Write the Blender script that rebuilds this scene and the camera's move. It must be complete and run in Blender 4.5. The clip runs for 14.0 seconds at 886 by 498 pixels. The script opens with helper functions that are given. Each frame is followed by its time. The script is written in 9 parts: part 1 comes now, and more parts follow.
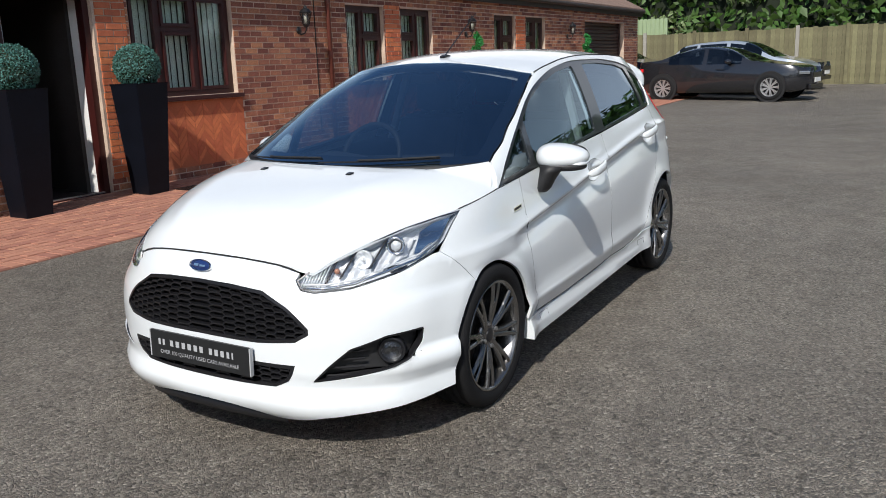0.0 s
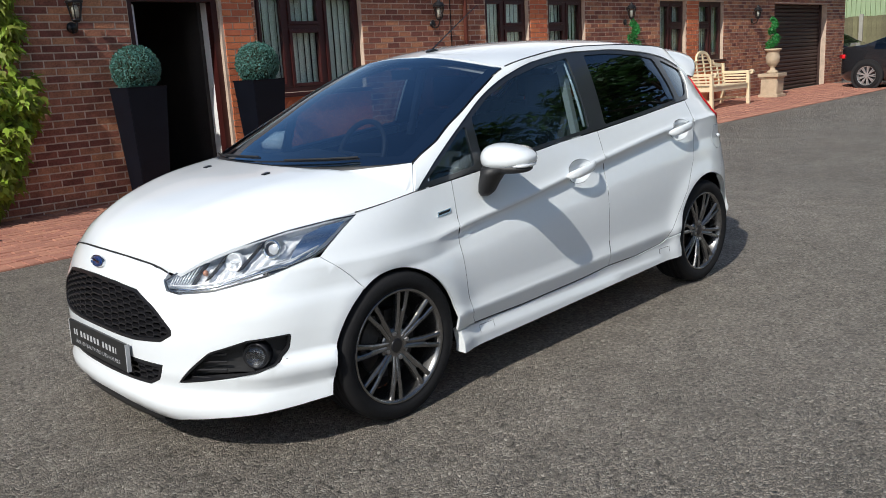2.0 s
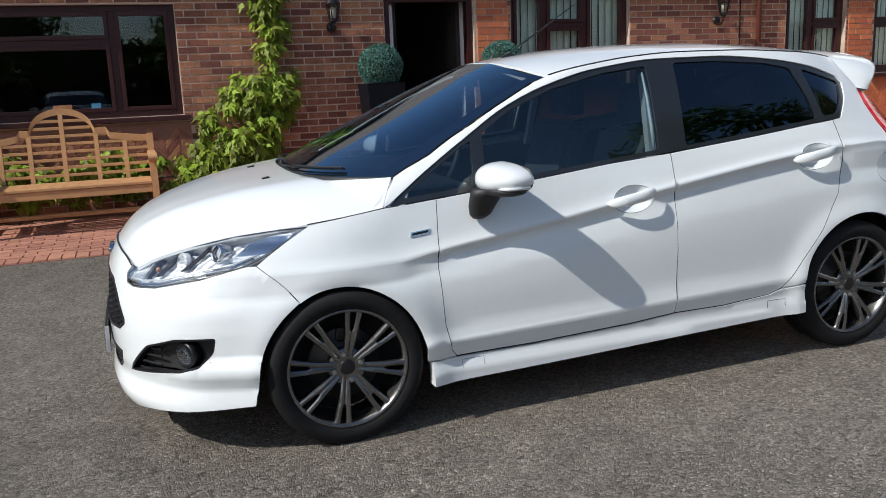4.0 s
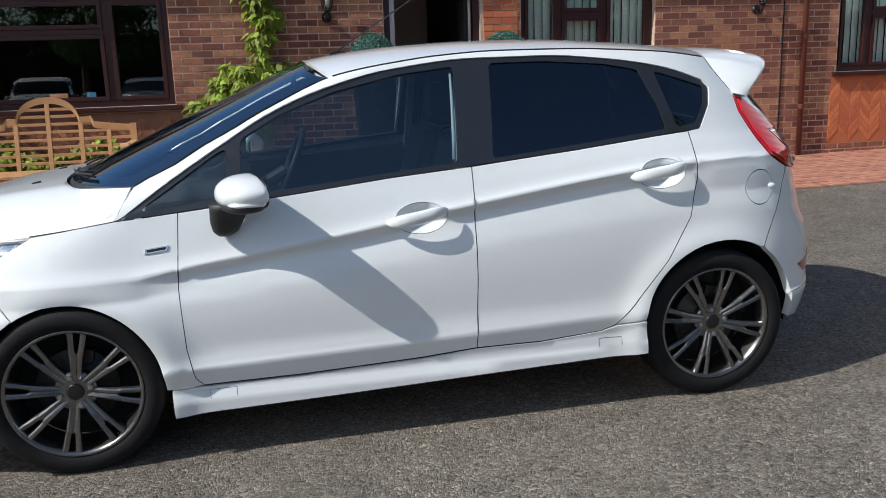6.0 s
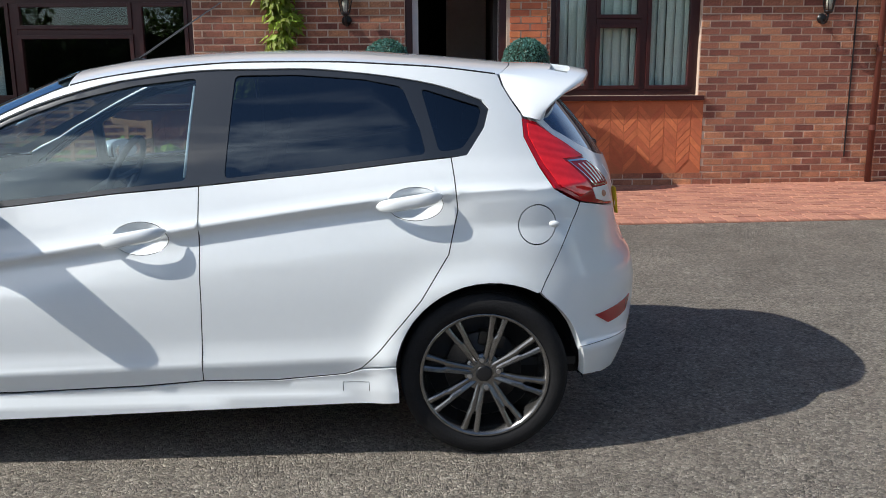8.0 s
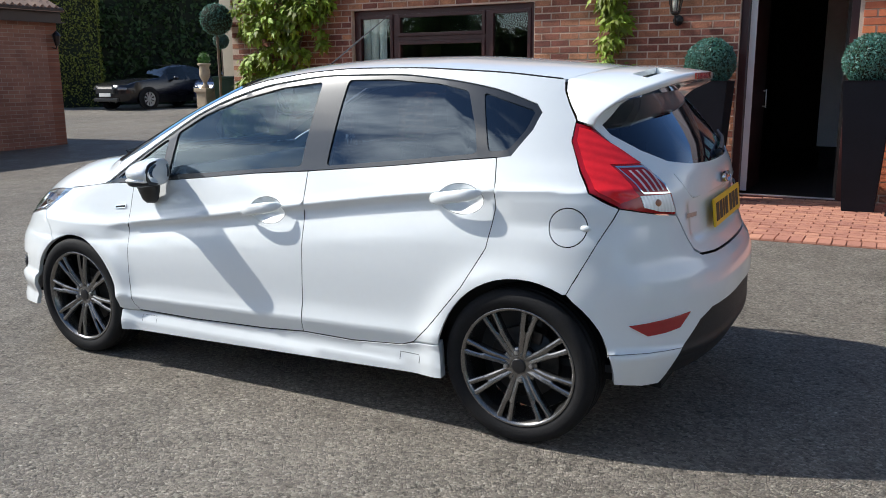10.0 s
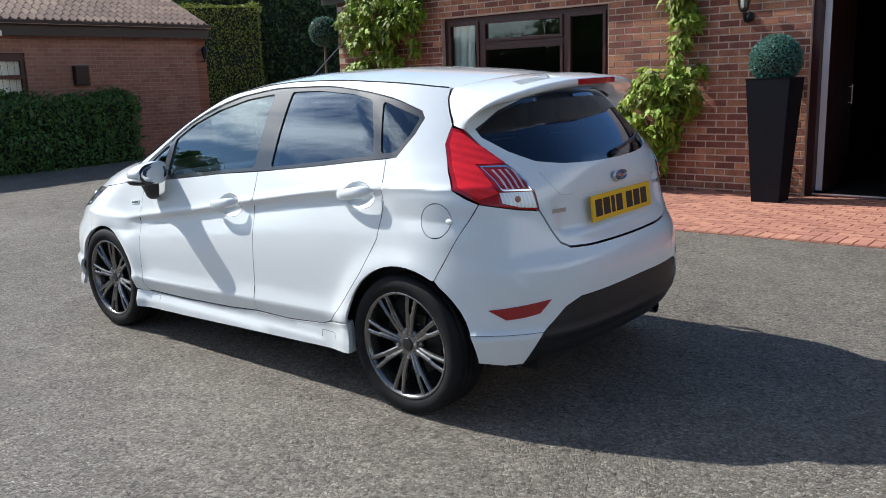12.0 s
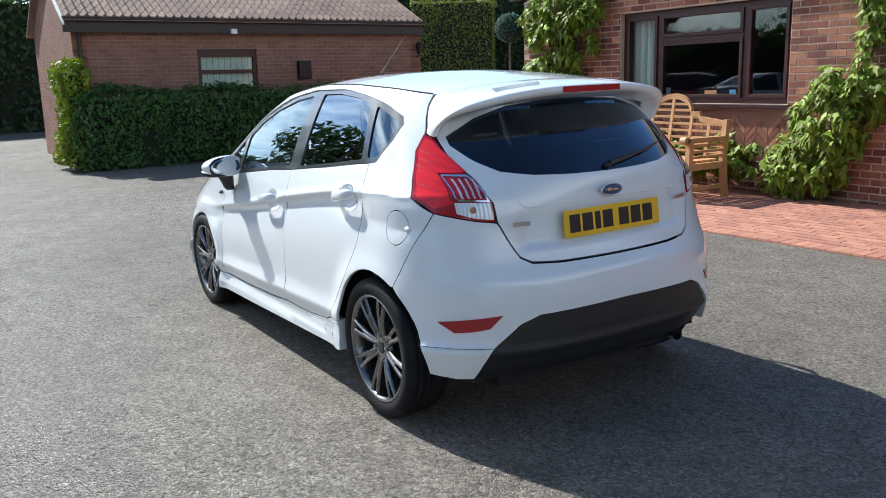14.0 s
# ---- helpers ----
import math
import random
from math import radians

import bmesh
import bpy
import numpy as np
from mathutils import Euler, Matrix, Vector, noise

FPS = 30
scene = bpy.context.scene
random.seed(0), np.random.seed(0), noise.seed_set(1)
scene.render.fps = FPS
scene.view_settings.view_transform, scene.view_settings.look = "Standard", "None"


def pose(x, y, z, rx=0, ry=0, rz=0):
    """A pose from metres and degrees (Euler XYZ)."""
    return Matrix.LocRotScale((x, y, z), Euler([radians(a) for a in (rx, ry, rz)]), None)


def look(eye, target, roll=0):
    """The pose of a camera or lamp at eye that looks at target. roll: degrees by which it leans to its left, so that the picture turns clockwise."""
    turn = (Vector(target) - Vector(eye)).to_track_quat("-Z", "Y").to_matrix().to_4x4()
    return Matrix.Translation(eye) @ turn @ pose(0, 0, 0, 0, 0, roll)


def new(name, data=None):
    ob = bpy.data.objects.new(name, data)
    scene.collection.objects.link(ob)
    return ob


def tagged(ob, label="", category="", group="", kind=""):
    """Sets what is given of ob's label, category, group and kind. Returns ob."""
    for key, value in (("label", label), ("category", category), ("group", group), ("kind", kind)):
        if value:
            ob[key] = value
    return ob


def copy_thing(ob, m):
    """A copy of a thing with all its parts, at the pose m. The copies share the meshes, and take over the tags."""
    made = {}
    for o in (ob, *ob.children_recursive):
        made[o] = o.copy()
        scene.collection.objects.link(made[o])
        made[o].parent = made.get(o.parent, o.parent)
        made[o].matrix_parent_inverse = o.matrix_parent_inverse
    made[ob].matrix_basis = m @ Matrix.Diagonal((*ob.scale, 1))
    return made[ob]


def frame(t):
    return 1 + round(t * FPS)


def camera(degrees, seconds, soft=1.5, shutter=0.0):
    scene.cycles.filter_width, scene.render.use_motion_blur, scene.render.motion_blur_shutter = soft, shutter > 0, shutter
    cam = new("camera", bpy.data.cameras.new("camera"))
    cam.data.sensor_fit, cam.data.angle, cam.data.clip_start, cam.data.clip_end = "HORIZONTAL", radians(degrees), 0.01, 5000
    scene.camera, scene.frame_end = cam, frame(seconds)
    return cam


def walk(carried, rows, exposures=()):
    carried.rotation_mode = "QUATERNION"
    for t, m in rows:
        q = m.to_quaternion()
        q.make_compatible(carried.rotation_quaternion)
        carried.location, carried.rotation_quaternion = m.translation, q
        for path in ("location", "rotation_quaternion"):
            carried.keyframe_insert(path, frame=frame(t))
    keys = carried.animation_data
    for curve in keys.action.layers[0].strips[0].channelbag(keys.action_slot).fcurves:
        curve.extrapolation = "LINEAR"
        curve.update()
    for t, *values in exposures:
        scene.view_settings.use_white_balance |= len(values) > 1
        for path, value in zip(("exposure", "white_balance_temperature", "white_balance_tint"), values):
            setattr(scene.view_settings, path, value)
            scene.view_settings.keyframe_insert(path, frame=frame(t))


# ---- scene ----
cam = camera(56.1, 14.0, 0.9)
PATH = [
    (0, (-4.244, -2.357, 1.425), (-2.562, -1.367, 0.991), -2.2),
    (0.5, (-4.063, -2.553, 1.395), (-2.423, -1.494, 0.957), -2.0),
    (1, (-3.815, -2.759, 1.402), (-2.289, -1.542, 0.964), -2.6),
    (1.5, (-3.587, -3.015, 1.392), (-2.17, -1.671, 0.96), -3.1),
    (2, (-3.346, -3.23, 1.39), (-1.974, -1.84, 0.958), -3.3),
    (2.5, (-3.001, -3.367, 1.375), (-1.706, -1.905, 0.943), -2.8),
    (3, (-2.682, -3.522, 1.359), (-1.564, -1.918, 0.938), -3.7),
    (3.2, (-2.548, -3.597, 1.375), (-1.529, -1.927, 0.962), -3.4),
    (5.3, (-1.01, -3.913, 1.365), (-0.614, -1.996, 0.955), -2.1),
    (5.5, (-0.923, -3.823, 1.383), (-0.485, -1.917, 0.962), -1.7),
    (6, (-0.522, -3.819, 1.379), (-0.122, -1.906, 0.957), -1.8),
    (6.5, (-0.121, -3.834, 1.405), (0.2, -1.907, 0.976), -1.3),
    (7, (0.291, -3.754, 1.396), (0.498, -1.811, 0.968), -0.9),
    (7.2, (0.423, -3.73, 1.396), (0.632, -1.786, 0.976), -0.9),
    (9.3, (2.031, -3.675, 1.394), (1.397, -1.821, 0.995), -0.4),
    (9.5, (2.157, -3.658, 1.394), (1.408, -1.847, 0.993), -0.8),
    (10, (2.463, -3.596, 1.412), (1.512, -1.884, 1.004), -0.4),
    (10.5, (2.825, -3.595, 1.438), (1.818, -1.919, 1.018), 0.0),
    (11, (3.126, -3.603, 1.448), (2.048, -1.968, 1.04), -0.5),
    (11.5, (3.359, -3.452, 1.442), (2.152, -1.91, 1.035), -1.2),
    (12, (3.611, -3.29, 1.43), (2.328, -1.808, 1.032), -1.9),
    (12.5, (3.897, -3.134, 1.454), (2.474, -1.783, 1.065), -2.8),
    (13, (4.06, -2.905, 1.422), (2.584, -1.611, 1.035), -1.9),
    (13.5, (4.175, -2.642, 1.445), (2.633, -1.429, 1.056), -0.4),
    (14, (4.335, -2.395, 1.453), (2.669, -1.362, 1.055), -1.5),
]
walk(cam, [(t, look(eye, target, roll)) for t, eye, target, roll in PATH],
     exposures=[(0, -0.05, 6380, 10), (2.5, -0.04, 6380, 9), (6.5, 0.10, 6380, 9), (9.5, 0.46, 6350, 9), (11, 0.50, 6280, 9), (12.5, 0.53, 6140, 8), (14, 0.76, 6040, 7)])

# ---- light: clear late-morning sun, blue sky with thin cloud ----
SUN = Vector((-1.05, -0.252, 1.0)).normalized()
world = bpy.data.worlds.new("sky")
scene.world = world
world.use_nodes = True
wn, wl = world.node_tree.nodes, world.node_tree.links
wn.clear()
sky = wn.new("ShaderNodeTexSky")
sky.sky_type, sky.sun_disc = "NISHITA", False
sky.sun_elevation = math.asin(SUN.z)
sky.sun_rotation = math.atan2(SUN.x, SUN.y)
sky.air_density, sky.dust_density, sky.ozone_density = 1.0, 0.15, 3.0
coord = wn.new("ShaderNodeTexCoord")
stretch = wn.new("ShaderNodeMapping")
stretch.inputs["Scale"].default_value = (1.0, 1.0, 2.6)
wl.new(coord.outputs["Generated"], stretch.inputs["Vector"])
cloud = wn.new("ShaderNodeTexNoise")
cloud.inputs["Scale"].default_value, cloud.inputs["Detail"].default_value = 2.6, 8.0
cloud.inputs["Roughness"].default_value = 0.62
wl.new(stretch.outputs["Vector"], cloud.inputs["Vector"])
cover = wn.new("ShaderNodeValToRGB")
cover.color_ramp.elements[0].position, cover.color_ramp.elements[1].position = 0.44, 0.62
wl.new(cloud.outputs["Fac"], cover.inputs["Fac"])
white = wn.new("ShaderNodeMixRGB")
toward = wn.new("ShaderNodeVectorMath")
toward.operation = "DOT_PRODUCT"
toward.inputs[1].default_value = SUN
wl.new(coord.outputs["Generated"], toward.inputs[0])
glare = wn.new("ShaderNodeMapRange")
glare.inputs["From Min"].default_value, glare.inputs["From Max"].default_value = 0.45, 0.95
glare.inputs["To Min"].default_value, glare.inputs["To Max"].default_value = 12.0, 22.0
wl.new(toward.outputs["Value"], glare.inputs["Value"])
wl.new(glare.outputs["Result"], white.inputs["Color2"])
up = wn.new("ShaderNodeSeparateXYZ")
wl.new(coord.outputs["Generated"], up.inputs[0])
thin = wn.new("ShaderNodeMapRange")
thin.inputs["From Min"].default_value, thin.inputs["From Max"].default_value = 0.60, 0.76
thin.inputs["To Min"].default_value, thin.inputs["To Max"].default_value = 1.0, 0.05
wl.new(up.outputs["Z"], thin.inputs["Value"])
fade = wn.new("ShaderNodeMath")
fade.operation = "MULTIPLY"
wl.new(cover.outputs["Color"], fade.inputs[0])
wl.new(thin.outputs["Result"], fade.inputs[1])
bank = wn.new("ShaderNodeMapRange")
bank.inputs["From Min"].default_value, bank.inputs["From Max"].default_value = 0.15, -0.25
wl.new(up.outputs["Y"], bank.inputs["Value"])
side = wn.new("ShaderNodeMath")
side.operation = "MULTIPLY"
wl.new(fade.outputs[0], side.inputs[0])
wl.new(bank.outputs["Result"], side.inputs[1])
west = wn.new("ShaderNodeMapRange")
west.inputs["From Min"].default_value, west.inputs["From Max"].default_value = -0.04, -0.34
wl.new(up.outputs["X"], west.inputs["Value"])
drift = wn.new("ShaderNodeMath")
drift.operation = "MULTIPLY"
wl.new(side.outputs[0], drift.inputs[0])
wl.new(west.outputs["Result"], drift.inputs[1])
# unseen low cloud added over the yard's far end to light the tailgate
east, low = wn.new("ShaderNodeMapRange"), wn.new("ShaderNodeMapRange")
east.inputs["From Min"].default_value, east.inputs["From Max"].default_value = 0.35, 0.70
wl.new(up.outputs["X"], east.inputs["Value"])
low.inputs["From Min"].default_value, low.inputs["From Max"].default_value = 0.50, 0.22
wl.new(up.outputs["Z"], low.inputs["Value"])
tail_fill, both = wn.new("ShaderNodeMath"), wn.new("ShaderNodeMath")
tail_fill.operation, both.operation = "MULTIPLY", "MAXIMUM"
wl.new(east.outputs["Result"], tail_fill.inputs[0])
wl.new(low.outputs["Result"], tail_fill.inputs[1])
north, bound = wn.new("ShaderNodeMapRange"), wn.new("ShaderNodeMath")
north.inputs["From Min"].default_value, north.inputs["From Max"].default_value = -0.50, -0.20
wl.new(up.outputs["Y"], north.inputs["Value"])
bound.operation = "MULTIPLY"
wl.new(tail_fill.outputs[0], bound.inputs[0])
wl.new(north.outputs["Result"], bound.inputs[1])
wl.new(bound.outputs[0], both.inputs[0])
wl.new(drift.outputs[0], both.inputs[1])
wl.new(both.outputs[0], white.inputs["Fac"])
wl.new(sky.outputs["Color"], white.inputs["Color1"])
back = wn.new("ShaderNodeBackground")
back.inputs["Strength"].default_value = 0.104
wl.new(white.outputs["Color"], back.inputs["Color"])
wout = wn.new("ShaderNodeOutputWorld")
wl.new(back.outputs["Background"], wout.inputs["Surface"])
sun = new("sun", bpy.data.lights.new("sun", "SUN"))
sun.data.energy, sun.data.angle, sun.data.color = 4.7, radians(0.53), (1.0, 0.955, 0.88)
sun.matrix_world = look(SUN * 60, (0, 0, 0))


# ---- materials ----
def mat(name, col, rough=0.6, metal=0.0, var=0.15, scale=6.0, fine=60.0, bump=0.0, coat=0.0, spread=0.0, island=0.0,
        spec=0.5, sheen=0.0, emit=0.0):
    """Principled surface: colour broken up at two scales, with fine relief. spread varies it from object to object, island from piece to piece."""
    m = bpy.data.materials.new(name)
    m.use_nodes = True
    n, l = m.node_tree.nodes, m.node_tree.links
    b = n["Principled BSDF"]
    b.inputs["Roughness"].default_value, b.inputs["Metallic"].default_value = rough, metal
    b.inputs["Specular IOR Level"].default_value = spec
    b.inputs["Coat Weight"].default_value, b.inputs["Coat Roughness"].default_value = coat, 0.03
    b.inputs["Base Color"].default_value = (*col, 1)
    if emit:
        b.inputs["Emission Color"].default_value, b.inputs["Emission Strength"].default_value = (*col, 1), emit
    tc = n.new("ShaderNodeTexCoord")
    src = None
    if var:
        big, small = n.new("ShaderNodeTexNoise"), n.new("ShaderNodeTexNoise")
        big.inputs["Scale"].default_value, big.inputs["Detail"].default_value = scale, 4.0
        small.inputs["Scale"].default_value, small.inputs["Detail"].default_value = fine, 3.0
        l.new(tc.outputs["Object"], big.inputs["Vector"])
        l.new(tc.outputs["Object"], small.inputs["Vector"])
        add = n.new("ShaderNodeMath")
        add.operation = "ADD"
        l.new(big.outputs["Fac"], add.inputs[0])
        l.new(small.outputs["Fac"], add.inputs[1])
        ramp = n.new("ShaderNodeMapRange")
        ramp.inputs["From Min"].default_value, ramp.inputs["From Max"].default_value = 0.6, 1.4
        ramp.inputs["To Min"].default_value, ramp.inputs["To Max"].default_value = 1 - var, 1 + var
        l.new(add.outputs[0], ramp.inputs["Value"])
        src = ramp.outputs["Result"]
        if bump:
            bp = n.new("ShaderNodeBump")
            bp.inputs["Strength"].default_value, bp.inputs["Distance"].default_value = bump, 0.01
            l.new(small.outputs["Fac"], bp.inputs["Height"])
            l.new(bp.outputs["Normal"], b.inputs["Normal"])
    rnd = None
    if spread:
        rnd, amount = n.new("ShaderNodeObjectInfo").outputs["Random"], spread
    elif island:
        rnd, amount = n.new("ShaderNodeNewGeometry").outputs["Random Per Island"], island
    if rnd:
        r = n.new("ShaderNodeMapRange")
        r.inputs["To Min"].default_value, r.inputs["To Max"].default_value = 1 - amount, 1 + amount
        l.new(rnd, r.inputs["Value"])
        if src:
            mul = n.new("ShaderNodeMath")
            mul.operation = "MULTIPLY"
            l.new(src, mul.inputs[0])
            l.new(r.outputs["Result"], mul.inputs[1])
            src = mul.outputs[0]
        else:
            src = r.outputs["Result"]
    if src:
        hsv = n.new("ShaderNodeHueSaturation")
        hsv.inputs["Color"].default_value = (*col, 1)
        l.new(src, hsv.inputs["Value"])
        if rnd:
            hue = n.new("ShaderNodeMapRange")
            hue.inputs["To Min"].default_value, hue.inputs["To Max"].default_value = 0.5 - 0.03 * amount, 0.5 + 0.03 * amount
            l.new(rnd, hue.inputs["Value"])
            l.new(hue.outputs["Result"], hsv.inputs["Hue"])
        l.new(hsv.outputs["Color"], b.inputs["Base Color"])
    return m


def glass(name, tint, gloss=0.05, rough=0.0, fall=4.5, sheen=(1.0, 1.0, 1.0)):
    """A thin pane: what is behind shows through the tint; the surface mirrors more the flatter it is seen. gloss:
    mirrored share seen square on. sheen: tint laid on what it mirrors.
    """
    m = bpy.data.materials.new(name)
    m.use_nodes = True
    n, l = m.node_tree.nodes, m.node_tree.links
    n.remove(n["Principled BSDF"])
    tr, gl, mix, lw = (n.new("ShaderNode" + k) for k in ("BsdfTransparent", "BsdfGlossy", "MixShader", "LayerWeight"))
    tr.inputs["Color"].default_value = (*tint, 1)
    gl.inputs["Roughness"].default_value, gl.inputs["Color"].default_value = rough, (*sheen, 1)
    lw.inputs["Blend"].default_value = 0.5
    steep, share = n.new("ShaderNodeMath"), n.new("ShaderNodeMapRange")
    steep.operation = "POWER"
    steep.inputs[1].default_value = fall
    share.inputs["To Min"].default_value = gloss
    l.new(lw.outputs["Facing"], steep.inputs[0])
    l.new(steep.outputs[0], share.inputs["Value"])
    l.new(share.outputs["Result"], mix.inputs[0])
    l.new(tr.outputs[0], mix.inputs[1])
    l.new(gl.outputs[0], mix.inputs[2])
    l.new(mix.outputs[0], n["Material Output"].inputs["Surface"])
    return m


def asphalt():
    """Worn tarmac: stones of mixed greys and browns pressed into a dark binder, open pits between them, a few pale chippings."""
    m = bpy.data.materials.new("asphalt")
    m.use_nodes = True
    n, l = m.node_tree.nodes, m.node_tree.links
    b = n["Principled BSDF"]
    b.inputs["Specular IOR Level"].default_value = 0.38
    tc = n.new("ShaderNodeTexCoord")
    stone, rim, chip = (n.new("ShaderNodeTexVoronoi") for k in range(3))
    rim.feature = "DISTANCE_TO_EDGE"
    wear, patch, warp, pits, film = (n.new("ShaderNodeTexNoise") for k in range(5))
    for t, sc, det in ((wear, 5.0, 6.0), (patch, 0.42, 6.0), (warp, 45.0, 2.0), (pits, 34.0, 4.0), (film, 1.6, 4.0)):
        t.inputs["Scale"].default_value, t.inputs["Detail"].default_value = sc, det
        l.new(tc.outputs["Object"], t.inputs["Vector"])
    bend = n.new("ShaderNodeVectorMath")
    bend.operation = "MULTIPLY_ADD"
    bend.inputs[1].default_value = (0.014, 0.014, 0.0)
    l.new(warp.outputs["Color"], bend.inputs[0])
    l.new(tc.outputs["Object"], bend.inputs[2])
    for t, sc in ((stone, 90.0), (rim, 90.0), (chip, 17.0)):
        t.inputs["Scale"].default_value = sc
        l.new(bend.outputs[0], t.inputs["Vector"])
    sep = n.new("ShaderNodeSeparateColor")
    l.new(stone.outputs["Color"], sep.inputs["Color"])
    ramp = n.new("ShaderNodeValToRGB")
    e = ramp.color_ramp.elements
    e[0].position, e[0].color = 0.0, (0.155, 0.140, 0.121, 1)
    e[1].position, e[1].color = 1.0, (0.44, 0.40, 0.345, 1)
    for pos, col in ((0.30, (0.228, 0.200, 0.168)), (0.60, (0.285, 0.250, 0.208)), (0.88, (0.355, 0.315, 0.262))):
        e.new(pos).color = (*col, 1)
    l.new(sep.outputs[0], ramp.inputs["Fac"])
    def span(src, lo, hi, a, c):
        r = n.new("ShaderNodeMapRange")
        r.inputs["From Min"].default_value, r.inputs["From Max"].default_value = lo, hi
        r.inputs["To Min"].default_value, r.inputs["To Max"].default_value = a, c
        l.new(src, r.inputs["Value"])
        return r.outputs["Result"]
    def times(p, q):
        k = n.new("ShaderNodeMath")
        k.operation = "MULTIPLY"
        l.new(p, k.inputs[0])
        l.new(q, k.inputs[1])
        return k.outputs[0]
    binder = span(rim.outputs["Distance"], 0.0, 0.10, 0.88, 1.05)
    value = times(times(binder, span(wear.outputs["Fac"], 0.3, 0.7, 0.86, 1.14)), span(patch.outputs["Fac"], 0.3, 0.7, 0.86, 1.17))
    value = times(value, span(pits.outputs["Fac"], 0.58, 0.68, 1.0, 0.56))
    value = times(value, span(chip.outputs["Distance"], 0.07, 0.10, 1.55, 1.0))
    hsv = n.new("ShaderNodeHueSaturation")
    l.new(value, hsv.inputs["Value"])
    l.new(ramp.outputs["Color"], hsv.inputs["Color"])
    l.new(hsv.outputs["Color"], b.inputs["Base Color"])
    l.new(span(film.outputs["Fac"], 0.35, 0.65, 0.50, 0.64), b.inputs["Roughness"])
    bp = n.new("ShaderNodeBump")
    bp.inputs["Strength"].default_value, bp.inputs["Distance"].default_value = 1.0, 0.012
    lift = span(rim.outputs["Distance"], 0.0, 0.22, 0.0, 1.0)
    tilt = n.new("ShaderNodeMath")
    tilt.operation = "MULTIPLY_ADD"
    tilt.inputs[1].default_value = 0.45
    l.new(sep.outputs[1], tilt.inputs[0])
    l.new(lift, tilt.inputs[2])
    hole = n.new("ShaderNodeMath")
    hole.operation = "MULTIPLY_ADD"
    hole.inputs[1].default_value = 1.1
    l.new(span(pits.outputs["Fac"], 0.56, 0.68, 0.0, -1.0), hole.inputs[0])
    l.new(tilt.outputs[0], hole.inputs[2])
    l.new(hole.outputs[0], bp.inputs["Height"])
    l.new(bp.outputs["Normal"], b.inputs["Normal"])
    return m


def brickwork(name, a, c, mortar, along="XZ", width=0.225, row=0.075):
    """Bricks too far off to be picked apart one by one."""
    m = bpy.data.materials.new(name)
    m.use_nodes = True
    n, l = m.node_tree.nodes, m.node_tree.links
    b = n["Principled BSDF"]
    b.inputs["Roughness"].default_value = 0.85
    tc, sep, com = n.new("ShaderNodeTexCoord"), n.new("ShaderNodeSeparateXYZ"), n.new("ShaderNodeCombineXYZ")
    l.new(tc.outputs["Object"], sep.inputs[0])
    l.new(sep.outputs["XYZ".index(along[0])], com.inputs[0])
    l.new(sep.outputs["XYZ".index(along[1])], com.inputs[1])
    br = n.new("ShaderNodeTexBrick")
    br.inputs["Color1"].default_value, br.inputs["Color2"].default_value, br.inputs["Mortar"].default_value = (*a, 1), (*c, 1), (*mortar, 1)
    br.inputs["Scale"].default_value, br.inputs["Mortar Size"].default_value = 1.0, 0.005
    br.inputs["Brick Width"].default_value, br.inputs["Row Height"].default_value = width, row
    l.new(com.outputs[0], br.inputs["Vector"])
    no = n.new("ShaderNodeTexNoise")
    no.inputs["Scale"].default_value, no.inputs["Detail"].default_value = 2.2, 6.0
    l.new(tc.outputs["Object"], no.inputs["Vector"])
    mr = n.new("ShaderNodeMapRange")
    mr.inputs["To Min"].default_value, mr.inputs["To Max"].default_value = 0.6, 1.4
    l.new(no.outputs["Fac"], mr.inputs["Value"])
    hsv = n.new("ShaderNodeHueSaturation")
    l.new(br.outputs["Color"], hsv.inputs["Color"])
    l.new(mr.outputs[0], hsv.inputs["Value"])
    l.new(hsv.outputs["Color"], b.inputs["Base Color"])
    bp = n.new("ShaderNodeBump")
    bp.invert = True
    bp.inputs["Strength"].default_value, bp.inputs["Distance"].default_value = 0.8, 0.006
    l.new(br.outputs["Fac"], bp.inputs["Height"])
    l.new(bp.outputs["Normal"], b.inputs["Normal"])
    return m


def leafy(name, col, shine=0.45, island=0.45):
    m = mat(name, col, shine, var=0.12, scale=3.0, fine=20.0, island=island, spec=0.4)
    n, l = m.node_tree.nodes, m.node_tree.links
    b = n["Principled BSDF"]
    through_leaf, mix = n.new("ShaderNodeBsdfTranslucent"), n.new("ShaderNodeMixShader")
    through_leaf.inputs["Color"].default_value = (col[0] * 1.6, col[1] * 1.7, col[2] * 0.8, 1)
    mix.inputs[0].default_value = 0.16
    l.new(b.outputs[0], mix.inputs[1])
    l.new(through_leaf.outputs[0], mix.inputs[2])
    l.new(mix.outputs[0], n["Material Output"].inputs["Surface"])
    return m


ASPHALT = asphalt()
BRICK_ROW = mat("brick_red", (0.300, 0.118, 0.070), 0.85, var=0.5, scale=9, fine=70, bump=0.6, island=0.46)
BRICK_ONE = mat("brick_red_single", (0.300, 0.118, 0.070), 0.85, var=0.5, scale=9, fine=70, bump=0.6, spread=0.46)
BRICK_ORANGE = mat("brick_orange", (0.56, 0.165, 0.070), 0.85, var=0.2, scale=14, fine=90, bump=0.4, island=0.16)
MORTAR = mat("mortar", (0.52, 0.40, 0.31), 0.9, var=0.35, scale=5, fine=120, bump=0.3)
MORTAR_RED = mat("mortar_red", (0.46, 0.140, 0.062), 0.9, var=0.2, scale=5, fine=120)
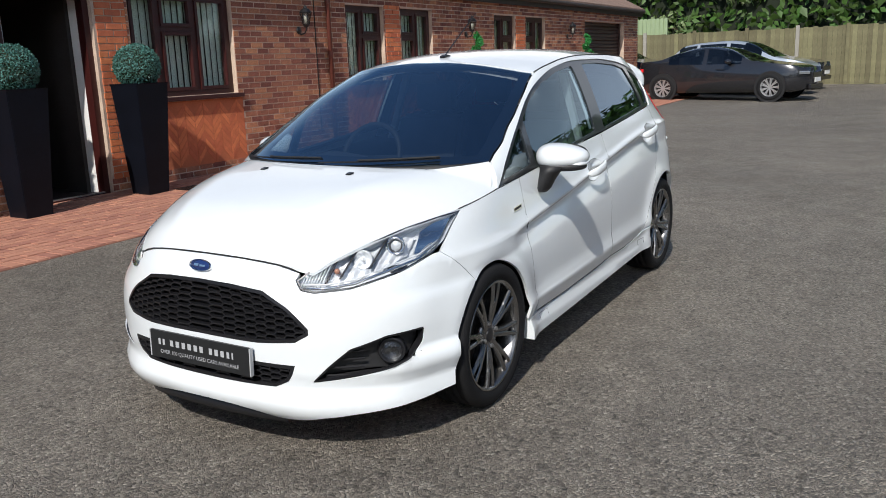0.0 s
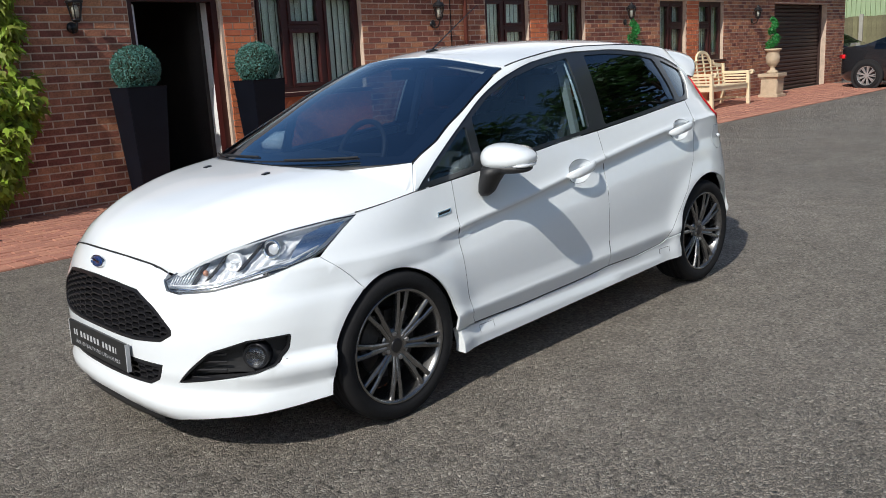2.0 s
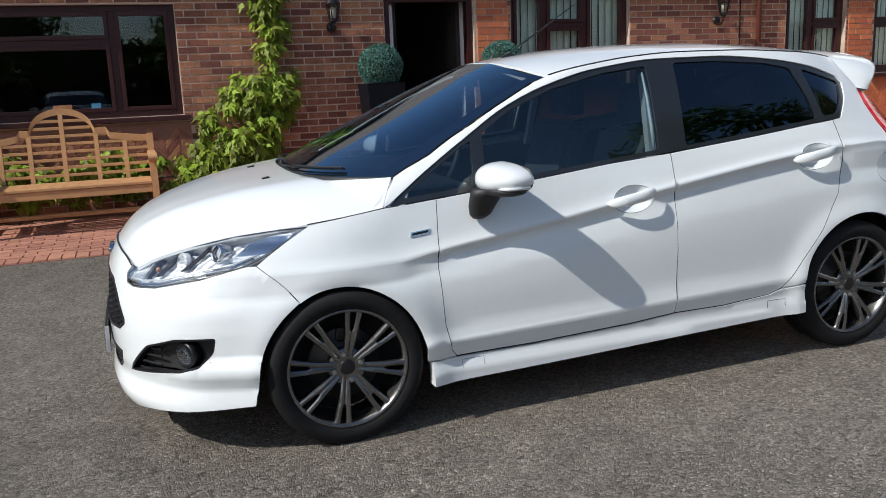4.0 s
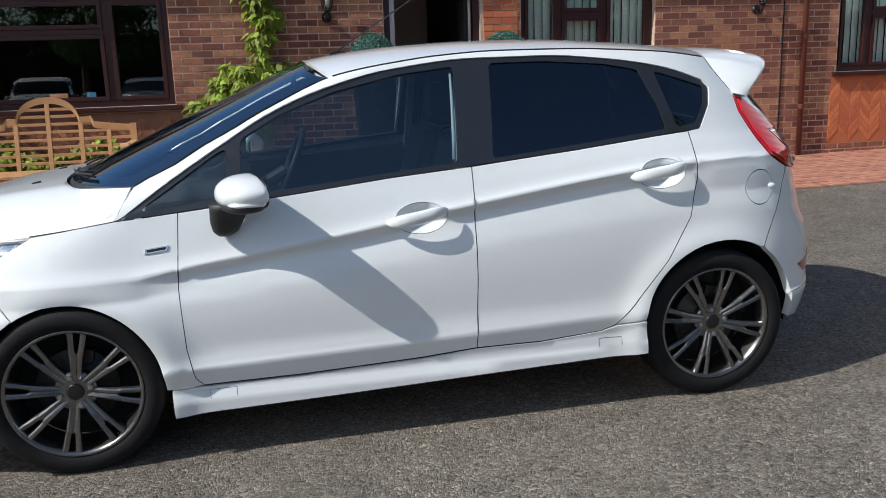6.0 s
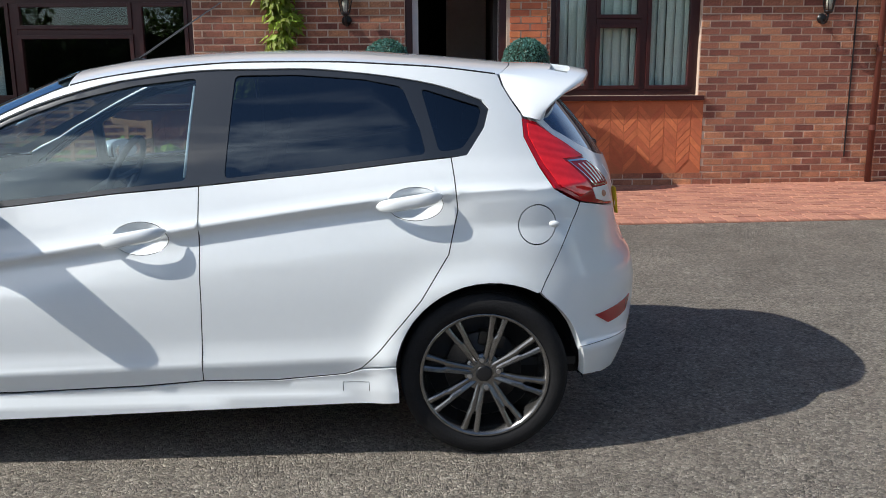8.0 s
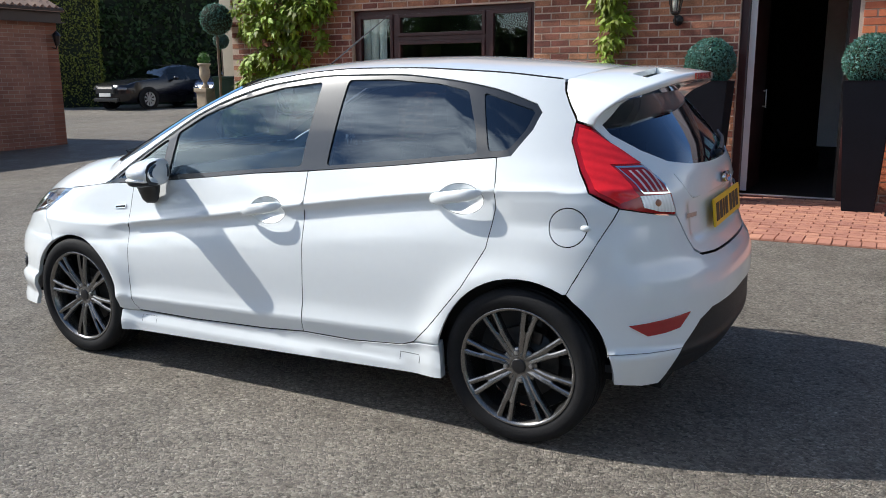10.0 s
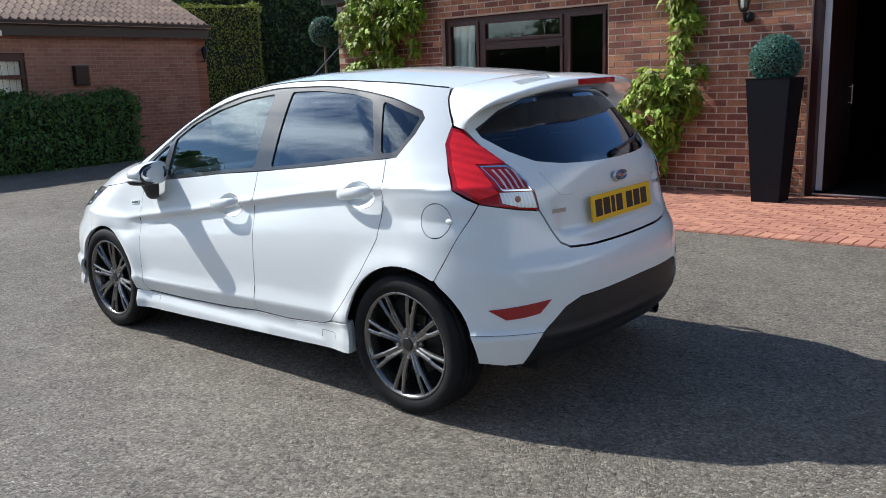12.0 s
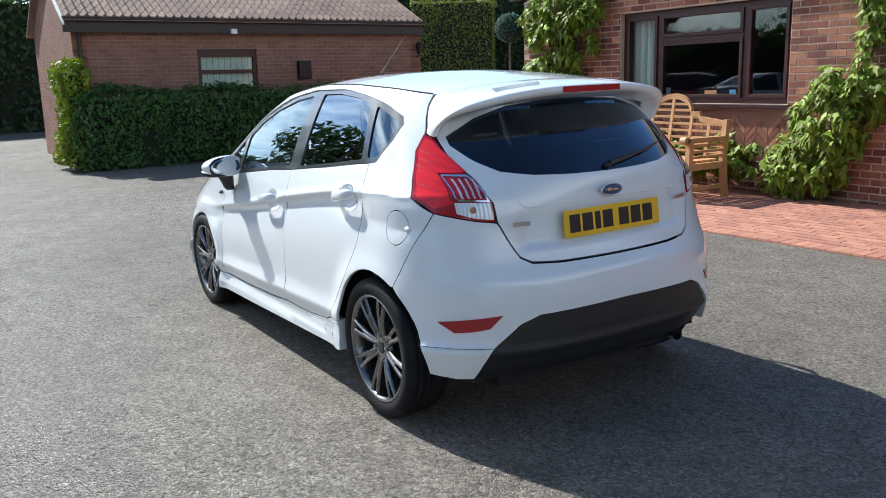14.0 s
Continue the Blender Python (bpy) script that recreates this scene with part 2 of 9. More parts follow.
PAVER = mat("paver_red", (0.41, 0.185, 0.125), 0.8, var=0.18, scale=3, fine=120, bump=0.3, island=0.16)
PAVER_ONE = mat("paver_red_single", (0.41, 0.185, 0.125), 0.8, var=0.18, scale=3, fine=120, bump=0.3, spread=0.16)
SAND = mat("joint_sand", (0.27, 0.13, 0.09), 0.95, var=0.2, scale=4, fine=120)
HOUSE_BRICK = brickwork("house_brick", (0.225, 0.102, 0.070), (0.295, 0.145, 0.102), (0.32, 0.25, 0.20), "YZ")
GABLE_BRICK = brickwork("gable_brick", (0.20, 0.075, 0.045), (0.27, 0.11, 0.065), (0.24, 0.17, 0.13), "XZ")
TILE = mat("roof_tile", (0.215, 0.140, 0.108), 0.85, var=0.3, scale=5, fine=60, bump=0.4, spread=0.3)
UPVC_BROWN = mat("rosewood_frame", (0.042, 0.008, 0.007), 0.42, var=0.18, scale=4, fine=80)
WHITE_TRIM = mat("white_trim", (0.78, 0.78, 0.76), 0.4, var=0.05)
HALL_PAINT = mat("hall_paint", (0.80, 0.79, 0.76), 0.7, var=0.06)
HALL_FLOOR = mat("hall_floor", (0.05, 0.035, 0.03), 0.5, var=0.2)
PANE = glass("window_glass", (0.90, 0.93, 0.92), 0.05)
BLIND = mat("blind_fabric", (0.72, 0.80, 0.73), 0.85, var=0.06, scale=3, fine=200)
# near-black: the dimness of unlit rooms is put into the colour
ROOM_DARK = mat("room_shade", (0.028, 0.024, 0.022), 0.9, var=0.2)
BLACK_IRON = mat("black_iron", (0.012, 0.012, 0.013), 0.35, metal=0.2, var=0.2)
LAMP_GLASS = glass("lantern_glass", (0.85, 0.85, 0.82), 0.06, 0.05)
PIPE_RED = mat("brown_pipe", (0.115, 0.035, 0.025), 0.45, var=0.15)
PLANTER = mat("black_planter", (0.004, 0.005, 0.009), 0.5, var=0.4, scale=4, fine=70, bump=0.05, spec=0.18)
TOPIARY = leafy("topiary_green", (0.066, 0.175, 0.150), 0.5, 0.6)
SPIRAL = leafy("spiral_green", (0.03, 0.22, 0.05), 0.5, 0.4)
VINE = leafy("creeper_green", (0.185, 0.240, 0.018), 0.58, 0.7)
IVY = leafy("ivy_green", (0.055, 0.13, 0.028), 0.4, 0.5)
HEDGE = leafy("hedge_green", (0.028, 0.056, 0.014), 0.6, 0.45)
# lighter, yellower hedge leaf: sunlight is put into the colour
HEDGE_SUNLIT = leafy("hedge_green_sunlit", (0.165, 0.185, 0.028), 0.6, 0.45)
TREE = leafy("tree_green", (0.055, 0.11, 0.020), 0.55, 0.5)
BLOSSOM = leafy("pale_leaf", (0.17, 0.22, 0.10), 0.6, 0.35)
# shade deep in the foliage, put in as a near-black colour
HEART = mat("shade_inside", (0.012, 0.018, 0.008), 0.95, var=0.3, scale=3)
BARK = mat("bark", (0.16, 0.12, 0.085), 0.9, var=0.3, scale=10, fine=80, bump=0.6)
BENCH_OAK = mat("oiled_teak", (0.50, 0.27, 0.12), 0.6, var=0.2, scale=8, fine=90, bump=0.15)
BENCH_CREAM = mat("cream_paint", (0.72, 0.60, 0.40), 0.55, var=0.08, scale=6, fine=90)
STONE = mat("cast_stone", (0.46, 0.36, 0.25), 0.9, var=0.25, scale=9, fine=70, bump=0.5)
FENCE = mat("green_fence", (0.165, 0.150, 0.080), 0.85, var=0.3, scale=5, fine=60, bump=0.3, spread=0.25)
FENCE_METAL = mat("green_cladding", (0.30, 0.38, 0.22), 0.5, var=0.1)
CONCRETE = mat("concrete", (0.33, 0.31, 0.27), 0.9, var=0.2, scale=6, fine=80, bump=0.3)
SOFFIT = mat("dark_fascia", (0.035, 0.024, 0.02), 0.55, var=0.15)
RENDER_WALL = mat("pale_render", (0.42, 0.36, 0.27), 0.9, var=0.15, scale=3, fine=90, bump=0.2)
SHUTTER = mat("brown_shutter", (0.060, 0.035, 0.030), 0.4, metal=0.3, var=0.12)
BIN = mat("wheelie_bin", (0.018, 0.05, 0.025), 0.5, var=0.1)
PAPER_ORANGE = mat("orange_card", (0.72, 0.30, 0.12), 0.7, var=0.05)
PAPER_BLUE = mat("blue_card", (0.10, 0.36, 0.60), 0.7, var=0.05)
PAPER_WHITE = mat("white_card", (0.75, 0.75, 0.72), 0.7, var=0.05)


# ---- mesh helpers ----
def mesh_of(bm, name, material, smooth=False):
    me = bpy.data.meshes.new(name)
    bm.normal_update()
    bm.to_mesh(me)
    bm.free()
    me.materials.append(material)
    if smooth:
        me.shade_smooth()
    return me


def part(name, bm, material, parent=None, label="", smooth=False):
    ob = new(name, mesh_of(bm, name, material, smooth))
    ob.parent = parent
    return tagged(ob, label)


def thing(name, label, category, at=(0, 0, 0), group="", turn=0.0):
    ob = new(name)
    ob.empty_display_size = 0.1
    ob.matrix_world = pose(*at, 0, 0, turn)
    return tagged(ob, label, category, group)


def setting(name, bm, material, label, category, smooth=False):
    return tagged(part(name, bm, material, None, "", smooth), label, category, "", "structure")


def box(bm, lo, hi, bevel=0.0):
    v = [bm.verts.new((x, y, z)) for x in (lo[0], hi[0]) for y in (lo[1], hi[1]) for z in (lo[2], hi[2])]
    f = [bm.faces.new([v[i] for i in q]) for q in ((0, 1, 3, 2), (4, 6, 7, 5), (0, 4, 5, 1), (2, 3, 7, 6), (0, 2, 6, 4), (1, 5, 7, 3))]
    if bevel:
        edges = list({e for q in f for e in q.edges})
        bmesh.ops.bevel(bm, geom=edges, offset=bevel, segments=2, affect="EDGES", profile=0.7)
    return bm


def boxes(*pairs, bevel=0.0):
    bm = bmesh.new()
    for lo, hi in pairs:
        box(bm, lo, hi, bevel)
    return bm


def tube(bm, pts, r, n=10, close=True):
    """A round bar through pts; r: one radius or one for each point."""
    pts = [Vector(p) for p in pts]
    rs = r if isinstance(r, (list, tuple)) else [r] * len(pts)
    rings, side = [], None
    for i, p in enumerate(pts):
        d = (pts[min(i + 1, len(pts) - 1)] - pts[max(i - 1, 0)]).normalized()
        if side is None:
            side = d.orthogonal().normalized()
        side = (side - d * side.dot(d)).normalized()
        up = d.cross(side)
        rings.append([bm.verts.new(p + rs[i] * (math.cos(a) * side + math.sin(a) * up)) for a in (2 * math.pi * k / n for k in range(n))])
    for a, b in zip(rings, rings[1:]):
        for k in range(n):
            bm.faces.new((a[k], a[(k + 1) % n], b[(k + 1) % n], b[k]))
    if close:
        bm.faces.new(rings[0][::-1])
        bm.faces.new(rings[-1])
    return bm


def lathe(bm, profile, n=24, centre=(0, 0, 0), axis="Z", caps=True):
    """profile: rows of radius and height along the axis."""
    rings = []
    for r, h in profile:
        ring = []
        for k in range(n):
            a = 2 * math.pi * k / n
            p = (r * math.cos(a), r * math.sin(a), h) if axis == "Z" else (r * math.cos(a), h, r * math.sin(a))
            ring.append(bm.verts.new(Vector(centre) + Vector(p)))
        rings.append(ring)
    for a, b in zip(rings, rings[1:]):
        for k in range(n):
            bm.faces.new((a[k], a[(k + 1) % n], b[(k + 1) % n], b[k]))
    if caps and profile[0][0] > 1e-4:
        bm.faces.new(rings[0][::-1])
    if caps and profile[-1][0] > 1e-4:
        bm.faces.new(rings[-1])
    bmesh.ops.remove_doubles(bm, verts=bm.verts, dist=1e-5)
    bmesh.ops.recalc_face_normals(bm, faces=bm.faces)
    return bm


def slab(bm, outline, depth, axis="Y", at=0.0):
    """A flat outline given thickness along an axis."""
    def put(a, b, d):
        return {"X": (d, a, b), "Y": (a, d, b), "Z": (a, b, d)}[axis]
    lo = [bm.verts.new(put(a, b, at)) for a, b in outline]
    hi = [bm.verts.new(put(a, b, at + depth)) for a, b in outline]
    bm.faces.new(lo)
    bm.faces.new(hi[::-1])
    for i in range(len(lo)):
        j = (i + 1) % len(lo)
        bm.faces.new((lo[i], hi[i], hi[j], lo[j]))
    bmesh.ops.recalc_face_normals(bm, faces=bm.faces)
    return bm


def from_arrays(name, verts, faces, material, smooth=False):
    me = bpy.data.meshes.new(name)
    me.from_pydata([tuple(v) for v in verts], [], [tuple(int(i) for i in f) for f in faces])
    me.materials.append(material)
    if smooth:
        me.shade_smooth()
    return me


LOBED = [(0, 0), (0.17, 0.14), (0.31, 0.42), (0.14, 0.50), (0.0, 1.10), (-0.14, 0.50), (-0.31, 0.42), (-0.17, 0.14)]
PLAIN = [(0, 0), (0.28, 0.35), (0.0, 1.0), (-0.28, 0.35)]


def leaves(name, where, out, size, material, rng, shape=PLAIN, hang=0.5, wild=0.6, parent=None):
    """Leaves at the places where, facing out, hanging down to some degree; one mesh."""
    where, out = np.asarray(where, float), np.asarray(out, float)
    count, k = len(where), len(shape)
    nrm = out + rng.normal(0, wild, (count, 3))
    nrm /= np.linalg.norm(nrm, axis=1)[:, None] + 1e-9
    tip = np.tile((0.0, 0.0, -hang), (count, 1)) + rng.normal(0, 0.6, (count, 3))
    tip -= nrm * np.sum(tip * nrm, axis=1)[:, None]
    tip /= np.linalg.norm(tip, axis=1)[:, None] + 1e-9
    side = np.cross(tip, nrm)
    s = size * rng.uniform(0.6, 1.3, count)
    verts = np.zeros((count, k, 3))
    for i, (a, b) in enumerate(shape):
        fold = 0.16 * abs(a) + 0.10 * b * b
        verts[:, i] = where + s[:, None] * (side * a + tip * b - nrm * fold)
    faces = []
    for c in range(count):
        o = c * k
        half = k // 2
        faces.append([o + i for i in range(half + 1)])
        faces.append([o] + [o + i for i in range(half, k)])
    ob = new(name, from_arrays(name, verts.reshape(-1, 3), faces, material))
    ob.parent = parent
    return ob


# ---- ground ----
def ground_z(x, y):
    """The yard rises gently to the building and along it."""
    rise_y = 0.0175 * min(max(0.0, y + 0.8), 6.4)
    rise_x = 0.009 * min(max(-2.4, x), 28.0)
    drive = 0.036 * min(max(0.0, y - 6.6), 9.0) * min(max(0.0, (-7.0 - x) / 2.0), 1.0)
    return rise_y + rise_x + drive


def build_ground():
    xs = [-400, -200, -100, -60, -40, -30, -25, -20] + [-16 + i for i in range(48)] + [34, 38, 45, 60, 100, 200, 400]
    ys = [-400, -200, -100, -50, -25, -12, -8, -5, -3, -1.5] + [-0.8 + 0.8 * i for i in range(9)] + [6.6, 9, 12, 15.6, 20, 30, 50, 100, 200, 400]
    bm = bmesh.new()
    grid = [[bm.verts.new((x, y, ground_z(x, y))) for y in ys] for x in xs]
    for a, b in zip(grid, grid[1:]):
        for j in range(len(ys) - 1):
            bm.faces.new((a[j], b[j], b[j + 1], a[j + 1]))
    return setting("ground", bm, ASPHALT, "worn grey tarmac yard with pale stone chippings", "ground", True)


build_ground()

# ---- main building: long single-storey brick front, facing the yard ----
WALL_Y, WALL_TOP, WALL_X0, WALL_X1 = 5.60, 2.72, -6.05, 21.5
REVEAL = 0.10
# x0, x1, z0, z1 of each opening
OPEN_B = (-3.98, -1.42, 1.10, 2.24)
OPEN_DOOR = (0.86, 1.96, 0.08, 2.32)
OPEN_A = (2.44, 4.09, 1.16, 2.40)
OPEN_D = [(6.57, 7.62, 1.20, 2.38), (8.14, 9.19, 1.20, 2.38), (11.70, 12.72, 1.17, 2.38), (13.28, 14.36, 1.17, 2.38)]
OPEN_GARAGE = (16.96, 20.2, 0.10, 2.38)
OPENINGS = [OPEN_B, OPEN_DOOR, OPEN_A, *OPEN_D, OPEN_GARAGE]
# herringbone panels under and between the windows
PANELS = [(-4.04, -1.36, 0.28, 1.03), (2.38, 4.16, 0.28, 1.10), (6.50, 9.26, 0.30, 1.14), (11.63, 14.43, 0.32, 1.11)]
BANDS = [(7.66, 8.10, 1.14, 2.44), (12.76, 13.24, 1.11, 2.44), (1.99, 2.40, 0.28, 2.44)]


def front_wall():
    """The wall behind the bricks, as blocks between the openings."""
    bm = bmesh.new()
    cuts = sorted({WALL_X0, WALL_X1, *[v for o in OPENINGS for v in o[:2]]})
    for x0, x1 in zip(cuts, cuts[1:]):
        mid = (x0 + x1) / 2
        hole = [o for o in OPENINGS if o[0] < mid < o[1]]
        spans = [(-0.2, WALL_TOP)] if not hole else [(-0.2, hole[0][2]), (hole[0][3], WALL_TOP)]
        for z0, z1 in spans:
            box(bm, (x0, WALL_Y, z0), (x1, WALL_Y + 0.28, z1))
    return setting("wall_front", bm, MORTAR, "long brick front wall of varied red bricks", "wall")


WALL = front_wall()
closing = boxes(((WALL_X1 - 0.28, WALL_Y + 0.28, -0.2), (WALL_X1, 12, WALL_TOP)), ((WALL_X0, WALL_Y + 0.28, -0.2), (WALL_X0 + 0.28, 12, WALL_TOP)),
                ((WALL_X0, 12, -0.2), (WALL_X1, 12.28, WALL_TOP)))
setting("wall_back", closing, GABLE_BRICK, "plain brick side and back walls", "wall")
setting("ceiling", boxes(((WALL_X0, WALL_Y + 0.02, WALL_TOP), (WALL_X1, 12.2, WALL_TOP + 0.12))), WHITE_TRIM, "plain white ceiling", "ceiling")


def main_roof():
    roof = thing("roof", "dark tiled pitched roof with a dark timber fascia", "roof", (8, 5.3, WALL_TOP))
    tagged(roof, kind="structure")
    x0, x1 = WALL_X0 - 0.25, WALL_X1 + 0.2
    bm = bmesh.new()
    slab(bm, [(5.44, 2.82), (8.8, 4.6), (12.5, 2.80), (12.5, 2.70), (8.8, 4.48), (5.44, 2.73)], x1 - x0, "X", x0)
    sheet = part("slope", bm, TILE, None)
    fascia = part("fascia", boxes(((x0, 5.51, 2.60), (x1, 5.55, 2.78)), ((x0, 5.55, 2.66), (x1, 5.60, 2.68))), SOFFIT)
    bm = bmesh.new()
    tube(bm, [(x0, 5.46, 2.74), (x1, 5.46, 2.74)], 0.050, 10)
    gutter = part("gutter", bm, SOFFIT)
    for ob in (sheet, fascia, gutter):
        ob.parent = roof
        ob.matrix_parent_inverse = roof.matrix_world.inverted()
    return roof


main_roof()


def window(name, x0, x1, z0, z1, lights, label):
    """A brown frame with its lights: rows of (from, to, opener) as parts of the width; opener: has a top vent."""
    y = WALL_Y + REVEAL
    w = tagged(new(name), label, "window", "", "structure")
    w.matrix_world = pose(x0, y, z0)
    W, H, t = x1 - x0, z1 - z0, 0.065
    part("frame", boxes(((0, -0.03, 0), (t, 0.06, H)), ((W - t, -0.03, 0), (W, 0.06, H)), ((t, -0.03, 0), (W - t, 0.06, t)), ((t, -0.03, H - t), (W - t, 0.06, H)), bevel=0.006), UPVC_BROWN, w)
    part("sill", boxes(((-0.06, -0.16, -0.055), (W + 0.06, 0.05, -0.004)), bevel=0.008), UPVC_BROWN, w)
    part("window_board", boxes(((t, 0.062, t - 0.012), (W - t, 0.17, t + 0.010)), bevel=0.004), WHITE_TRIM, w, "white inner window board")
    edges = [a for a, b, c in lights][1:]
    for e in edges:
        part("mullion", boxes(((e * W - 0.035, -0.028, t), (e * W + 0.035, 0.055, H - t)), bevel=0.006), UPVC_BROWN, w)
    for a, b, opener in lights:
        xa = t if a == 0 else a * W + 0.035
        xb = W - t if b == 1 else b * W - 0.035
        spans = [(t, H - t)]
        if opener:
            cut = t + (H - 2 * t) * opener
            part("transom", boxes(((xa, -0.028, cut - 0.03), (xb, 0.055, cut + 0.03)), bevel=0.006), UPVC_BROWN, w)
            spans = [(t, cut - 0.03), (cut + 0.03, H - t)]
        for za, zb in spans:
            s = 0.042
            part("sash", boxes(((xa, -0.045, za), (xa + s, 0.02, zb)), ((xb - s, -0.045, za), (xb, 0.02, zb)),
                               ((xa + s, -0.045, za), (xb - s, 0.02, za + s)), ((xa + s, -0.045, zb - s), (xb - s, 0.02, zb)), bevel=0.005), UPVC_BROWN, w)
            pane = part("pane", boxes(((xa + s - 0.004, -0.012, za + s - 0.004), (xb - s + 0.004, -0.006, zb - s + 0.004))), PANE, w)
            pane.visible_shadow = False
    return w


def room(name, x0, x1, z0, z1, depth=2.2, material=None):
    """The room behind a window, its dimness put into near-black walls."""
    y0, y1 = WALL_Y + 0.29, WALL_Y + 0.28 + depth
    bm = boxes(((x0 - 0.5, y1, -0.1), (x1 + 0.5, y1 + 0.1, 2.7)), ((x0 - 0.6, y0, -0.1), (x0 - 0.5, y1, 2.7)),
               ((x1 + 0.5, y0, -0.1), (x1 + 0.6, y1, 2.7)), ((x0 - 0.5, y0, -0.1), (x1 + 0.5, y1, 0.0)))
    return setting(name, bm, material or ROOM_DARK, "plain room coloured near-black for its shade, seen through the window", "room")


def vertical_blind(x0, x1, z0, z1):
    blind = thing("vertical_blind", "pale grey-green vertical fabric blind behind glass", "blind", (x0, WALL_Y + REVEAL + 0.085, z0), "vertical blinds")
    n = max(3, int((x1 - x0) / 0.095))
    part("head_rail", boxes(((0, -0.02, z1 - z0 - 0.03), (x1 - x0, 0.02, z1 - z0))), WHITE_TRIM, blind)
    me = None
    for i in range(n):
        if me is None:
            bm = bmesh.new()
            pts = [(-0.052, 0.016), (-0.02, -0.004), (0.02, -0.004), (0.052, 0.016)]
            lo = [bm.verts.new((a, b, 0.0)) for a, b in pts]
            hi = [bm.verts.new((a, b, z1 - z0 - 0.03)) for a, b in pts]
            for k in range(3):
                bm.faces.new((lo[k], lo[k + 1], hi[k + 1], hi[k]))
            me = mesh_of(bm, "slat", BLIND, True)
        s = new("slat", me)
        s.parent = blind
        s.matrix_basis = pose((i + 0.5) * (x1 - x0) / n, 0, 0, 0, 0, 14 + 5 * math.sin(i * 1.7))
    return blind


window("window_1", *OPEN_B, [(0, 0.245, 0), (0.245, 0.755, 0.70), (0.755, 1, 0)], "wide rosewood-brown window with dark reflecting panes")
window("window_2", *OPEN_A, [(0, 0.29, 0), (0.29, 0.63, 0.66), (0.63, 1, 0)], "rosewood-brown three-light window with pale blinds")
for k, o in enumerate(OPEN_D):
    lights = [(0, 0.46, 0), (0.46, 1, 0.62)] if k % 2 == 0 else [(0, 0.52, 0.62), (0.52, 1, 0)]
    window("window_%d" % (k + 3), *o, lights, "narrow rosewood-brown two-light window with pale blinds")
    room("room_%d" % (k + 3), *o, depth=1.0)
    vertical_blind(o[0] + 0.03, o[1] - 0.03, o[2] + 0.03, o[3])
room("room_1", *OPEN_B, depth=3.0)
room("room_2", *OPEN_A, depth=0.35)
vertical_blind(OPEN_A[0] + 0.03, OPEN_A[1] - 0.03, OPEN_A[2] + 0.03, OPEN_A[3])
vertical_blind(OPEN_B[0] + 0.05, OPEN_B[0] + 0.42, OPEN_B[2] + 0.03, OPEN_B[3])


def entrance():
    x0, x1, z0, z1 = OPEN_DOOR
    y = WALL_Y + 0.05
    d = tagged(new("door_1"), "dark rosewood entrance door standing open inwards", "door", "", "structure")
    d.matrix_world = pose(x0, y, z0)
    W, H = x1 - x0, z1 - z0
    part("door_frame", boxes(((0, 0, 0), (0.075, 0.11, H)), ((W - 0.075, 0, 0), (W, 0.11, H)), ((0.075, 0, H - 0.075), (W - 0.075, 0.11, H)), bevel=0.006), UPVC_BROWN, d)
    part("threshold", boxes(((0.06, -0.02, 0), (W - 0.06, 0.13, 0.07)), bevel=0.008), UPVC_BROWN, d)
    part("threshold_strip", boxes(((0.08, -0.012, 0.071), (W - 0.08, 0.02, 0.085)), bevel=0.003), mat("aluminium", (0.6, 0.6, 0.6), 0.3, 0.9, 0.05), d)
    leaf = part("leaf", boxes(((0.085, 0.112, 0.09), (0.135, 1.02, H - 0.09)), bevel=0.006), UPVC_BROWN, d, "dark open door leaf")
    part("leaf_edge", boxes(((0.078, 0.100, 0.10), (0.142, 0.111, H - 0.10))), WHITE_TRIM, leaf, "white door edge")
    for z in (0.25, 1.06, 1.88):
        bm = bmesh.new()
        tube(bm, [(0.137, 0.118, z), (0.137, 0.118, z + 0.10)], 0.010, 10)
        part("hinge", bm, BLACK_IRON, leaf)
    bm = bmesh.new()
    tube(bm, [(0.17, 0.88, 0.95), (0.17, 0.88, 1.16)], 0.007, 8)
    tube(bm, [(0.135, 0.88, 0.97), (0.17, 0.88, 0.97)], 0.005, 8)
    tube(bm, [(0.135, 0.88, 1.14), (0.17, 0.88, 1.14)], 0.005, 8)
    part("handle", bm, WHITE_TRIM, leaf, "bright pull handle")
    # the hall behind, its dimness put into near-black walls
    ya, yb = WALL_Y + 0.29, 11.6
    setting("hall_floor", boxes(((x0 - 0.5, WALL_Y + 0.19, 0.06), (x1 + 0.3, yb, 0.14))), HALL_FLOOR, "dark hall floor", "floor")
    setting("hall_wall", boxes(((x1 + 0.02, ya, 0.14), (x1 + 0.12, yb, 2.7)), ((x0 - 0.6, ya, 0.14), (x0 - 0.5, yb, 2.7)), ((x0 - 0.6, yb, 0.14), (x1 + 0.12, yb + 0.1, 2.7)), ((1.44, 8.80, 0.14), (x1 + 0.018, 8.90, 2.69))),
            ROOM_DARK, "entrance hall walls coloured near-black for their shade", "wall")
    setting("hall_reveal", boxes(((x1 - 0.072, WALL_Y + 0.165, 0.15), (x1 - 0.008, WALL_Y + 0.50, 2.34)), bevel=0.004), WHITE_TRIM, "white painted lining inside the doorway", "wall")
    setting("hall_panel", boxes(((1.40, 8.775, 0.44), (x1 + 0.016, 8.797, 2.68)), bevel=0.004), HALL_PAINT, "pale painted panel in the hall", "wall")


entrance()


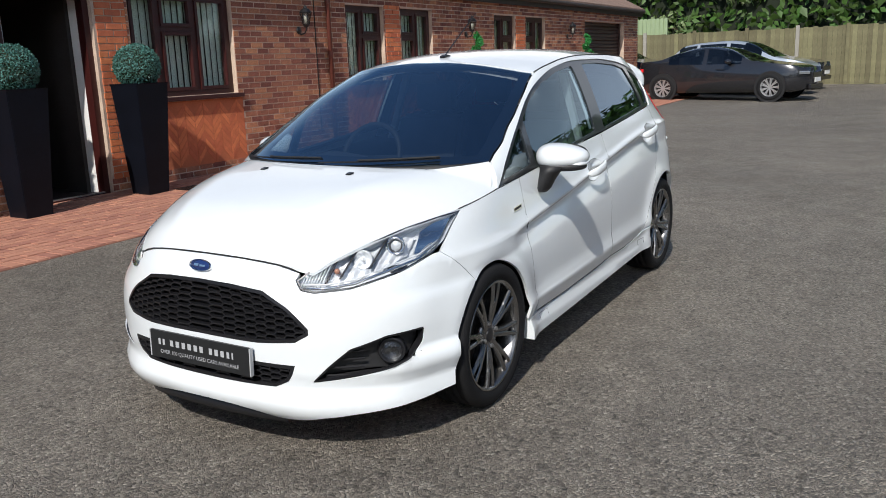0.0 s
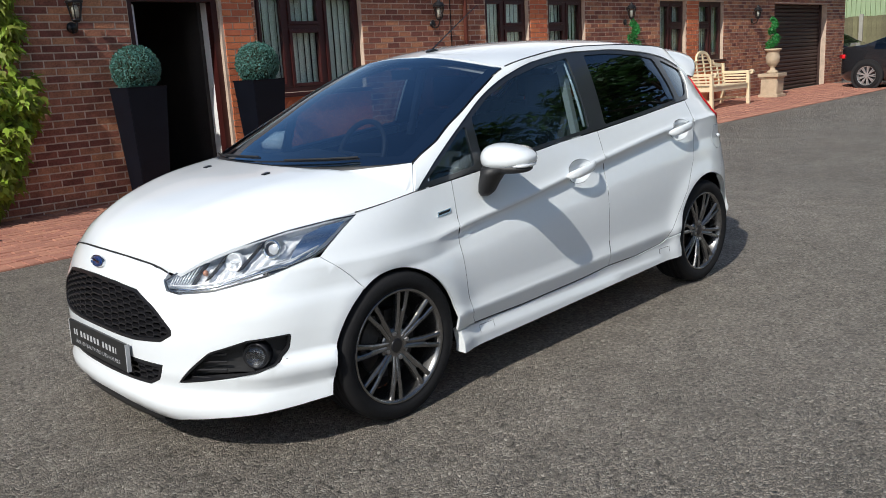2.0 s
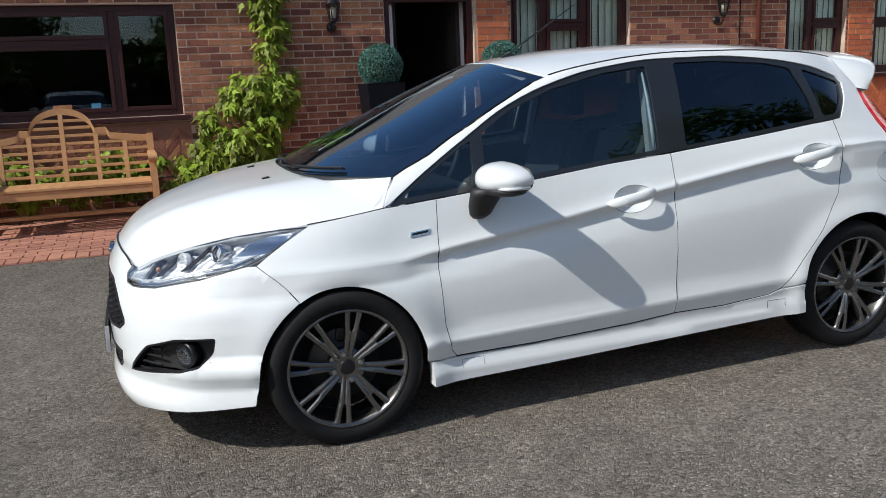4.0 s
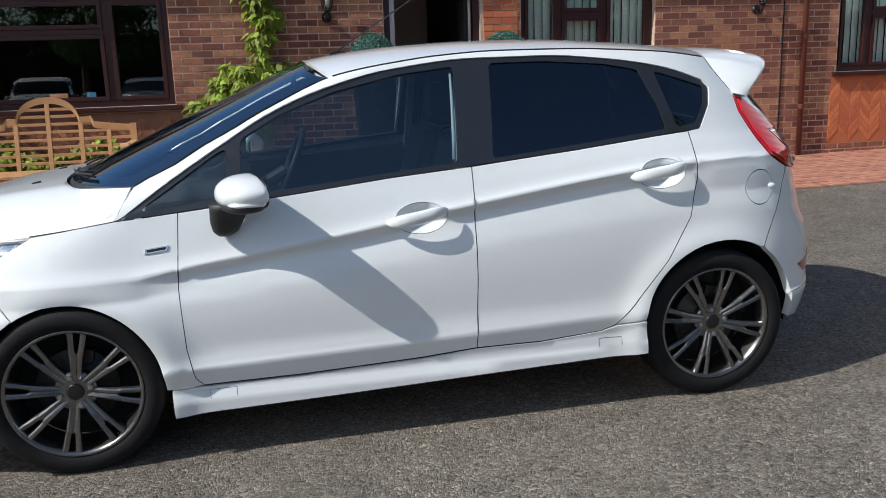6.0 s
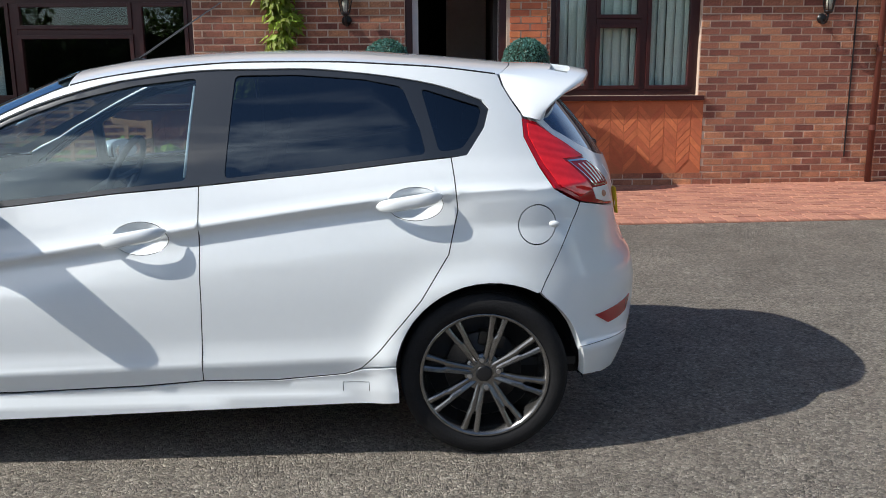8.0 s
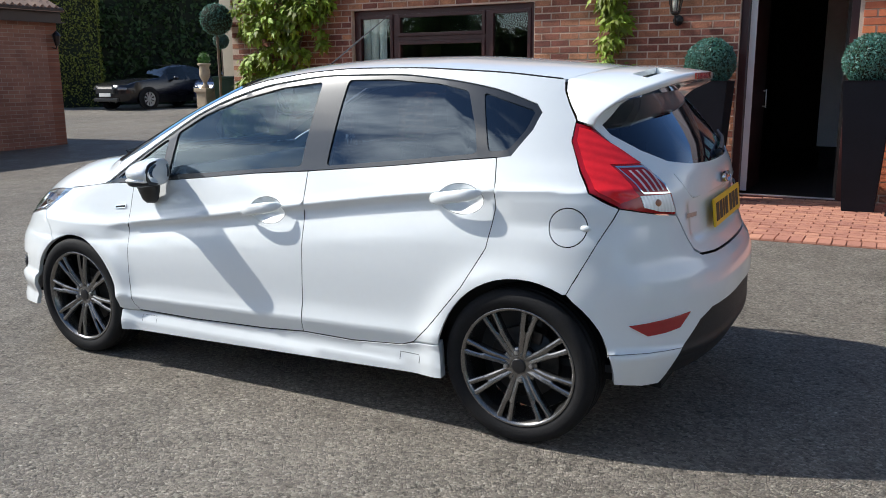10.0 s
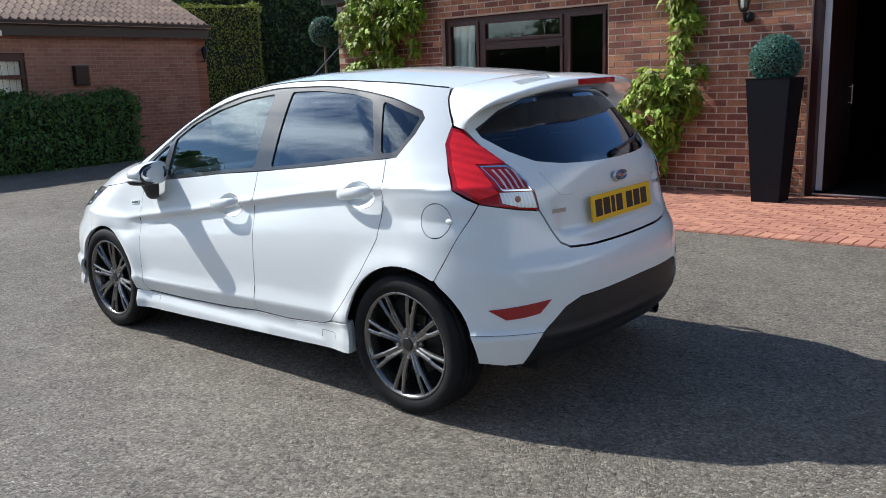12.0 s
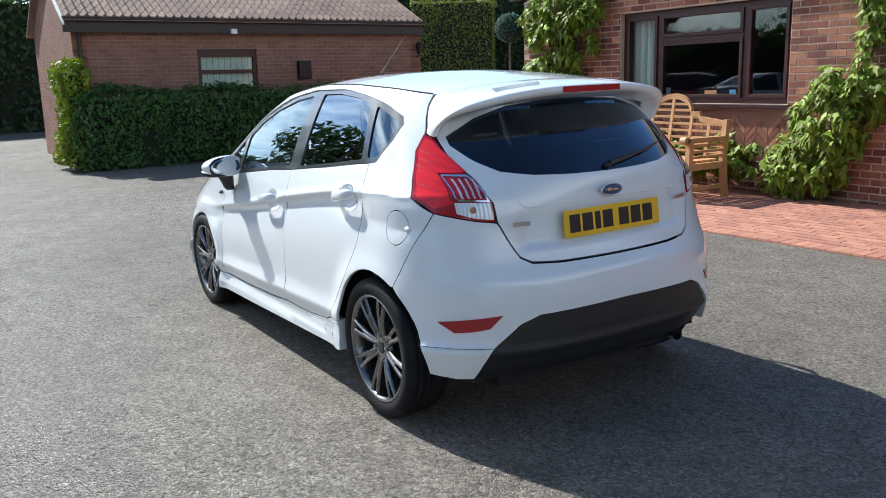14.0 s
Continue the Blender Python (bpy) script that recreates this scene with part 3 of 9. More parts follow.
def roller_door():
    x0, x1, z0, z1 = OPEN_GARAGE
    g = tagged(new("door_2"), "brown roller shutter garage door, closed", "garage door", "", "structure")
    g.matrix_world = pose(x0, WALL_Y + 0.2, z0)
    me = None
    n = int((z1 - z0) / 0.092)
    for i in range(n):
        if me is None:
            bm = bmesh.new()
            prof = [(0.0, 0.0), (-0.022, 0.020), (-0.028, 0.046), (-0.022, 0.072), (0.0, 0.088)]
            lo = [bm.verts.new((0, a, b)) for a, b in prof]
            hi = [bm.verts.new((x1 - x0, a, b)) for a, b in prof]
            for k in range(4):
                bm.faces.new((lo[k], hi[k], hi[k + 1], lo[k + 1]))
            me = mesh_of(bm, "slat", SHUTTER, True)
        s = new("slat", me)
        s.parent = g
        s.matrix_basis = pose(0, 0, i * (z1 - z0) / n)
    part("guide", boxes(((-0.02, -0.07, 0), (0.06, 0.03, z1 - z0))), SHUTTER, g)
    part("guide", boxes(((x1 - x0 - 0.06, -0.07, 0), (x1 - x0 + 0.02, 0.03, z1 - z0))), SHUTTER, g)


roller_door()


# ---- brick faces, herringbone panels, block paving ----
def inside(x, z, rects, pad=0.0):
    return any(a - pad < x < b + pad and c - pad < z < d + pad for a, b, c, d in rects)


BRICK_FACES = ((0, 1, 2, 3), (0, 4, 5, 1), (1, 5, 6, 2), (2, 6, 7, 3), (3, 7, 4, 0))


def brick_block(cx, cz, w, h, y, deep=0.012, bow=0.004, turn=0.0):
    """Eight corners of one brick, its face slightly smaller than its foot."""
    c, s = math.cos(turn), math.sin(turn)
    out = []
    for d, k in ((-deep, bow), (0.004, 0.0)):
        for a, b in ((-1, -1), (1, -1), (1, 1), (-1, 1)):
            u, v = a * (w / 2 - k), b * (h / 2 - k)
            out.append((cx + u * c - v * s, y + d, cz + u * s + v * c))
    return out


def lay_bricks():
    rng = np.random.default_rng(3)
    verts, faces, singles = [], [], []
    rows = int((WALL_TOP - 0.0) / 0.075)
    skip = [(o[0] - 0.005, o[1] + 0.005, o[2] - 0.05, o[3]) for o in OPENINGS] + PANELS + BANDS
    for r in range(rows):
        z = 0.04 + r * 0.075
        x = WALL_X0 + (0.1125 if r % 2 else 0.0)
        while x < WALL_X1 - 0.05:
            a, b = x + 0.005, min(x + 0.220, WALL_X1)
            x += 0.225
            pieces = [(a, b)]
            for s in skip:
                if s[2] < z < s[3]:
                    cut = []
                    for p, q in pieces:
                        if q <= s[0] or p >= s[1]:
                            cut.append((p, q))
                            continue
                        if p < s[0]:
                            cut.append((p, s[0]))
                        if q > s[1]:
                            cut.append((s[1], q))
                    pieces = cut
            for p, q in pieces:
                if q - p < 0.03 or z < ground_z(p, 5.6) - 0.03:
                    continue
                deep = 0.0045 + rng.uniform(-0.002, 0.002)
                if -0.8 < p < 6.0 and z > 0.9 and len(singles) < 300 and q - p > 0.19 and not -0.8 < p < 0.3:
                    singles.append((p, q, z, deep))
                    continue
                o = len(verts)
                verts += brick_block((p + q) / 2, z, q - p, 0.065, WALL_Y, deep)
                faces += [[o + i for i in f] for f in BRICK_FACES]
    for px0, px1, pz0, pz1 in BANDS:
        z = pz0 + 0.04
        r = 0
        while z < pz1 - 0.03:
            x = px0 + (0.0 if r % 2 else -0.1)
            while x < px1 - 0.01:
                p, q = max(px0, x + 0.005), min(px1, x + 0.22)
                x += 0.225
                if q - p > 0.03:
                    BAND_PARTS.append((p, q, z))
            z += 0.075
            r += 1
    ob = tagged(new("brick_courses", from_arrays("brick_courses", verts, faces, BRICK_ROW)), "", "", "", "stuff")
    ob.parent = WALL
    me = from_arrays("brick", brick_block(0, 0, 0.215, 0.065, 0.0, 0.005), BRICK_FACES, BRICK_ONE)
    for p, q, z, deep in singles:
        b = new("brick", me)
        b.parent = WALL
        b.location = ((p + q) / 2, WALL_Y, z)
        b.scale = ((q - p) / 0.215, 1, 1)


BAND_PARTS = []


def build_panels():
    """Slanting bricks in columns that lean to and fro, cut square at the panel's edges."""
    pitch, row = 0.150, 0.0900
    for x0, x1, z0, z1 in PANELS:
        verts, faces = [], []
        cols = int((x1 - x0) / pitch) + 1
        for i in range(cols):
            a, b = x0 + i * pitch + 0.003, min(x0 + (i + 1) * pitch - 0.003, x1)
            if b - a < 0.03:
                continue
            lean = 1 if i % 2 == 0 else -1
            for j in range(-2, int((z1 - z0) / row) + 2):
                zm = z0 + (j + 0.5) * row
                za, zb = zm - lean * 0.075, zm + lean * 0.075 * (1 - 2 * max(0.0, (pitch - 0.006 - (b - a)) / pitch))
                if min(za, zb) - 0.04 < z0 or max(za, zb) + 0.04 > z1:
                    continue
                o, h = len(verts), row / 2 - 0.006
                for deep, k in ((0.0075, 0.003), (-0.004, 0.0)):
                    verts += [(a + k, WALL_Y - deep, za - h + k), (b - k, WALL_Y - deep, zb - h + k), (b - k, WALL_Y - deep, zb + h - k), (a + k, WALL_Y - deep, za + h - k)]
                faces += [[o + k for k in f] for f in BRICK_FACES]
        # panel under the wide window: its shade is put into darker bricks and joints
        p = setting("panel", boxes(((x0, WALL_Y - 0.003, z0), (x1, WALL_Y + 0.05, z1))), MORTAR_RED if x0 > 0 else SAND, "%s brick panel laid in herringbone" % ("orange" if x0 > 0 else "shade-darkened red-brown"), "brick panel")
        ob = tagged(new("herringbone_bricks", from_arrays("herringbone_bricks", verts, faces, BRICK_ORANGE if x0 > 0 else BRICK_ROW)), "", "", "", "stuff")
        ob.parent = p


lay_bricks()
build_panels()
vs, fs = [], []
for p, q, z in BAND_PARTS:
    o = len(vs)
    vs += brick_block((p + q) / 2, z, q - p - 0.006, 0.066, WALL_Y, 0.010, 0.003)
    fs += [[o + k for k in f] for f in BRICK_FACES]
band = tagged(new("orange_bricks", from_arrays("orange_bricks", vs, fs, BRICK_ORANGE)), "", "", "", "stuff")
band.parent = WALL


def build_paving():
    x0, x1, y0, y1 = -7.0, 20.6, 3.42, WALL_Y
    bm = bmesh.new()
    xs = [x0 + (x1 - x0) * i / 46 for i in range(47)]
    for a, b in zip(xs, xs[1:]):
        va = [bm.verts.new((a, y, ground_z(a, y) + dz)) for y, dz in ((y0, -0.03), (y0, 0.006), (y1, 0.006))]
        vb = [bm.verts.new((b, y, ground_z(b, y) + dz)) for y, dz in ((y0, -0.03), (y0, 0.006), (y1, 0.006))]
        for k in range(2):
            bm.faces.new((va[k], vb[k], vb[k + 1], va[k + 1]))
    pave = setting("pavement", bm, SAND, "red block paving along the building", "paving")
    verts, faces, singles = [], [], []
    r = 0
    y = y0
    while y < y1 - 0.02:
        edge = r == 0
        w, d = (0.105, 0.205) if edge else (0.205, 0.105)
        x = x0 + (0.0 if r % 2 else 0.1)
        while x < x1 - 0.05:
            cx, cy = x + w / 2, y + d / 2
            z = ground_z(cx, cy) + 0.006
            rise = 0.010 + 0.002 * math.sin(cx * 7.1 + cy * 13.0)
            if 0.2 < cx < 3.2 and cy < 4.9 and not edge and len(singles) < 300:
                singles.append((cx, cy, z, rise))
            else:
                o = len(verts)
                for dz, k in ((rise, 0.006), (-0.01, 0.002)):
                    for a, b in ((-1, -1), (1, -1), (1, 1), (-1, 1)):
                        verts.append((cx + a * (w / 2 - k), cy + b * (d / 2 - k), z + dz))
                faces += [[o + i for i in f] for f in BRICK_FACES]
            x += w
        y += d
        r += 1
    ob = tagged(new("block_courses", from_arrays("block_courses", verts, faces, PAVER)), "", "", "", "stuff")
    ob.parent = pave
    pv = [(a * (0.1025 - k), b * (0.0525 - k), dz) for dz, k in ((0.010, 0.006), (-0.01, 0.002)) for a, b in ((-1, -1), (1, -1), (1, 1), (-1, 1))]
    me = from_arrays("paving_block", pv, BRICK_FACES, PAVER_ONE)
    for cx, cy, z, rise in singles:
        b = new("paving_block", me)
        b.parent = pave
        b.location = (cx, cy, z + rise - 0.010)


build_paving()


# ---- the hatchback's form: half-width and profile curves (nose at -x, origin between the axles) ----
def curve(rows, x):
    """A smooth curve through rows of (x, value), held level beyond its ends."""
    if x <= rows[0][0]:
        return rows[0][1]
    if x >= rows[-1][0]:
        return rows[-1][1]
    i = max(k for k in range(len(rows) - 1) if rows[k][0] <= x)
    (x0, y0), (x1, y1) = rows[i], rows[i + 1]
    h = x1 - x0

    def slope(k):
        if k == 0 or k == len(rows) - 1:
            a, b = (rows[0], rows[1]) if k == 0 else (rows[-2], rows[-1])
            return (b[1] - a[1]) / (b[0] - a[0])
        s0 = (rows[k][1] - rows[k - 1][1]) / (rows[k][0] - rows[k - 1][0])
        s1 = (rows[k + 1][1] - rows[k][1]) / (rows[k + 1][0] - rows[k][0])
        return 0.0 if s0 * s1 <= 0 else 2 * s0 * s1 / (s0 + s1)
    t = (x - x0) / h
    m0, m1 = slope(i) * h, slope(i + 1) * h
    return (2 * t**3 - 3 * t**2 + 1) * y0 + (t**3 - 2 * t**2 + t) * m0 + (-2 * t**3 + 3 * t**2) * y1 + (t**3 - t**2) * m1


CREASE = [(-1.0, 0.70), (-0.84, 0.722), (-0.42, 0.775), (-0.09, 0.825), (0.26, 0.880), (0.86, 0.960), (1.14, 0.985), (1.5, 1.0)]
BELT = [(-1.04, 0.900), (-0.83, 0.918), (-0.39, 0.958), (-0.06, 0.992), (0.27, 1.018), (0.66, 1.052), (1.0, 1.088), (1.2, 1.108)]
LOWER = [(0.0, 0.818), (0.10, 0.834), (0.17, 0.843), (0.21, 0.838), (0.30, 0.830), (0.50, 0.829), (0.70, 0.822), (0.82, 0.806), (0.89, 0.794), (0.93, 0.7895), (0.945, 0.790), (1.0, 0.809)]
UPPER = [(0.0, 0.809), (0.18, 0.792), (0.6, 0.772), (1.0, 0.752)]
TUMBLE = [(0.0, 0.752), (0.1, 0.716), (0.2, 0.675), (0.3, 0.628), (0.40, 0.570), (0.48, 0.505), (0.56, 0.42)]
NOSE = [(0.15, -2.045), (0.20, -2.092), (0.24, -2.105), (0.30, -2.092), (0.36, -2.098), (0.45, -2.102), (0.55, -2.095), (0.66, -2.080), (0.72, -2.057), (0.765, -2.03),
        (0.80, -1.985), (0.855, -1.90), (0.90, -1.79), (0.955, -1.54), (0.995, -1.32), (1.02, -1.25), (1.08, -1.12), (1.20, -0.84), (1.32, -0.565),
        (1.43, -0.30), (1.50, -0.05)]
TAIL = [(0.15, 1.78), (0.22, 1.85), (0.32, 1.90), (0.45, 1.92), (0.58, 1.92), (0.66, 1.905), (0.72, 1.87), (0.80, 1.845), (0.92, 1.825), (1.02, 1.805),
        (1.08, 1.775), (1.20, 1.685), (1.33, 1.565), (1.42, 1.46), (1.5, 1.36)]
SHOULDER_F = [(0.5, -1.28), (0.70, -1.20), (0.86, -0.98), (1.0, -0.78), (1.1, -0.62), (1.25, -0.40), (1.43, 0.10)]
SHOULDER_R = [(0.6, 1.30), (0.9, 1.25), (1.1, 1.05), (1.25, 0.95), (1.45, 0.80)]
ROUND_F = [(0.2, 2.78), (0.26, 2.76), (0.32, 2.76), (0.55, 2.75), (0.7, 2.4), (0.9, 2.25), (1.05, 2.5), (1.4, 2.6)]
ROUND_R = 2.7


def section(x, z):
    zc, zb = curve(CREASE, x), curve(BELT, x)
    if z <= zc:
        u = max(0.0, (z - 0.28) / (zc - 0.28))
        w = curve(LOWER, u)
        if u > 0.82:
            # the undercut runs out on the front wing and behind the rear door
            plain = 0.806 + 0.003 * (u - 0.82) / 0.18
            w = plain + (w - plain) * max(0.0, min(1.0, (x + 1.0) / 0.25)) * max(0.0, min(1.0, (1.22 - x) / 0.22))
        return w
    if z <= zb:
        return curve(UPPER, (z - zc) / (zb - zc))
    return curve(TUMBLE, z - zb)


def flare(x, z):
    """The lips round the wheel openings stand proud."""
    out = 0.0
    for ax in (-1.2445, 1.2445):
        r = math.hypot(x - ax, z - 0.31)
        out = max(out, 0.020 * math.exp(-((r - 0.34) / 0.07) ** 2))
    return out


def half_width(x, z):
    sf, sr = curve(SHOULDER_F, z), curve(SHOULDER_R, z)
    if x < sf:
        n, t = curve(ROUND_F, z), (sf - x) / (sf - curve(NOSE, z))
        return 0.0 if t >= 1 else section(sf, z) * (1 - t**n) ** (1 / n) + flare(x, z) * (1 - t)
    if x > sr:
        n, t = ROUND_R, (x - sr) / (curve(TAIL, z) - sr)
        return 0.0 if t >= 1 else section(sr, z) * (1 - t**n) ** (1 / n) + flare(x, z) * (1 - t)
    return section(x, z) + flare(x, z)


def front_x(y, z):
    sf, n = curve(SHOULDER_F, z), curve(ROUND_F, z)
    w = section(sf, z)
    t = min(0.9999, abs(y) / w)
    return sf - (sf - curve(NOSE, z)) * (1 - t**n) ** (1 / n)


def rear_x(y, z):
    sr, n = curve(SHOULDER_R, z), ROUND_R
    w = section(sr, z)
    t = min(0.9999, abs(y) / w)
    return sr + (curve(TAIL, z) - sr) * (1 - t**n) ** (1 / n)


# ---- car materials ----
PAINT = mat("white_paint", (0.800, 0.835, 0.850), 0.28, var=0.012, scale=2, fine=30, coat=1.0)
GAP = mat("dark_seam", (0.010, 0.010, 0.011), 0.8, var=0.1)
TRIM_BLACK = mat("black_trim", (0.012, 0.012, 0.014), 0.35, var=0.12, scale=8)
SATIN_BLACK = mat("satin_black_plastic", (0.016, 0.016, 0.017), 0.55, var=0.2, scale=20, fine=200, bump=0.08)
# sheen paints the blue of a mirrored sky into the car's glass
TINT = glass("privacy_glass", (0.07, 0.08, 0.10), 0.085, fall=2.9, sheen=(0.72, 0.86, 1.0))
CLEAR = glass("side_glass", (0.56, 0.66, 0.70), 0.10, fall=3.2, sheen=(0.78, 0.92, 0.97))
SCREEN = glass("windscreen_glass", (0.46, 0.53, 0.58), 0.27, fall=3.5, sheen=(0.60, 0.82, 1.0))
REAR_TINT = glass("rear_privacy_glass", (0.10, 0.115, 0.15), 0.06, fall=2.6, sheen=(0.62, 0.78, 1.0))
LENS = glass("lamp_lens", (0.93, 0.94, 0.95), 0.07, fall=2.8)
CHROME = mat("chrome", (0.78, 0.79, 0.80), 0.10, metal=1.0, var=0.03)
SILVER = mat("reflector_silver", (0.80, 0.82, 0.84), 0.28, metal=0.30, var=0.05)
LAMP_DARK = mat("lamp_inside", (0.74, 0.77, 0.81), 0.35, metal=0.15, var=0.1)
RED_LENS = mat("red_lens", (0.78, 0.016, 0.022), 0.12, var=0.10, scale=14, coat=0.35)
RED_DEEP = mat("deep_red_lens", (0.36, 0.006, 0.014), 0.14, var=0.06, coat=0.4)
FRAME_GREY = mat("satin_window_frame", (0.017, 0.018, 0.020), 0.30, var=0.1, scale=8, coat=0.9)
PINK_LENS = mat("pale_lens", (0.62, 0.46, 0.50), 0.12, var=0.06, coat=1.0)
AMBER = mat("amber_bulb", (0.42, 0.20, 0.12), 0.3, var=0.05)
ALLOY = mat("gunmetal_alloy", (0.20, 0.197, 0.194), 0.27, metal=0.9, var=0.08, coat=0.6)
RUBBER = mat("tyre_rubber", (0.013, 0.013, 0.014), 0.75, var=0.25, scale=20, fine=150, bump=0.2, spec=0.2)
DISC = mat("brake_steel", (0.070, 0.064, 0.060), 0.5, metal=0.8, var=0.3)
NUT_STEEL = mat("wheel_nut_steel", (0.42, 0.42, 0.43), 0.3, metal=0.9, var=0.1)
SEAT = mat("seat_cloth", (0.065, 0.068, 0.074), 0.9, var=0.2, scale=10, fine=180)
DASH = mat("dash_plastic", (0.032, 0.033, 0.036), 0.55, var=0.15, scale=15, fine=160)
HEADLINER = mat("headliner", (0.42, 0.42, 0.41), 0.95, var=0.05)
PLATE_YELLOW = mat("yellow_plate", (0.86, 0.52, 0.015), 0.4, var=0.03)
PLATE_BLACK = mat("black_plate", (0.016, 0.017, 0.018), 0.35, var=0.1)
INK = mat("black_letters", (0.01, 0.01, 0.012), 0.5, var=0.05)
PALE_INK = mat("silver_letters", (0.42, 0.43, 0.44), 0.5, var=0.05)
BADGE_BLUE = mat("blue_badge", (0.012, 0.03, 0.12), 0.2, var=0.05, coat=0.8)


# ---- panels cut from the car's form ----
from mathutils.geometry import delaunay_2d_cdt


def inside_loop(pts, loop):
    x, y = pts[:, 0], pts[:, 1]
    hit = np.zeros(len(pts), bool)
    n = len(loop)
    for i in range(n):
        (x0, y0), (x1, y1) = loop[i], loop[(i + 1) % n]
        if y0 == y1:
            continue
        cross = ((y0 > y) != (y1 > y)) & (x < (x1 - x0) * (y - y0) / (y1 - y0) + x0)
        hit ^= cross
    return hit


def far_from(pts, loop, d):
    keep = np.ones(len(pts), bool)
    for i in range(len(loop)):
        a, b = np.array(loop[i]), np.array(loop[(i + 1) % len(loop)])
        ab = b - a
        t = np.clip(((pts - a) @ ab) / (ab @ ab + 1e-12), 0, 1)
        keep &= np.linalg.norm(pts - (a + t[:, None] * ab), axis=1) > d
    return keep


def area(loop):
    return 0.5 * sum(a[0] * b[1] - b[0] * a[1] for a, b in zip(loop, loop[1:] + loop[:1]))


def shrink(loop, d):
    """The loop drawn in by d (out where d is negative)."""
    if area(loop) < 0:
        loop = loop[::-1]
    n, out = len(loop), []
    for i in range(n):
        p, q, r = (Vector(loop[(i + k) % n]) for k in (-1, 0, 1))
        e, f = (q - p), (r - q)
        if e.length < 1e-9 or f.length < 1e-9:
            out.append(tuple(q))
            continue
        e.normalize()
        f.normalize()
        m = Vector((-e.y - f.y, e.x + f.x))
        if m.length < 0.3:
            out.append(tuple(q))
            continue
        m = m.normalized() / max(0.5, m.normalized().dot(Vector((-f.y, f.x))))
        out.append((q.x + m.x * d, q.y + m.y * d))
    return out


def dense(loop, step):
    out = []
    for a, b in zip(loop, loop[1:] + loop[:1]):
        n = max(1, int(math.ceil(math.dist(a, b) / step)))
        out += [(a[0] + (b[0] - a[0]) * k / n, a[1] + (b[1] - a[1]) * k / n) for k in range(n)]
    return out


def round_loop(loop, r=0.012, n=3):
    """Corners cut round."""
    out = []
    m = len(loop)
    for i in range(m):
        p, q, s = (Vector(loop[(i + k) % m]) for k in (-1, 0, 1))
        a, b = (p - q), (s - q)
        k = min(r, a.length * 0.45, b.length * 0.45)
        a, b = q + a.normalized() * k, q + b.normalized() * k
        for j in range(n + 1):
            t = j / n
            out.append(tuple((1 - t) ** 2 * a + 2 * t * (1 - t) * q + t * t * b))
    return out


def surface_normal(to3d, p, q):
    e = 1e-3
    a = Vector(to3d(p + e, q)) - Vector(to3d(p - e, q))
    b = Vector(to3d(p, q + e)) - Vector(to3d(p, q - e))
    return a.cross(b).normalized()


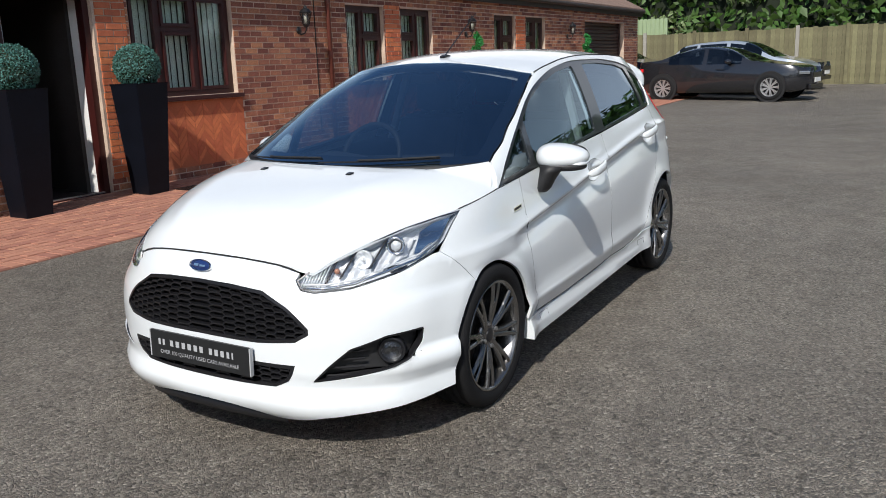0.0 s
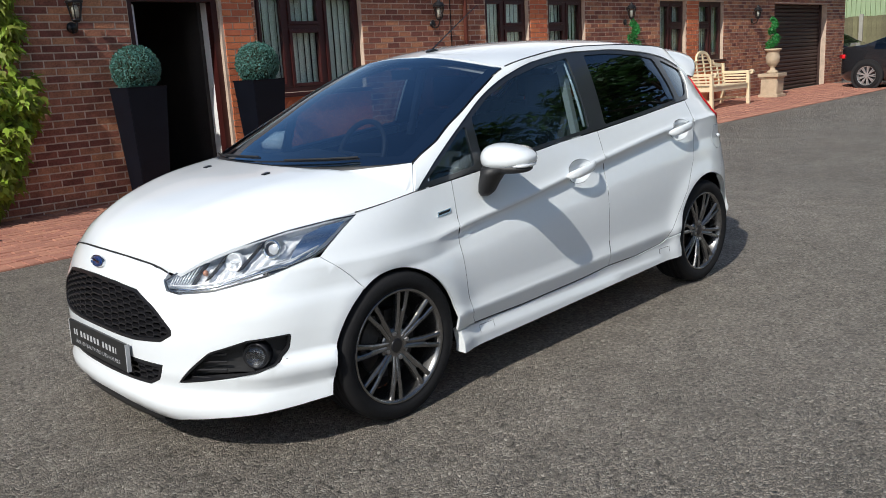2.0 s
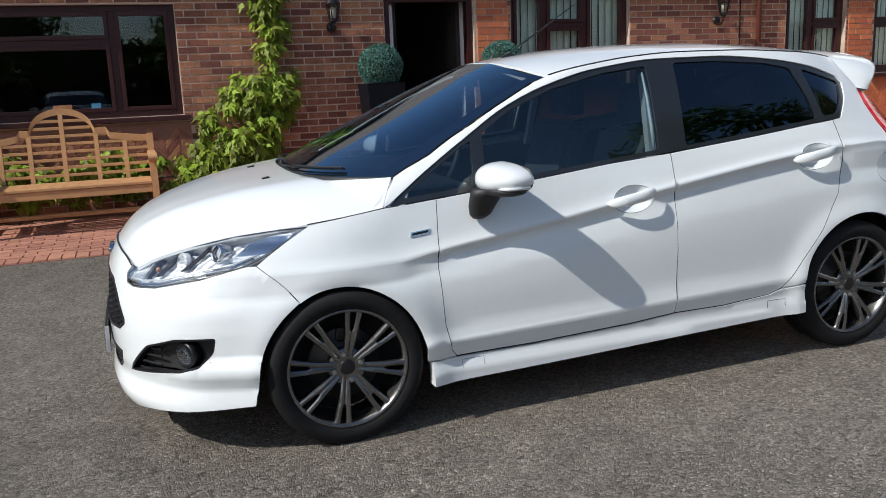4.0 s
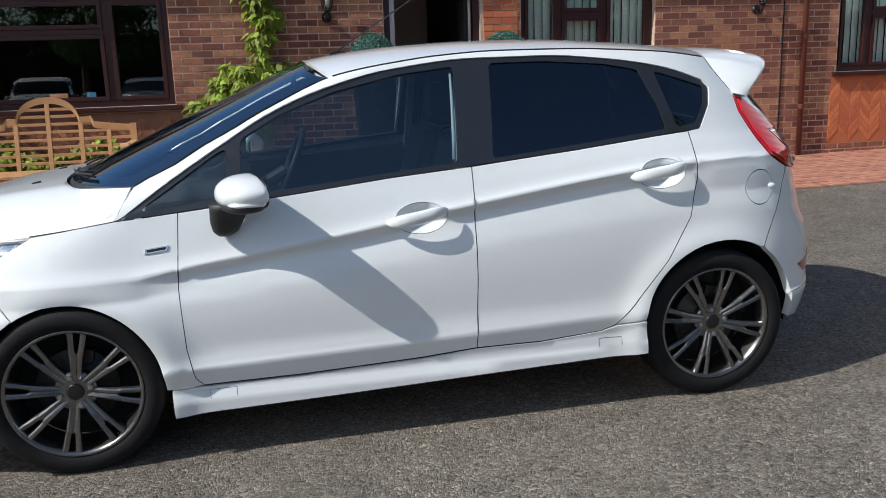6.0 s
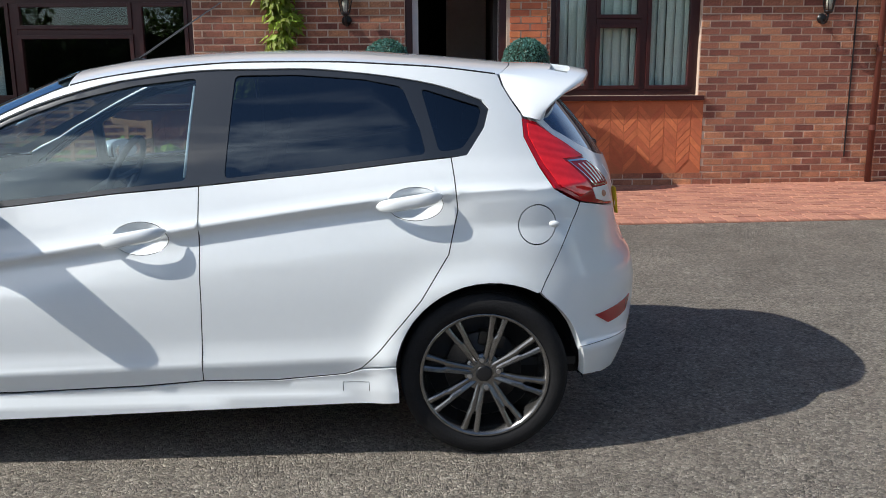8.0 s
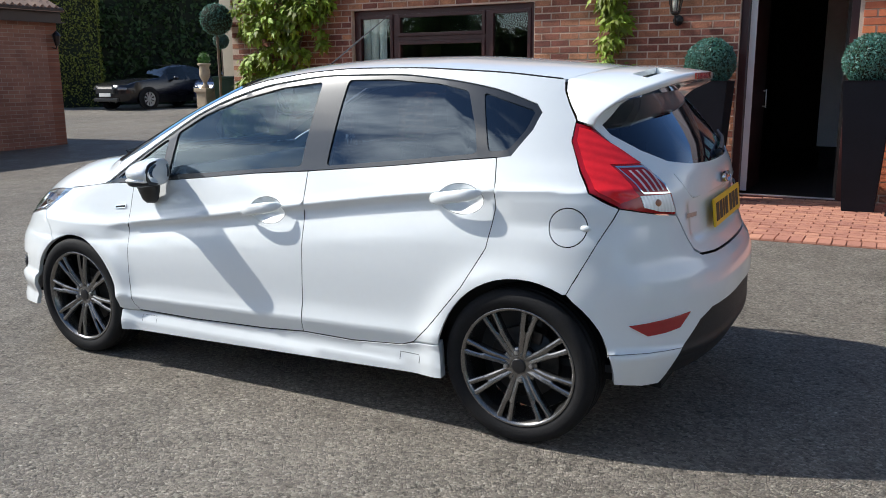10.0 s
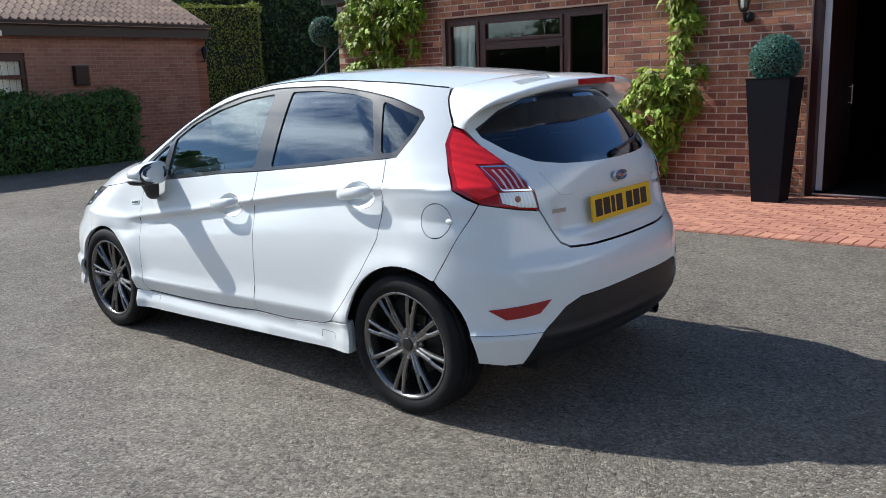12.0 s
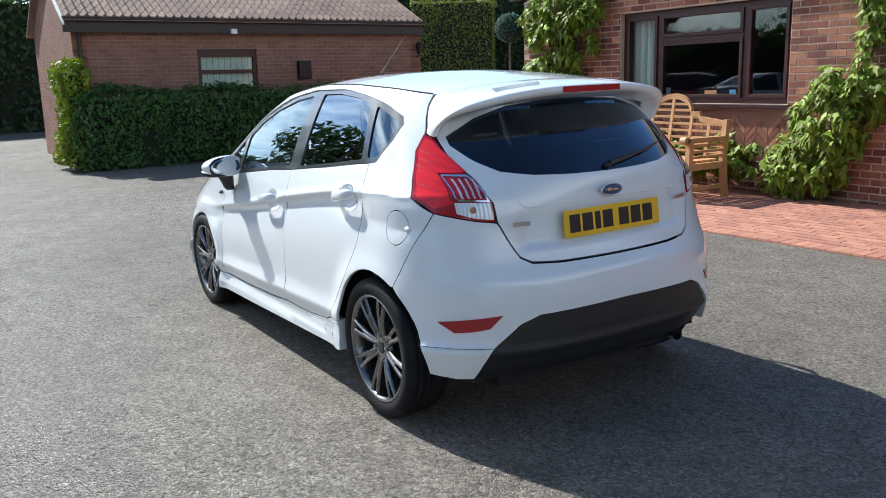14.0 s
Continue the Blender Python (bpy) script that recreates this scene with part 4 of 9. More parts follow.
def panel(name, loop, to3d, material, parent, holes=(), step=0.035, gap=0.002, out=0.0, lip=0.014, side=-1, label="", shape=None, guides=()):
    """A skin of the car's form inside a loop, with its edges turned in. side -1: left half, 1: right half (mirrored), 0: across the middle."""
    loop = dense(shrink(loop, gap), step * 0.8)
    holes = [dense(shrink(h, -gap), step * 0.8) for h in holes]
    lo, hi = np.min(loop, axis=0), np.max(loop, axis=0)
    gx, gy = np.meshgrid(np.arange(lo[0] + step * 0.5, hi[0], step), np.arange(lo[1] + step * 0.5, hi[1], step))
    pts = np.stack([gx.ravel(), gy.ravel()], 1)
    if len(pts):
        ok = inside_loop(pts, loop) & far_from(pts, loop, step * 0.45)
        for h in holes:
            ok &= ~inside_loop(pts, h) & far_from(pts, h, step * 0.45)
        pts = pts[ok]
    extra, links = [], []
    for line, offsets in guides:
        if len(pts):
            zs = np.array([line(p[0]) for p in pts])
            pts = pts[(pts[:, 1] < zs + min(offsets) - step * 0.4) | (pts[:, 1] > zs + max(offsets) + step * 0.4)]
        for o in offsets:
            row = [(x, line(x) + o) for x in np.arange(lo[0] + 0.004, hi[0], 0.024)]
            arr = np.array(row)
            ok = inside_loop(arr, loop) & far_from(arr, loop, 0.006)
            for h in holes:
                ok &= ~inside_loop(arr, h) & far_from(arr, h, 0.006)
            last = None
            for p, good in zip(row, ok):
                if good:
                    extra.append(p)
                    if last is not None:
                        links.append((last, len(extra) - 1))
                    last = len(extra) - 1
                else:
                    last = None
    flat, edges = [], []
    for h in [loop, *holes]:
        o = len(flat)
        flat += h
        edges += [(o + i, o + (i + 1) % len(h)) for i in range(len(h))]
    edges += [(len(flat) + a, len(flat) + b) for a, b in links]
    flat += extra
    flat += [tuple(p) for p in pts]
    v2, e2, f2, *rest = delaunay_2d_cdt([Vector(p) for p in flat], edges, [], 0, 1e-6)
    v2 = np.array([tuple(v) for v in v2])
    tri = np.array([list(f) for f in f2])
    mid = v2[tri].mean(axis=1)
    ok = inside_loop(mid, loop)
    for h in holes:
        ok &= ~inside_loop(mid, h)
    tri = tri[ok]
    nrm, pos = [], []
    for p, q in v2:
        n = surface_normal(to3d, p, q)
        d = out + (shape(p, q) if shape else 0.0)
        v = Vector(to3d(p, q))
        nrm.append(n)
        pos.append(v)
    # point the normals away from the car's middle
    ref = sum((nrm[i].dot(pos[i] - Vector((0.0, 0.0, 0.6))) for i in range(len(pos))))
    turn = 1 if ref > 0 else -1
    nrm = [n * turn for n in nrm]
    pos = [v + n * (out + (shape(*v2[i]) if shape else 0.0)) for i, (v, n) in enumerate(zip(pos, nrm))]
    if shape:
        e = 2e-3
        for i, (p, q) in enumerate(v2):
            def bent(a, b):
                return Vector(to3d(a, b)) + surface_normal(to3d, a, b) * turn * shape(a, b)
            m = (bent(p + e, q) - bent(p - e, q)).cross(bent(p, q + e) - bent(p, q - e)).normalized()
            nrm[i] = m if m.dot(nrm[i]) > 0 else -m
    # lips
    count, third = {}, {}
    for t in tri:
        for a, b, c in ((t[0], t[1], t[2]), (t[1], t[2], t[0]), (t[2], t[0], t[1])):
            k = (min(a, b), max(a, b))
            count[k] = count.get(k, 0) + 1
            third[k] = c
    faces = []
    for t in tri:
        a, b, c = (pos[i] for i in t)
        good = (b - a).cross(c - a).dot(nrm[t[0]]) > 0
        faces.append(tuple(int(i) for i in (t if good else t[::-1])))
    if lip:
        for (a, b), k in count.items():
            if k != 1:
                continue
            o = len(pos)
            edge = (pos[b] - pos[a]).normalized()
            n = edge.cross(nrm[a]).normalized()
            turned = n.dot(pos[third[(a, b)]] - pos[a]) > 0
            n = -n if turned else n
            pos += [pos[a], pos[b], pos[b] - nrm[b] * lip, pos[a] - nrm[a] * lip]
            nrm += [n] * 4
            ring = (o, o + 1, o + 2, o + 3)
            flat_n = (pos[o + 1] - pos[o]).cross(pos[o + 3] - pos[o])
            faces.append(ring if flat_n.dot(n) > 0 else ring[::-1])
    if side == 1:
        pos = [Vector((v.x, -v.y, v.z)) for v in pos]
        nrm = [Vector((v.x, -v.y, v.z)) for v in nrm]
        faces = [f[::-1] for f in faces]
    me = from_arrays(name, pos, faces, material, True)
    me.normals_split_custom_set_from_vertices([tuple(n) for n in nrm])
    ob = new(name, me)
    ob.parent = parent
    return tagged(ob, label)


def on_side(x, z):
    return (x, -half_width(x, z), z)


ARC = 0.9


def on_front(a, z):
    """a: way round the nose, 0 at the middle, left negative."""
    phi = min(abs(a) / ARC, math.pi / 2 - 1e-4)
    sf, n = curve(SHOULDER_F, z), curve(ROUND_F, z)
    y = section(sf, z) * math.sin(phi) ** (2 / n)
    x = sf - (sf - curve(NOSE, z)) * math.cos(phi) ** (2 / n)
    t = math.cos(phi) ** (2 / n)
    y += flare(x, z) * (1 - t)
    return (x, y if a > 0 else -y, z)


def on_rear(a, z):
    phi = min(abs(a) / ARC, math.pi / 2 - 1e-4)
    sr, n = curve(SHOULDER_R, z), ROUND_R
    y = section(sr, z) * math.sin(phi) ** (2 / n)
    t = math.cos(phi) ** (2 / n)
    x = sr + (curve(TAIL, z) - sr) * t
    y += flare(x, z) * (1 - t)
    return (x, y if a > 0 else -y, z)


def fy(y, z):
    w = section(curve(SHOULDER_F, z), z)
    return (ARC * math.asin(min(1, (abs(y) / w)) ** (curve(ROUND_F, z) / 2)), z)


def fx(x, z):
    sf = curve(SHOULDER_F, z)
    return (ARC * math.acos(min(1, max(0, (sf - x) / (sf - curve(NOSE, z)))) ** (curve(ROUND_F, z) / 2)), z)


def ry(y, z):
    w = section(curve(SHOULDER_R, z), z)
    return (ARC * math.asin(min(1, (abs(y) / w)) ** (ROUND_R / 2)), z)


def rx(x, z):
    sr = curve(SHOULDER_R, z)
    return (ARC * math.acos(min(1, max(0, (x - sr) / (curve(TAIL, z) - sr))) ** (ROUND_R / 2)), z)


def across(half):
    """A loop over both halves, from one that starts and ends on the middle line."""
    return [(-a, z) for a, z in half] + [(a, z) for a, z in half[::-1] if a > 1e-6]


def mirror_loop(loop):
    return [(-a, z) for a, z in loop]


def arc_pts(cx, cz, r, a0, a1, n):
    return [(cx + r * math.cos(radians(a0 + (a1 - a0) * k / n)), cz + r * math.sin(radians(a0 + (a1 - a0) * k / n))) for k in range(n + 1)]


def grid_skin(name, rows, material, parent, thick=0.0, label="", skip=None):
    """A smooth sheet through rows of points; skip(row, column) leaves an opening."""
    bm = bmesh.new()
    v = [[bm.verts.new(p) for p in r] for r in rows]
    for i, (a, b) in enumerate(zip(v, v[1:])):
        for k in range(len(a) - 1):
            if not (skip and skip(i, k)):
                bm.faces.new((a[k], a[k + 1], b[k + 1], b[k]))
    bmesh.ops.recalc_face_normals(bm, faces=bm.faces)
    mid = sum((f.normal.dot(f.calc_center_median() - Vector((0, 0, 0.5))) for f in bm.faces))
    if mid < 0:
        bmesh.ops.reverse_faces(bm, faces=bm.faces)
    if thick:
        rim = [e for e in bm.edges if e.is_boundary]
        bm.normal_update()
        new_edges = bmesh.ops.extrude_edge_only(bm, edges=rim)["geom"]
        for q in (g for g in new_edges if isinstance(g, bmesh.types.BMVert)):
            q.co += Vector((0, 0, -thick))
        for e in rim:
            e.smooth = False
    return part(name, bm, material, parent, label, True)


CAR = thing("hatchback_car", "white five-door hatchback with black trim and gunmetal alloy wheels", "car")

# design lines of the side view
EDGE = [(-0.985, 1.008), (-0.94, 1.032), (-0.822, 1.085), (-0.747, 1.130), (-0.632, 1.187), (-0.54, 1.236), (-0.465, 1.272), (-0.25, 1.362), (-0.13, 1.388),
        (0.0, 1.407), (0.16, 1.425), (0.40, 1.437), (0.70, 1.434), (0.94, 1.421), (1.10, 1.409), (1.32, 1.380)]
GLASS_TOP = [(-1.04, 0.900), (-0.86, 1.022), (-0.68, 1.132), (-0.47, 1.250), (-0.27, 1.325), (-0.02, 1.382), (0.31, 1.412), (0.58, 1.412), (0.83, 1.392),
             (1.08, 1.350), (1.27, 1.285)]
ROOF = [(-0.33, 1.424), (-0.12, 1.455), (0.12, 1.475), (0.40, 1.484), (0.68, 1.482), (0.96, 1.465), (1.26, 1.438), (1.45, 1.417), (1.80, 1.380)]
HOOD = [(-2.028, 0.763), (-1.97, 0.828), (-1.90, 0.870), (-1.79, 0.915), (-1.54, 0.974), (-1.30, 1.003)]
HOOD_EDGE = [(-1.955, 0.716), (-1.888, 0.754), (-1.771, 0.793), (-1.586, 0.834), (-1.365, 0.859), (-1.19, 0.880), (-1.055, 0.899)]
FRONT_ARCH = [(x, 0.288 + (z - 0.288) * 1.05) for x, z in arc_pts(-1.256, 0.288, 0.327, 0, 178, 36)]
REAR_ARCH = arc_pts(1.266, 0.318, 0.345, 172, -5, 24)
REAR_SEAM = [(1.600, 0.927), (1.585, 0.892), (1.565, 0.855), (1.540, 0.806), (1.514, 0.754), (1.488, 0.705), (1.464, 0.660), (1.446, 0.622)]
FRONT_SEAM = [(-1.546, 0.733), (-1.512, 0.703), (-1.480, 0.675), (-1.446, 0.640), (-1.411, 0.594)]
ARCH_BACK = [p for p in REAR_ARCH if p[0] > 1.45]
ARCH_REST = [p for p in REAR_ARCH if p[0] <= 1.45]
NOSE_ARCH = [p for p in FRONT_ARCH if p[0] < -1.42]
ARCH_FENDER = [p for p in FRONT_ARCH if p[0] >= -1.42]
SEAM_F = [(-0.835, 0.917), (-0.845, 0.78), (-0.855, 0.65), (-0.846, 0.43), (-0.825, 0.32), (-0.80, 0.287)]
SEAM_M = [(0.228, 0.318), (0.240, 0.60), (0.245, 1.014)]
SEAM_R = [(0.74, 0.333), (0.80, 0.355), (0.87, 0.425), (1.02, 0.605), (1.12, 0.765), (1.155, 0.92), (1.145, 1.03), (1.135, 1.100)]
BELT_F = [(x, curve(BELT, x)) for x in (-0.06, -0.25, -0.39, -0.6)]
BELT_R = [(x, curve(BELT, x)) for x in (1.0, 0.82, 0.66, 0.45)]


def edge_z(x):
    return curve(EDGE, x)


def handle(cx, cz, door, side):
    """A pull handle over its hollow."""
    def at(x, z, d):
        return Vector((x, side * (half_width(x, z) + d), z))
    bm = bmesh.new()
    rings = []
    n = 16
    for i in range(n + 1):
        t = i / n
        x = cx - 0.118 + 0.236 * t
        z = cz - 0.018 + 0.036 * t
        s = max(0.02, (1 - abs(2 * t - 1) ** 4.5)) ** 0.5
        lift = 0.006 + 0.034 * (1 - abs(2 * t - 1) ** 3)
        c = at(x, z, lift)
        ring = []
        for k in range(12):
            a = 2 * math.pi * k / 12
            ring.append(bm.verts.new(c + Vector((0, side * 0.012 * s * math.cos(a), 0.024 * s * math.sin(a)))))
        rings.append(ring)
    for a, b in zip(rings, rings[1:]):
        for k in range(12):
            bm.faces.new((a[k], a[(k + 1) % 12], b[(k + 1) % 12], b[k]))
    bm.faces.new(rings[0])
    bm.faces.new(rings[-1])
    bmesh.ops.recalc_face_normals(bm, faces=bm.faces)
    part("handle", bm, PAINT, door, "white pull handle", True)
    bm = bmesh.new()
    rows = []
    for i in range(9):
        r = i / 8
        row = []
        for k in range(28):
            a = 2 * math.pi * k / 28
            x, z = cx + 0.02 + 0.098 * r * math.cos(a), cz - 0.012 + 0.058 * r * math.sin(a)
            row.append(bm.verts.new(at(x, z, -0.034 * (1 - r * r) ** 1.2)))
        rows.append(row)
    for a, b in zip(rows, rows[1:]):
        for k in range(28):
            bm.faces.new((a[k], a[(k + 1) % 28], b[(k + 1) % 28], b[k]))
    bmesh.ops.remove_doubles(bm, verts=bm.verts, dist=1e-5)
    bmesh.ops.recalc_face_normals(bm, faces=bm.faces)
    part("handle_hollow", bm, PAINT, door, "", True)


def hollow_loop(cx, cz):
    return [(cx + 0.02 + 0.098 * math.cos(2 * math.pi * k / 28), cz - 0.012 + 0.058 * math.sin(2 * math.pi * k / 28)) for k in range(28)]


def crease(x):
    return curve(CREASE, x)


def low_crease(x):
    return 0.28 + 0.17 * (curve(CREASE, x) - 0.28)


GUIDES = [(crease, (-0.085, -0.065, -0.050, -0.038, -0.028, -0.018, -0.009, 0.0, 0.012, 0.028, 0.05)), (low_crease, (-0.03, -0.015, 0.0, 0.010, 0.022, 0.04))]


def side_panels(side):
    where = "left" if side < 0 else "right"
    fender = [(-1.336, 0.859), (-1.19, 0.881), (-1.05, 0.900), (-0.95, 0.907), *SEAM_F, (-0.86, 0.2865), (-0.922, 0.287), *ARCH_FENDER, *FRONT_SEAM[::-1], (-1.497, 0.766), (-1.421, 0.812)]
    panel("fender", fender, on_side, PAINT, CAR, side=side, guides=GUIDES[:1], gap=0.0012)
    panel("pillar_foot", [(-1.12, 0.875), (-0.96, 0.905), (-0.90, 1.045), (-1.0, 1.0)], on_side, PAINT, CAR, side=side, gap=0, out=-0.010, lip=0)
    h1 = hollow_loop(0.018, 0.850)
    d = panel("front_door", [*SEAM_F, (-0.44, 0.287), (0.01, 0.302), *SEAM_M, *BELT_F], on_side, PAINT, CAR, [h1], side=side, guides=GUIDES)
    handle(0.018, 0.850, d, side)
    h2 = hollow_loop(0.985, 0.955)
    d = panel("rear_door", [SEAM_M[0], (0.49, 0.315), *SEAM_R, *BELT_R, SEAM_M[2], SEAM_M[1]], on_side, PAINT, CAR, [h2], side=side, guides=GUIDES)
    handle(0.985, 0.955, d, side)
    fuel = [(1.436 + 0.068 * math.cos(2 * math.pi * k / 28), 0.862 + 0.070 * math.sin(2 * math.pi * k / 28)) for k in range(28)]
    upper = [(x, edge_z(x)) for x in [-0.985 + 2.305 * k / 44 for k in range(45)]]
    under = [(x, curve(GLASS_TOP, x)) for x in [1.25 - 2.27 * k / 40 for k in range(41)]]
    tail = [(1.333, 1.340), (1.362, 1.290), (1.400, 1.233), (1.402, 1.16), (1.453, 1.055), (1.500, 0.984), (1.55, 0.953), *REAR_SEAM]
    quarter = [*upper, *tail, *ARCH_REST[::-1], (0.80, 0.354), *SEAM_R[1:], (1.19, 1.108), (1.255, 1.20), (1.275, 1.262), *under, (-1.05, 0.900)]
    panel("side_frame", quarter, on_side, PAINT, CAR, [fuel] if side < 0 else [], side=side, step=0.032, guides=GUIDES[:1])
    if side < 0:
        flap = panel("fuel_flap", fuel, on_side, PAINT, CAR, side=side, step=0.02)
        bm = bmesh.new()
        bmesh.ops.create_uvsphere(bm, u_segments=14, v_segments=8, radius=1.0)
        bmesh.ops.scale(bm, vec=(0.020, 0.010, 0.012), verts=bm.verts)
        grip = part("finger_grip", bm, PAINT, flap, "", True)
        grip.matrix_basis = Matrix.Translation((1.497, -half_width(1.497, 0.860) - 0.001, 0.860))
    def skirt(x, z):
        return 0.003 + 0.020 * max(0.0, min(1.0, (0.285 + 0.05 * max(0.0, x) - z) / 0.06))
    panel("sill", [(-0.912, 0.183), (-0.4, 0.192), (0.25, 0.208), (0.932, 0.224), (0.926, 0.362), (0.80, 0.350), (0.74, 0.333), (0.49, 0.313), (0.228, 0.315), (0.01, 0.298), (-0.44, 0.284),
                   (-0.80, 0.284), (-0.912, 0.285)], on_side, PAINT, CAR, side=side, step=0.022, shape=skirt, lip=0.05)
    for x0 in (-0.78, 0.73):
        z0 = 0.236 + 0.022 * (x0 + 0.8)
        ring = [(x0 + a * 0.095, z0 + b * 0.032) for a, b in ((0, 0), (0, 0.5), (0, 1), (0.33, 1), (0.67, 1), (1, 1), (1, 0.5), (1, 0))]
        bm = bmesh.new()
        tube(bm, [(x, side * (half_width(x, z) + skirt(x, z) - 0.0006), z) for x, z in ring], 0.0011, 6)
        part("jack_point_line", bm, GAP, CAR)
    # black window surround and the panes in it
    belt = [(x, curve(BELT, x) + 0.001) for x in [-0.98 + 2.1 * k / 26 for k in range(27)]]
    band = [(-1.025, 0.903), *belt, (1.202, 1.104), (1.270, 1.20), (1.292, 1.270), *[(x, z + 0.014) for x, z in under[1:-1]]]
    q1 = [(-0.965, 0.932), (-0.80, 0.946), (-0.668, 0.962), (-0.652, 1.128), (-0.70, 1.105), (-0.86, 1.000)]
    fd = [(-0.612, 0.965), (-0.30, 0.990), (-0.05, 1.014), (0.195, 1.036), (0.222, 1.385), (0.0, 1.362), (-0.25, 1.308), (-0.45, 1.236), (-0.596, 1.158)]
    rd = [(0.335, 1.042), (0.66, 1.074), (1.045, 1.115), (1.025, 1.20), (0.965, 1.345), (0.83, 1.372), (0.58, 1.392), (0.365, 1.392)]
    rq = [(1.095, 1.122), (1.175, 1.132), (1.230, 1.205), (1.248, 1.262), (1.24, 1.273), (1.035, 1.338)]
    loops = [round_loop(q, 0.018) for q in (q1, fd, rd, rq)]
    trim = panel("window_surround", band, on_side, FRAME_GREY, CAR, loops, side=side, step=0.03, out=-0.006, lip=0.02)
    for nm, lp, gl in (("quarter_light", loops[0], CLEAR), ("front_window", loops[1], CLEAR), ("rear_window", loops[2], TINT), ("rear_quarter_light", loops[3], TINT)):
        g = panel(nm, lp, on_side, gl, CAR, side=side, step=0.05, gap=-0.003, out=-0.012, lip=0.0)
    # pale pillar trim, the sun on its edge painted as a white strip
    bm = bmesh.new()
    tube(bm, [(x, side * (half_width(x, z) - 0.030), z) for x, z in ((0.188, 1.040), (0.196, 1.13), (0.205, 1.25), (0.212, 1.355))], [0.0075, 0.0075, 0.0065, 0.005], 8)
    part("pillar_sun_edge", bm, PAINT, trim, "pale edge of the door pillar trim, whitened for the sun on it", True)
    b = panel("wing_badge", [(-0.958, 0.782), (-0.880, 0.790), (-0.876, 0.808), (-0.954, 0.800)], on_side, CHROME, CAR, side=side, step=0.02, gap=0, out=0.004, lip=0.004, label="small chrome badge")
    panel("badge_face", [(-0.950, 0.787), (-0.885, 0.794), (-0.883, 0.803), (-0.948, 0.796)], on_side, INK, b, side=side, step=0.02, gap=0, out=0.0055, lip=0)


for side in (-1, 1):
    side_panels(side)


# ---- front end ----
def kit(a, z):
    """The lower lip of the bumper stands out towards the wheels."""
    s = max(0.0, min(1.0, (abs(a) - 0.62) / 0.25))
    w = max(0.0, min(1.0, (abs(a) - 0.15) / 0.25))
    f = max(0.0, min(1.0, (0.31 - z) / 0.11))
    return 0.014 * s * max(0.0, min(1.0, (0.405 - z) / 0.015)) + (0.006 + 0.011 * w) * f * f * (3 - 2 * f)


GRILLE = across([fy(0, 0.674), fy(0.16, 0.669), fy(0.290, 0.654), fy(0.385, 0.602), fy(0.470, 0.524), fy(0.472, 0.504), fy(0.425, 0.475), fy(0.28, 0.464), fy(0, 0.466)])
LOWER_GRILLE = across([fy(0, 0.395), fy(0.30, 0.388), fy(0.418, 0.384), fy(0.388, 0.322), fy(0.335, 0.295), fy(0, 0.292)])
FOG = [fy(0.472, 0.318), fy(0.500, 0.348), fy(0.530, 0.380), fy(0.600, 0.446), fy(0.695, 0.482), fx(-1.718, 0.487), fx(-1.730, 0.430), fx(-1.782, 0.376), fy(0.715, 0.357), fy(0.634, 0.342)]
FOG = round_loop(FOG, 0.015)
HEADLAMP = [fy(0.405, 0.693), fy(0.431, 0.717), fy(0.485, 0.757), fy(0.554, 0.796), fy(0.634, 0.836), fx(-1.45, 0.853), fx(-1.330, 0.858), fx(-1.415, 0.815), fx(-1.497, 0.766), fx(-1.580, 0.734),
            fx(-1.745, 0.694), fy(0.580, 0.658), fy(0.474, 0.650), fy(0.43, 0.660)]


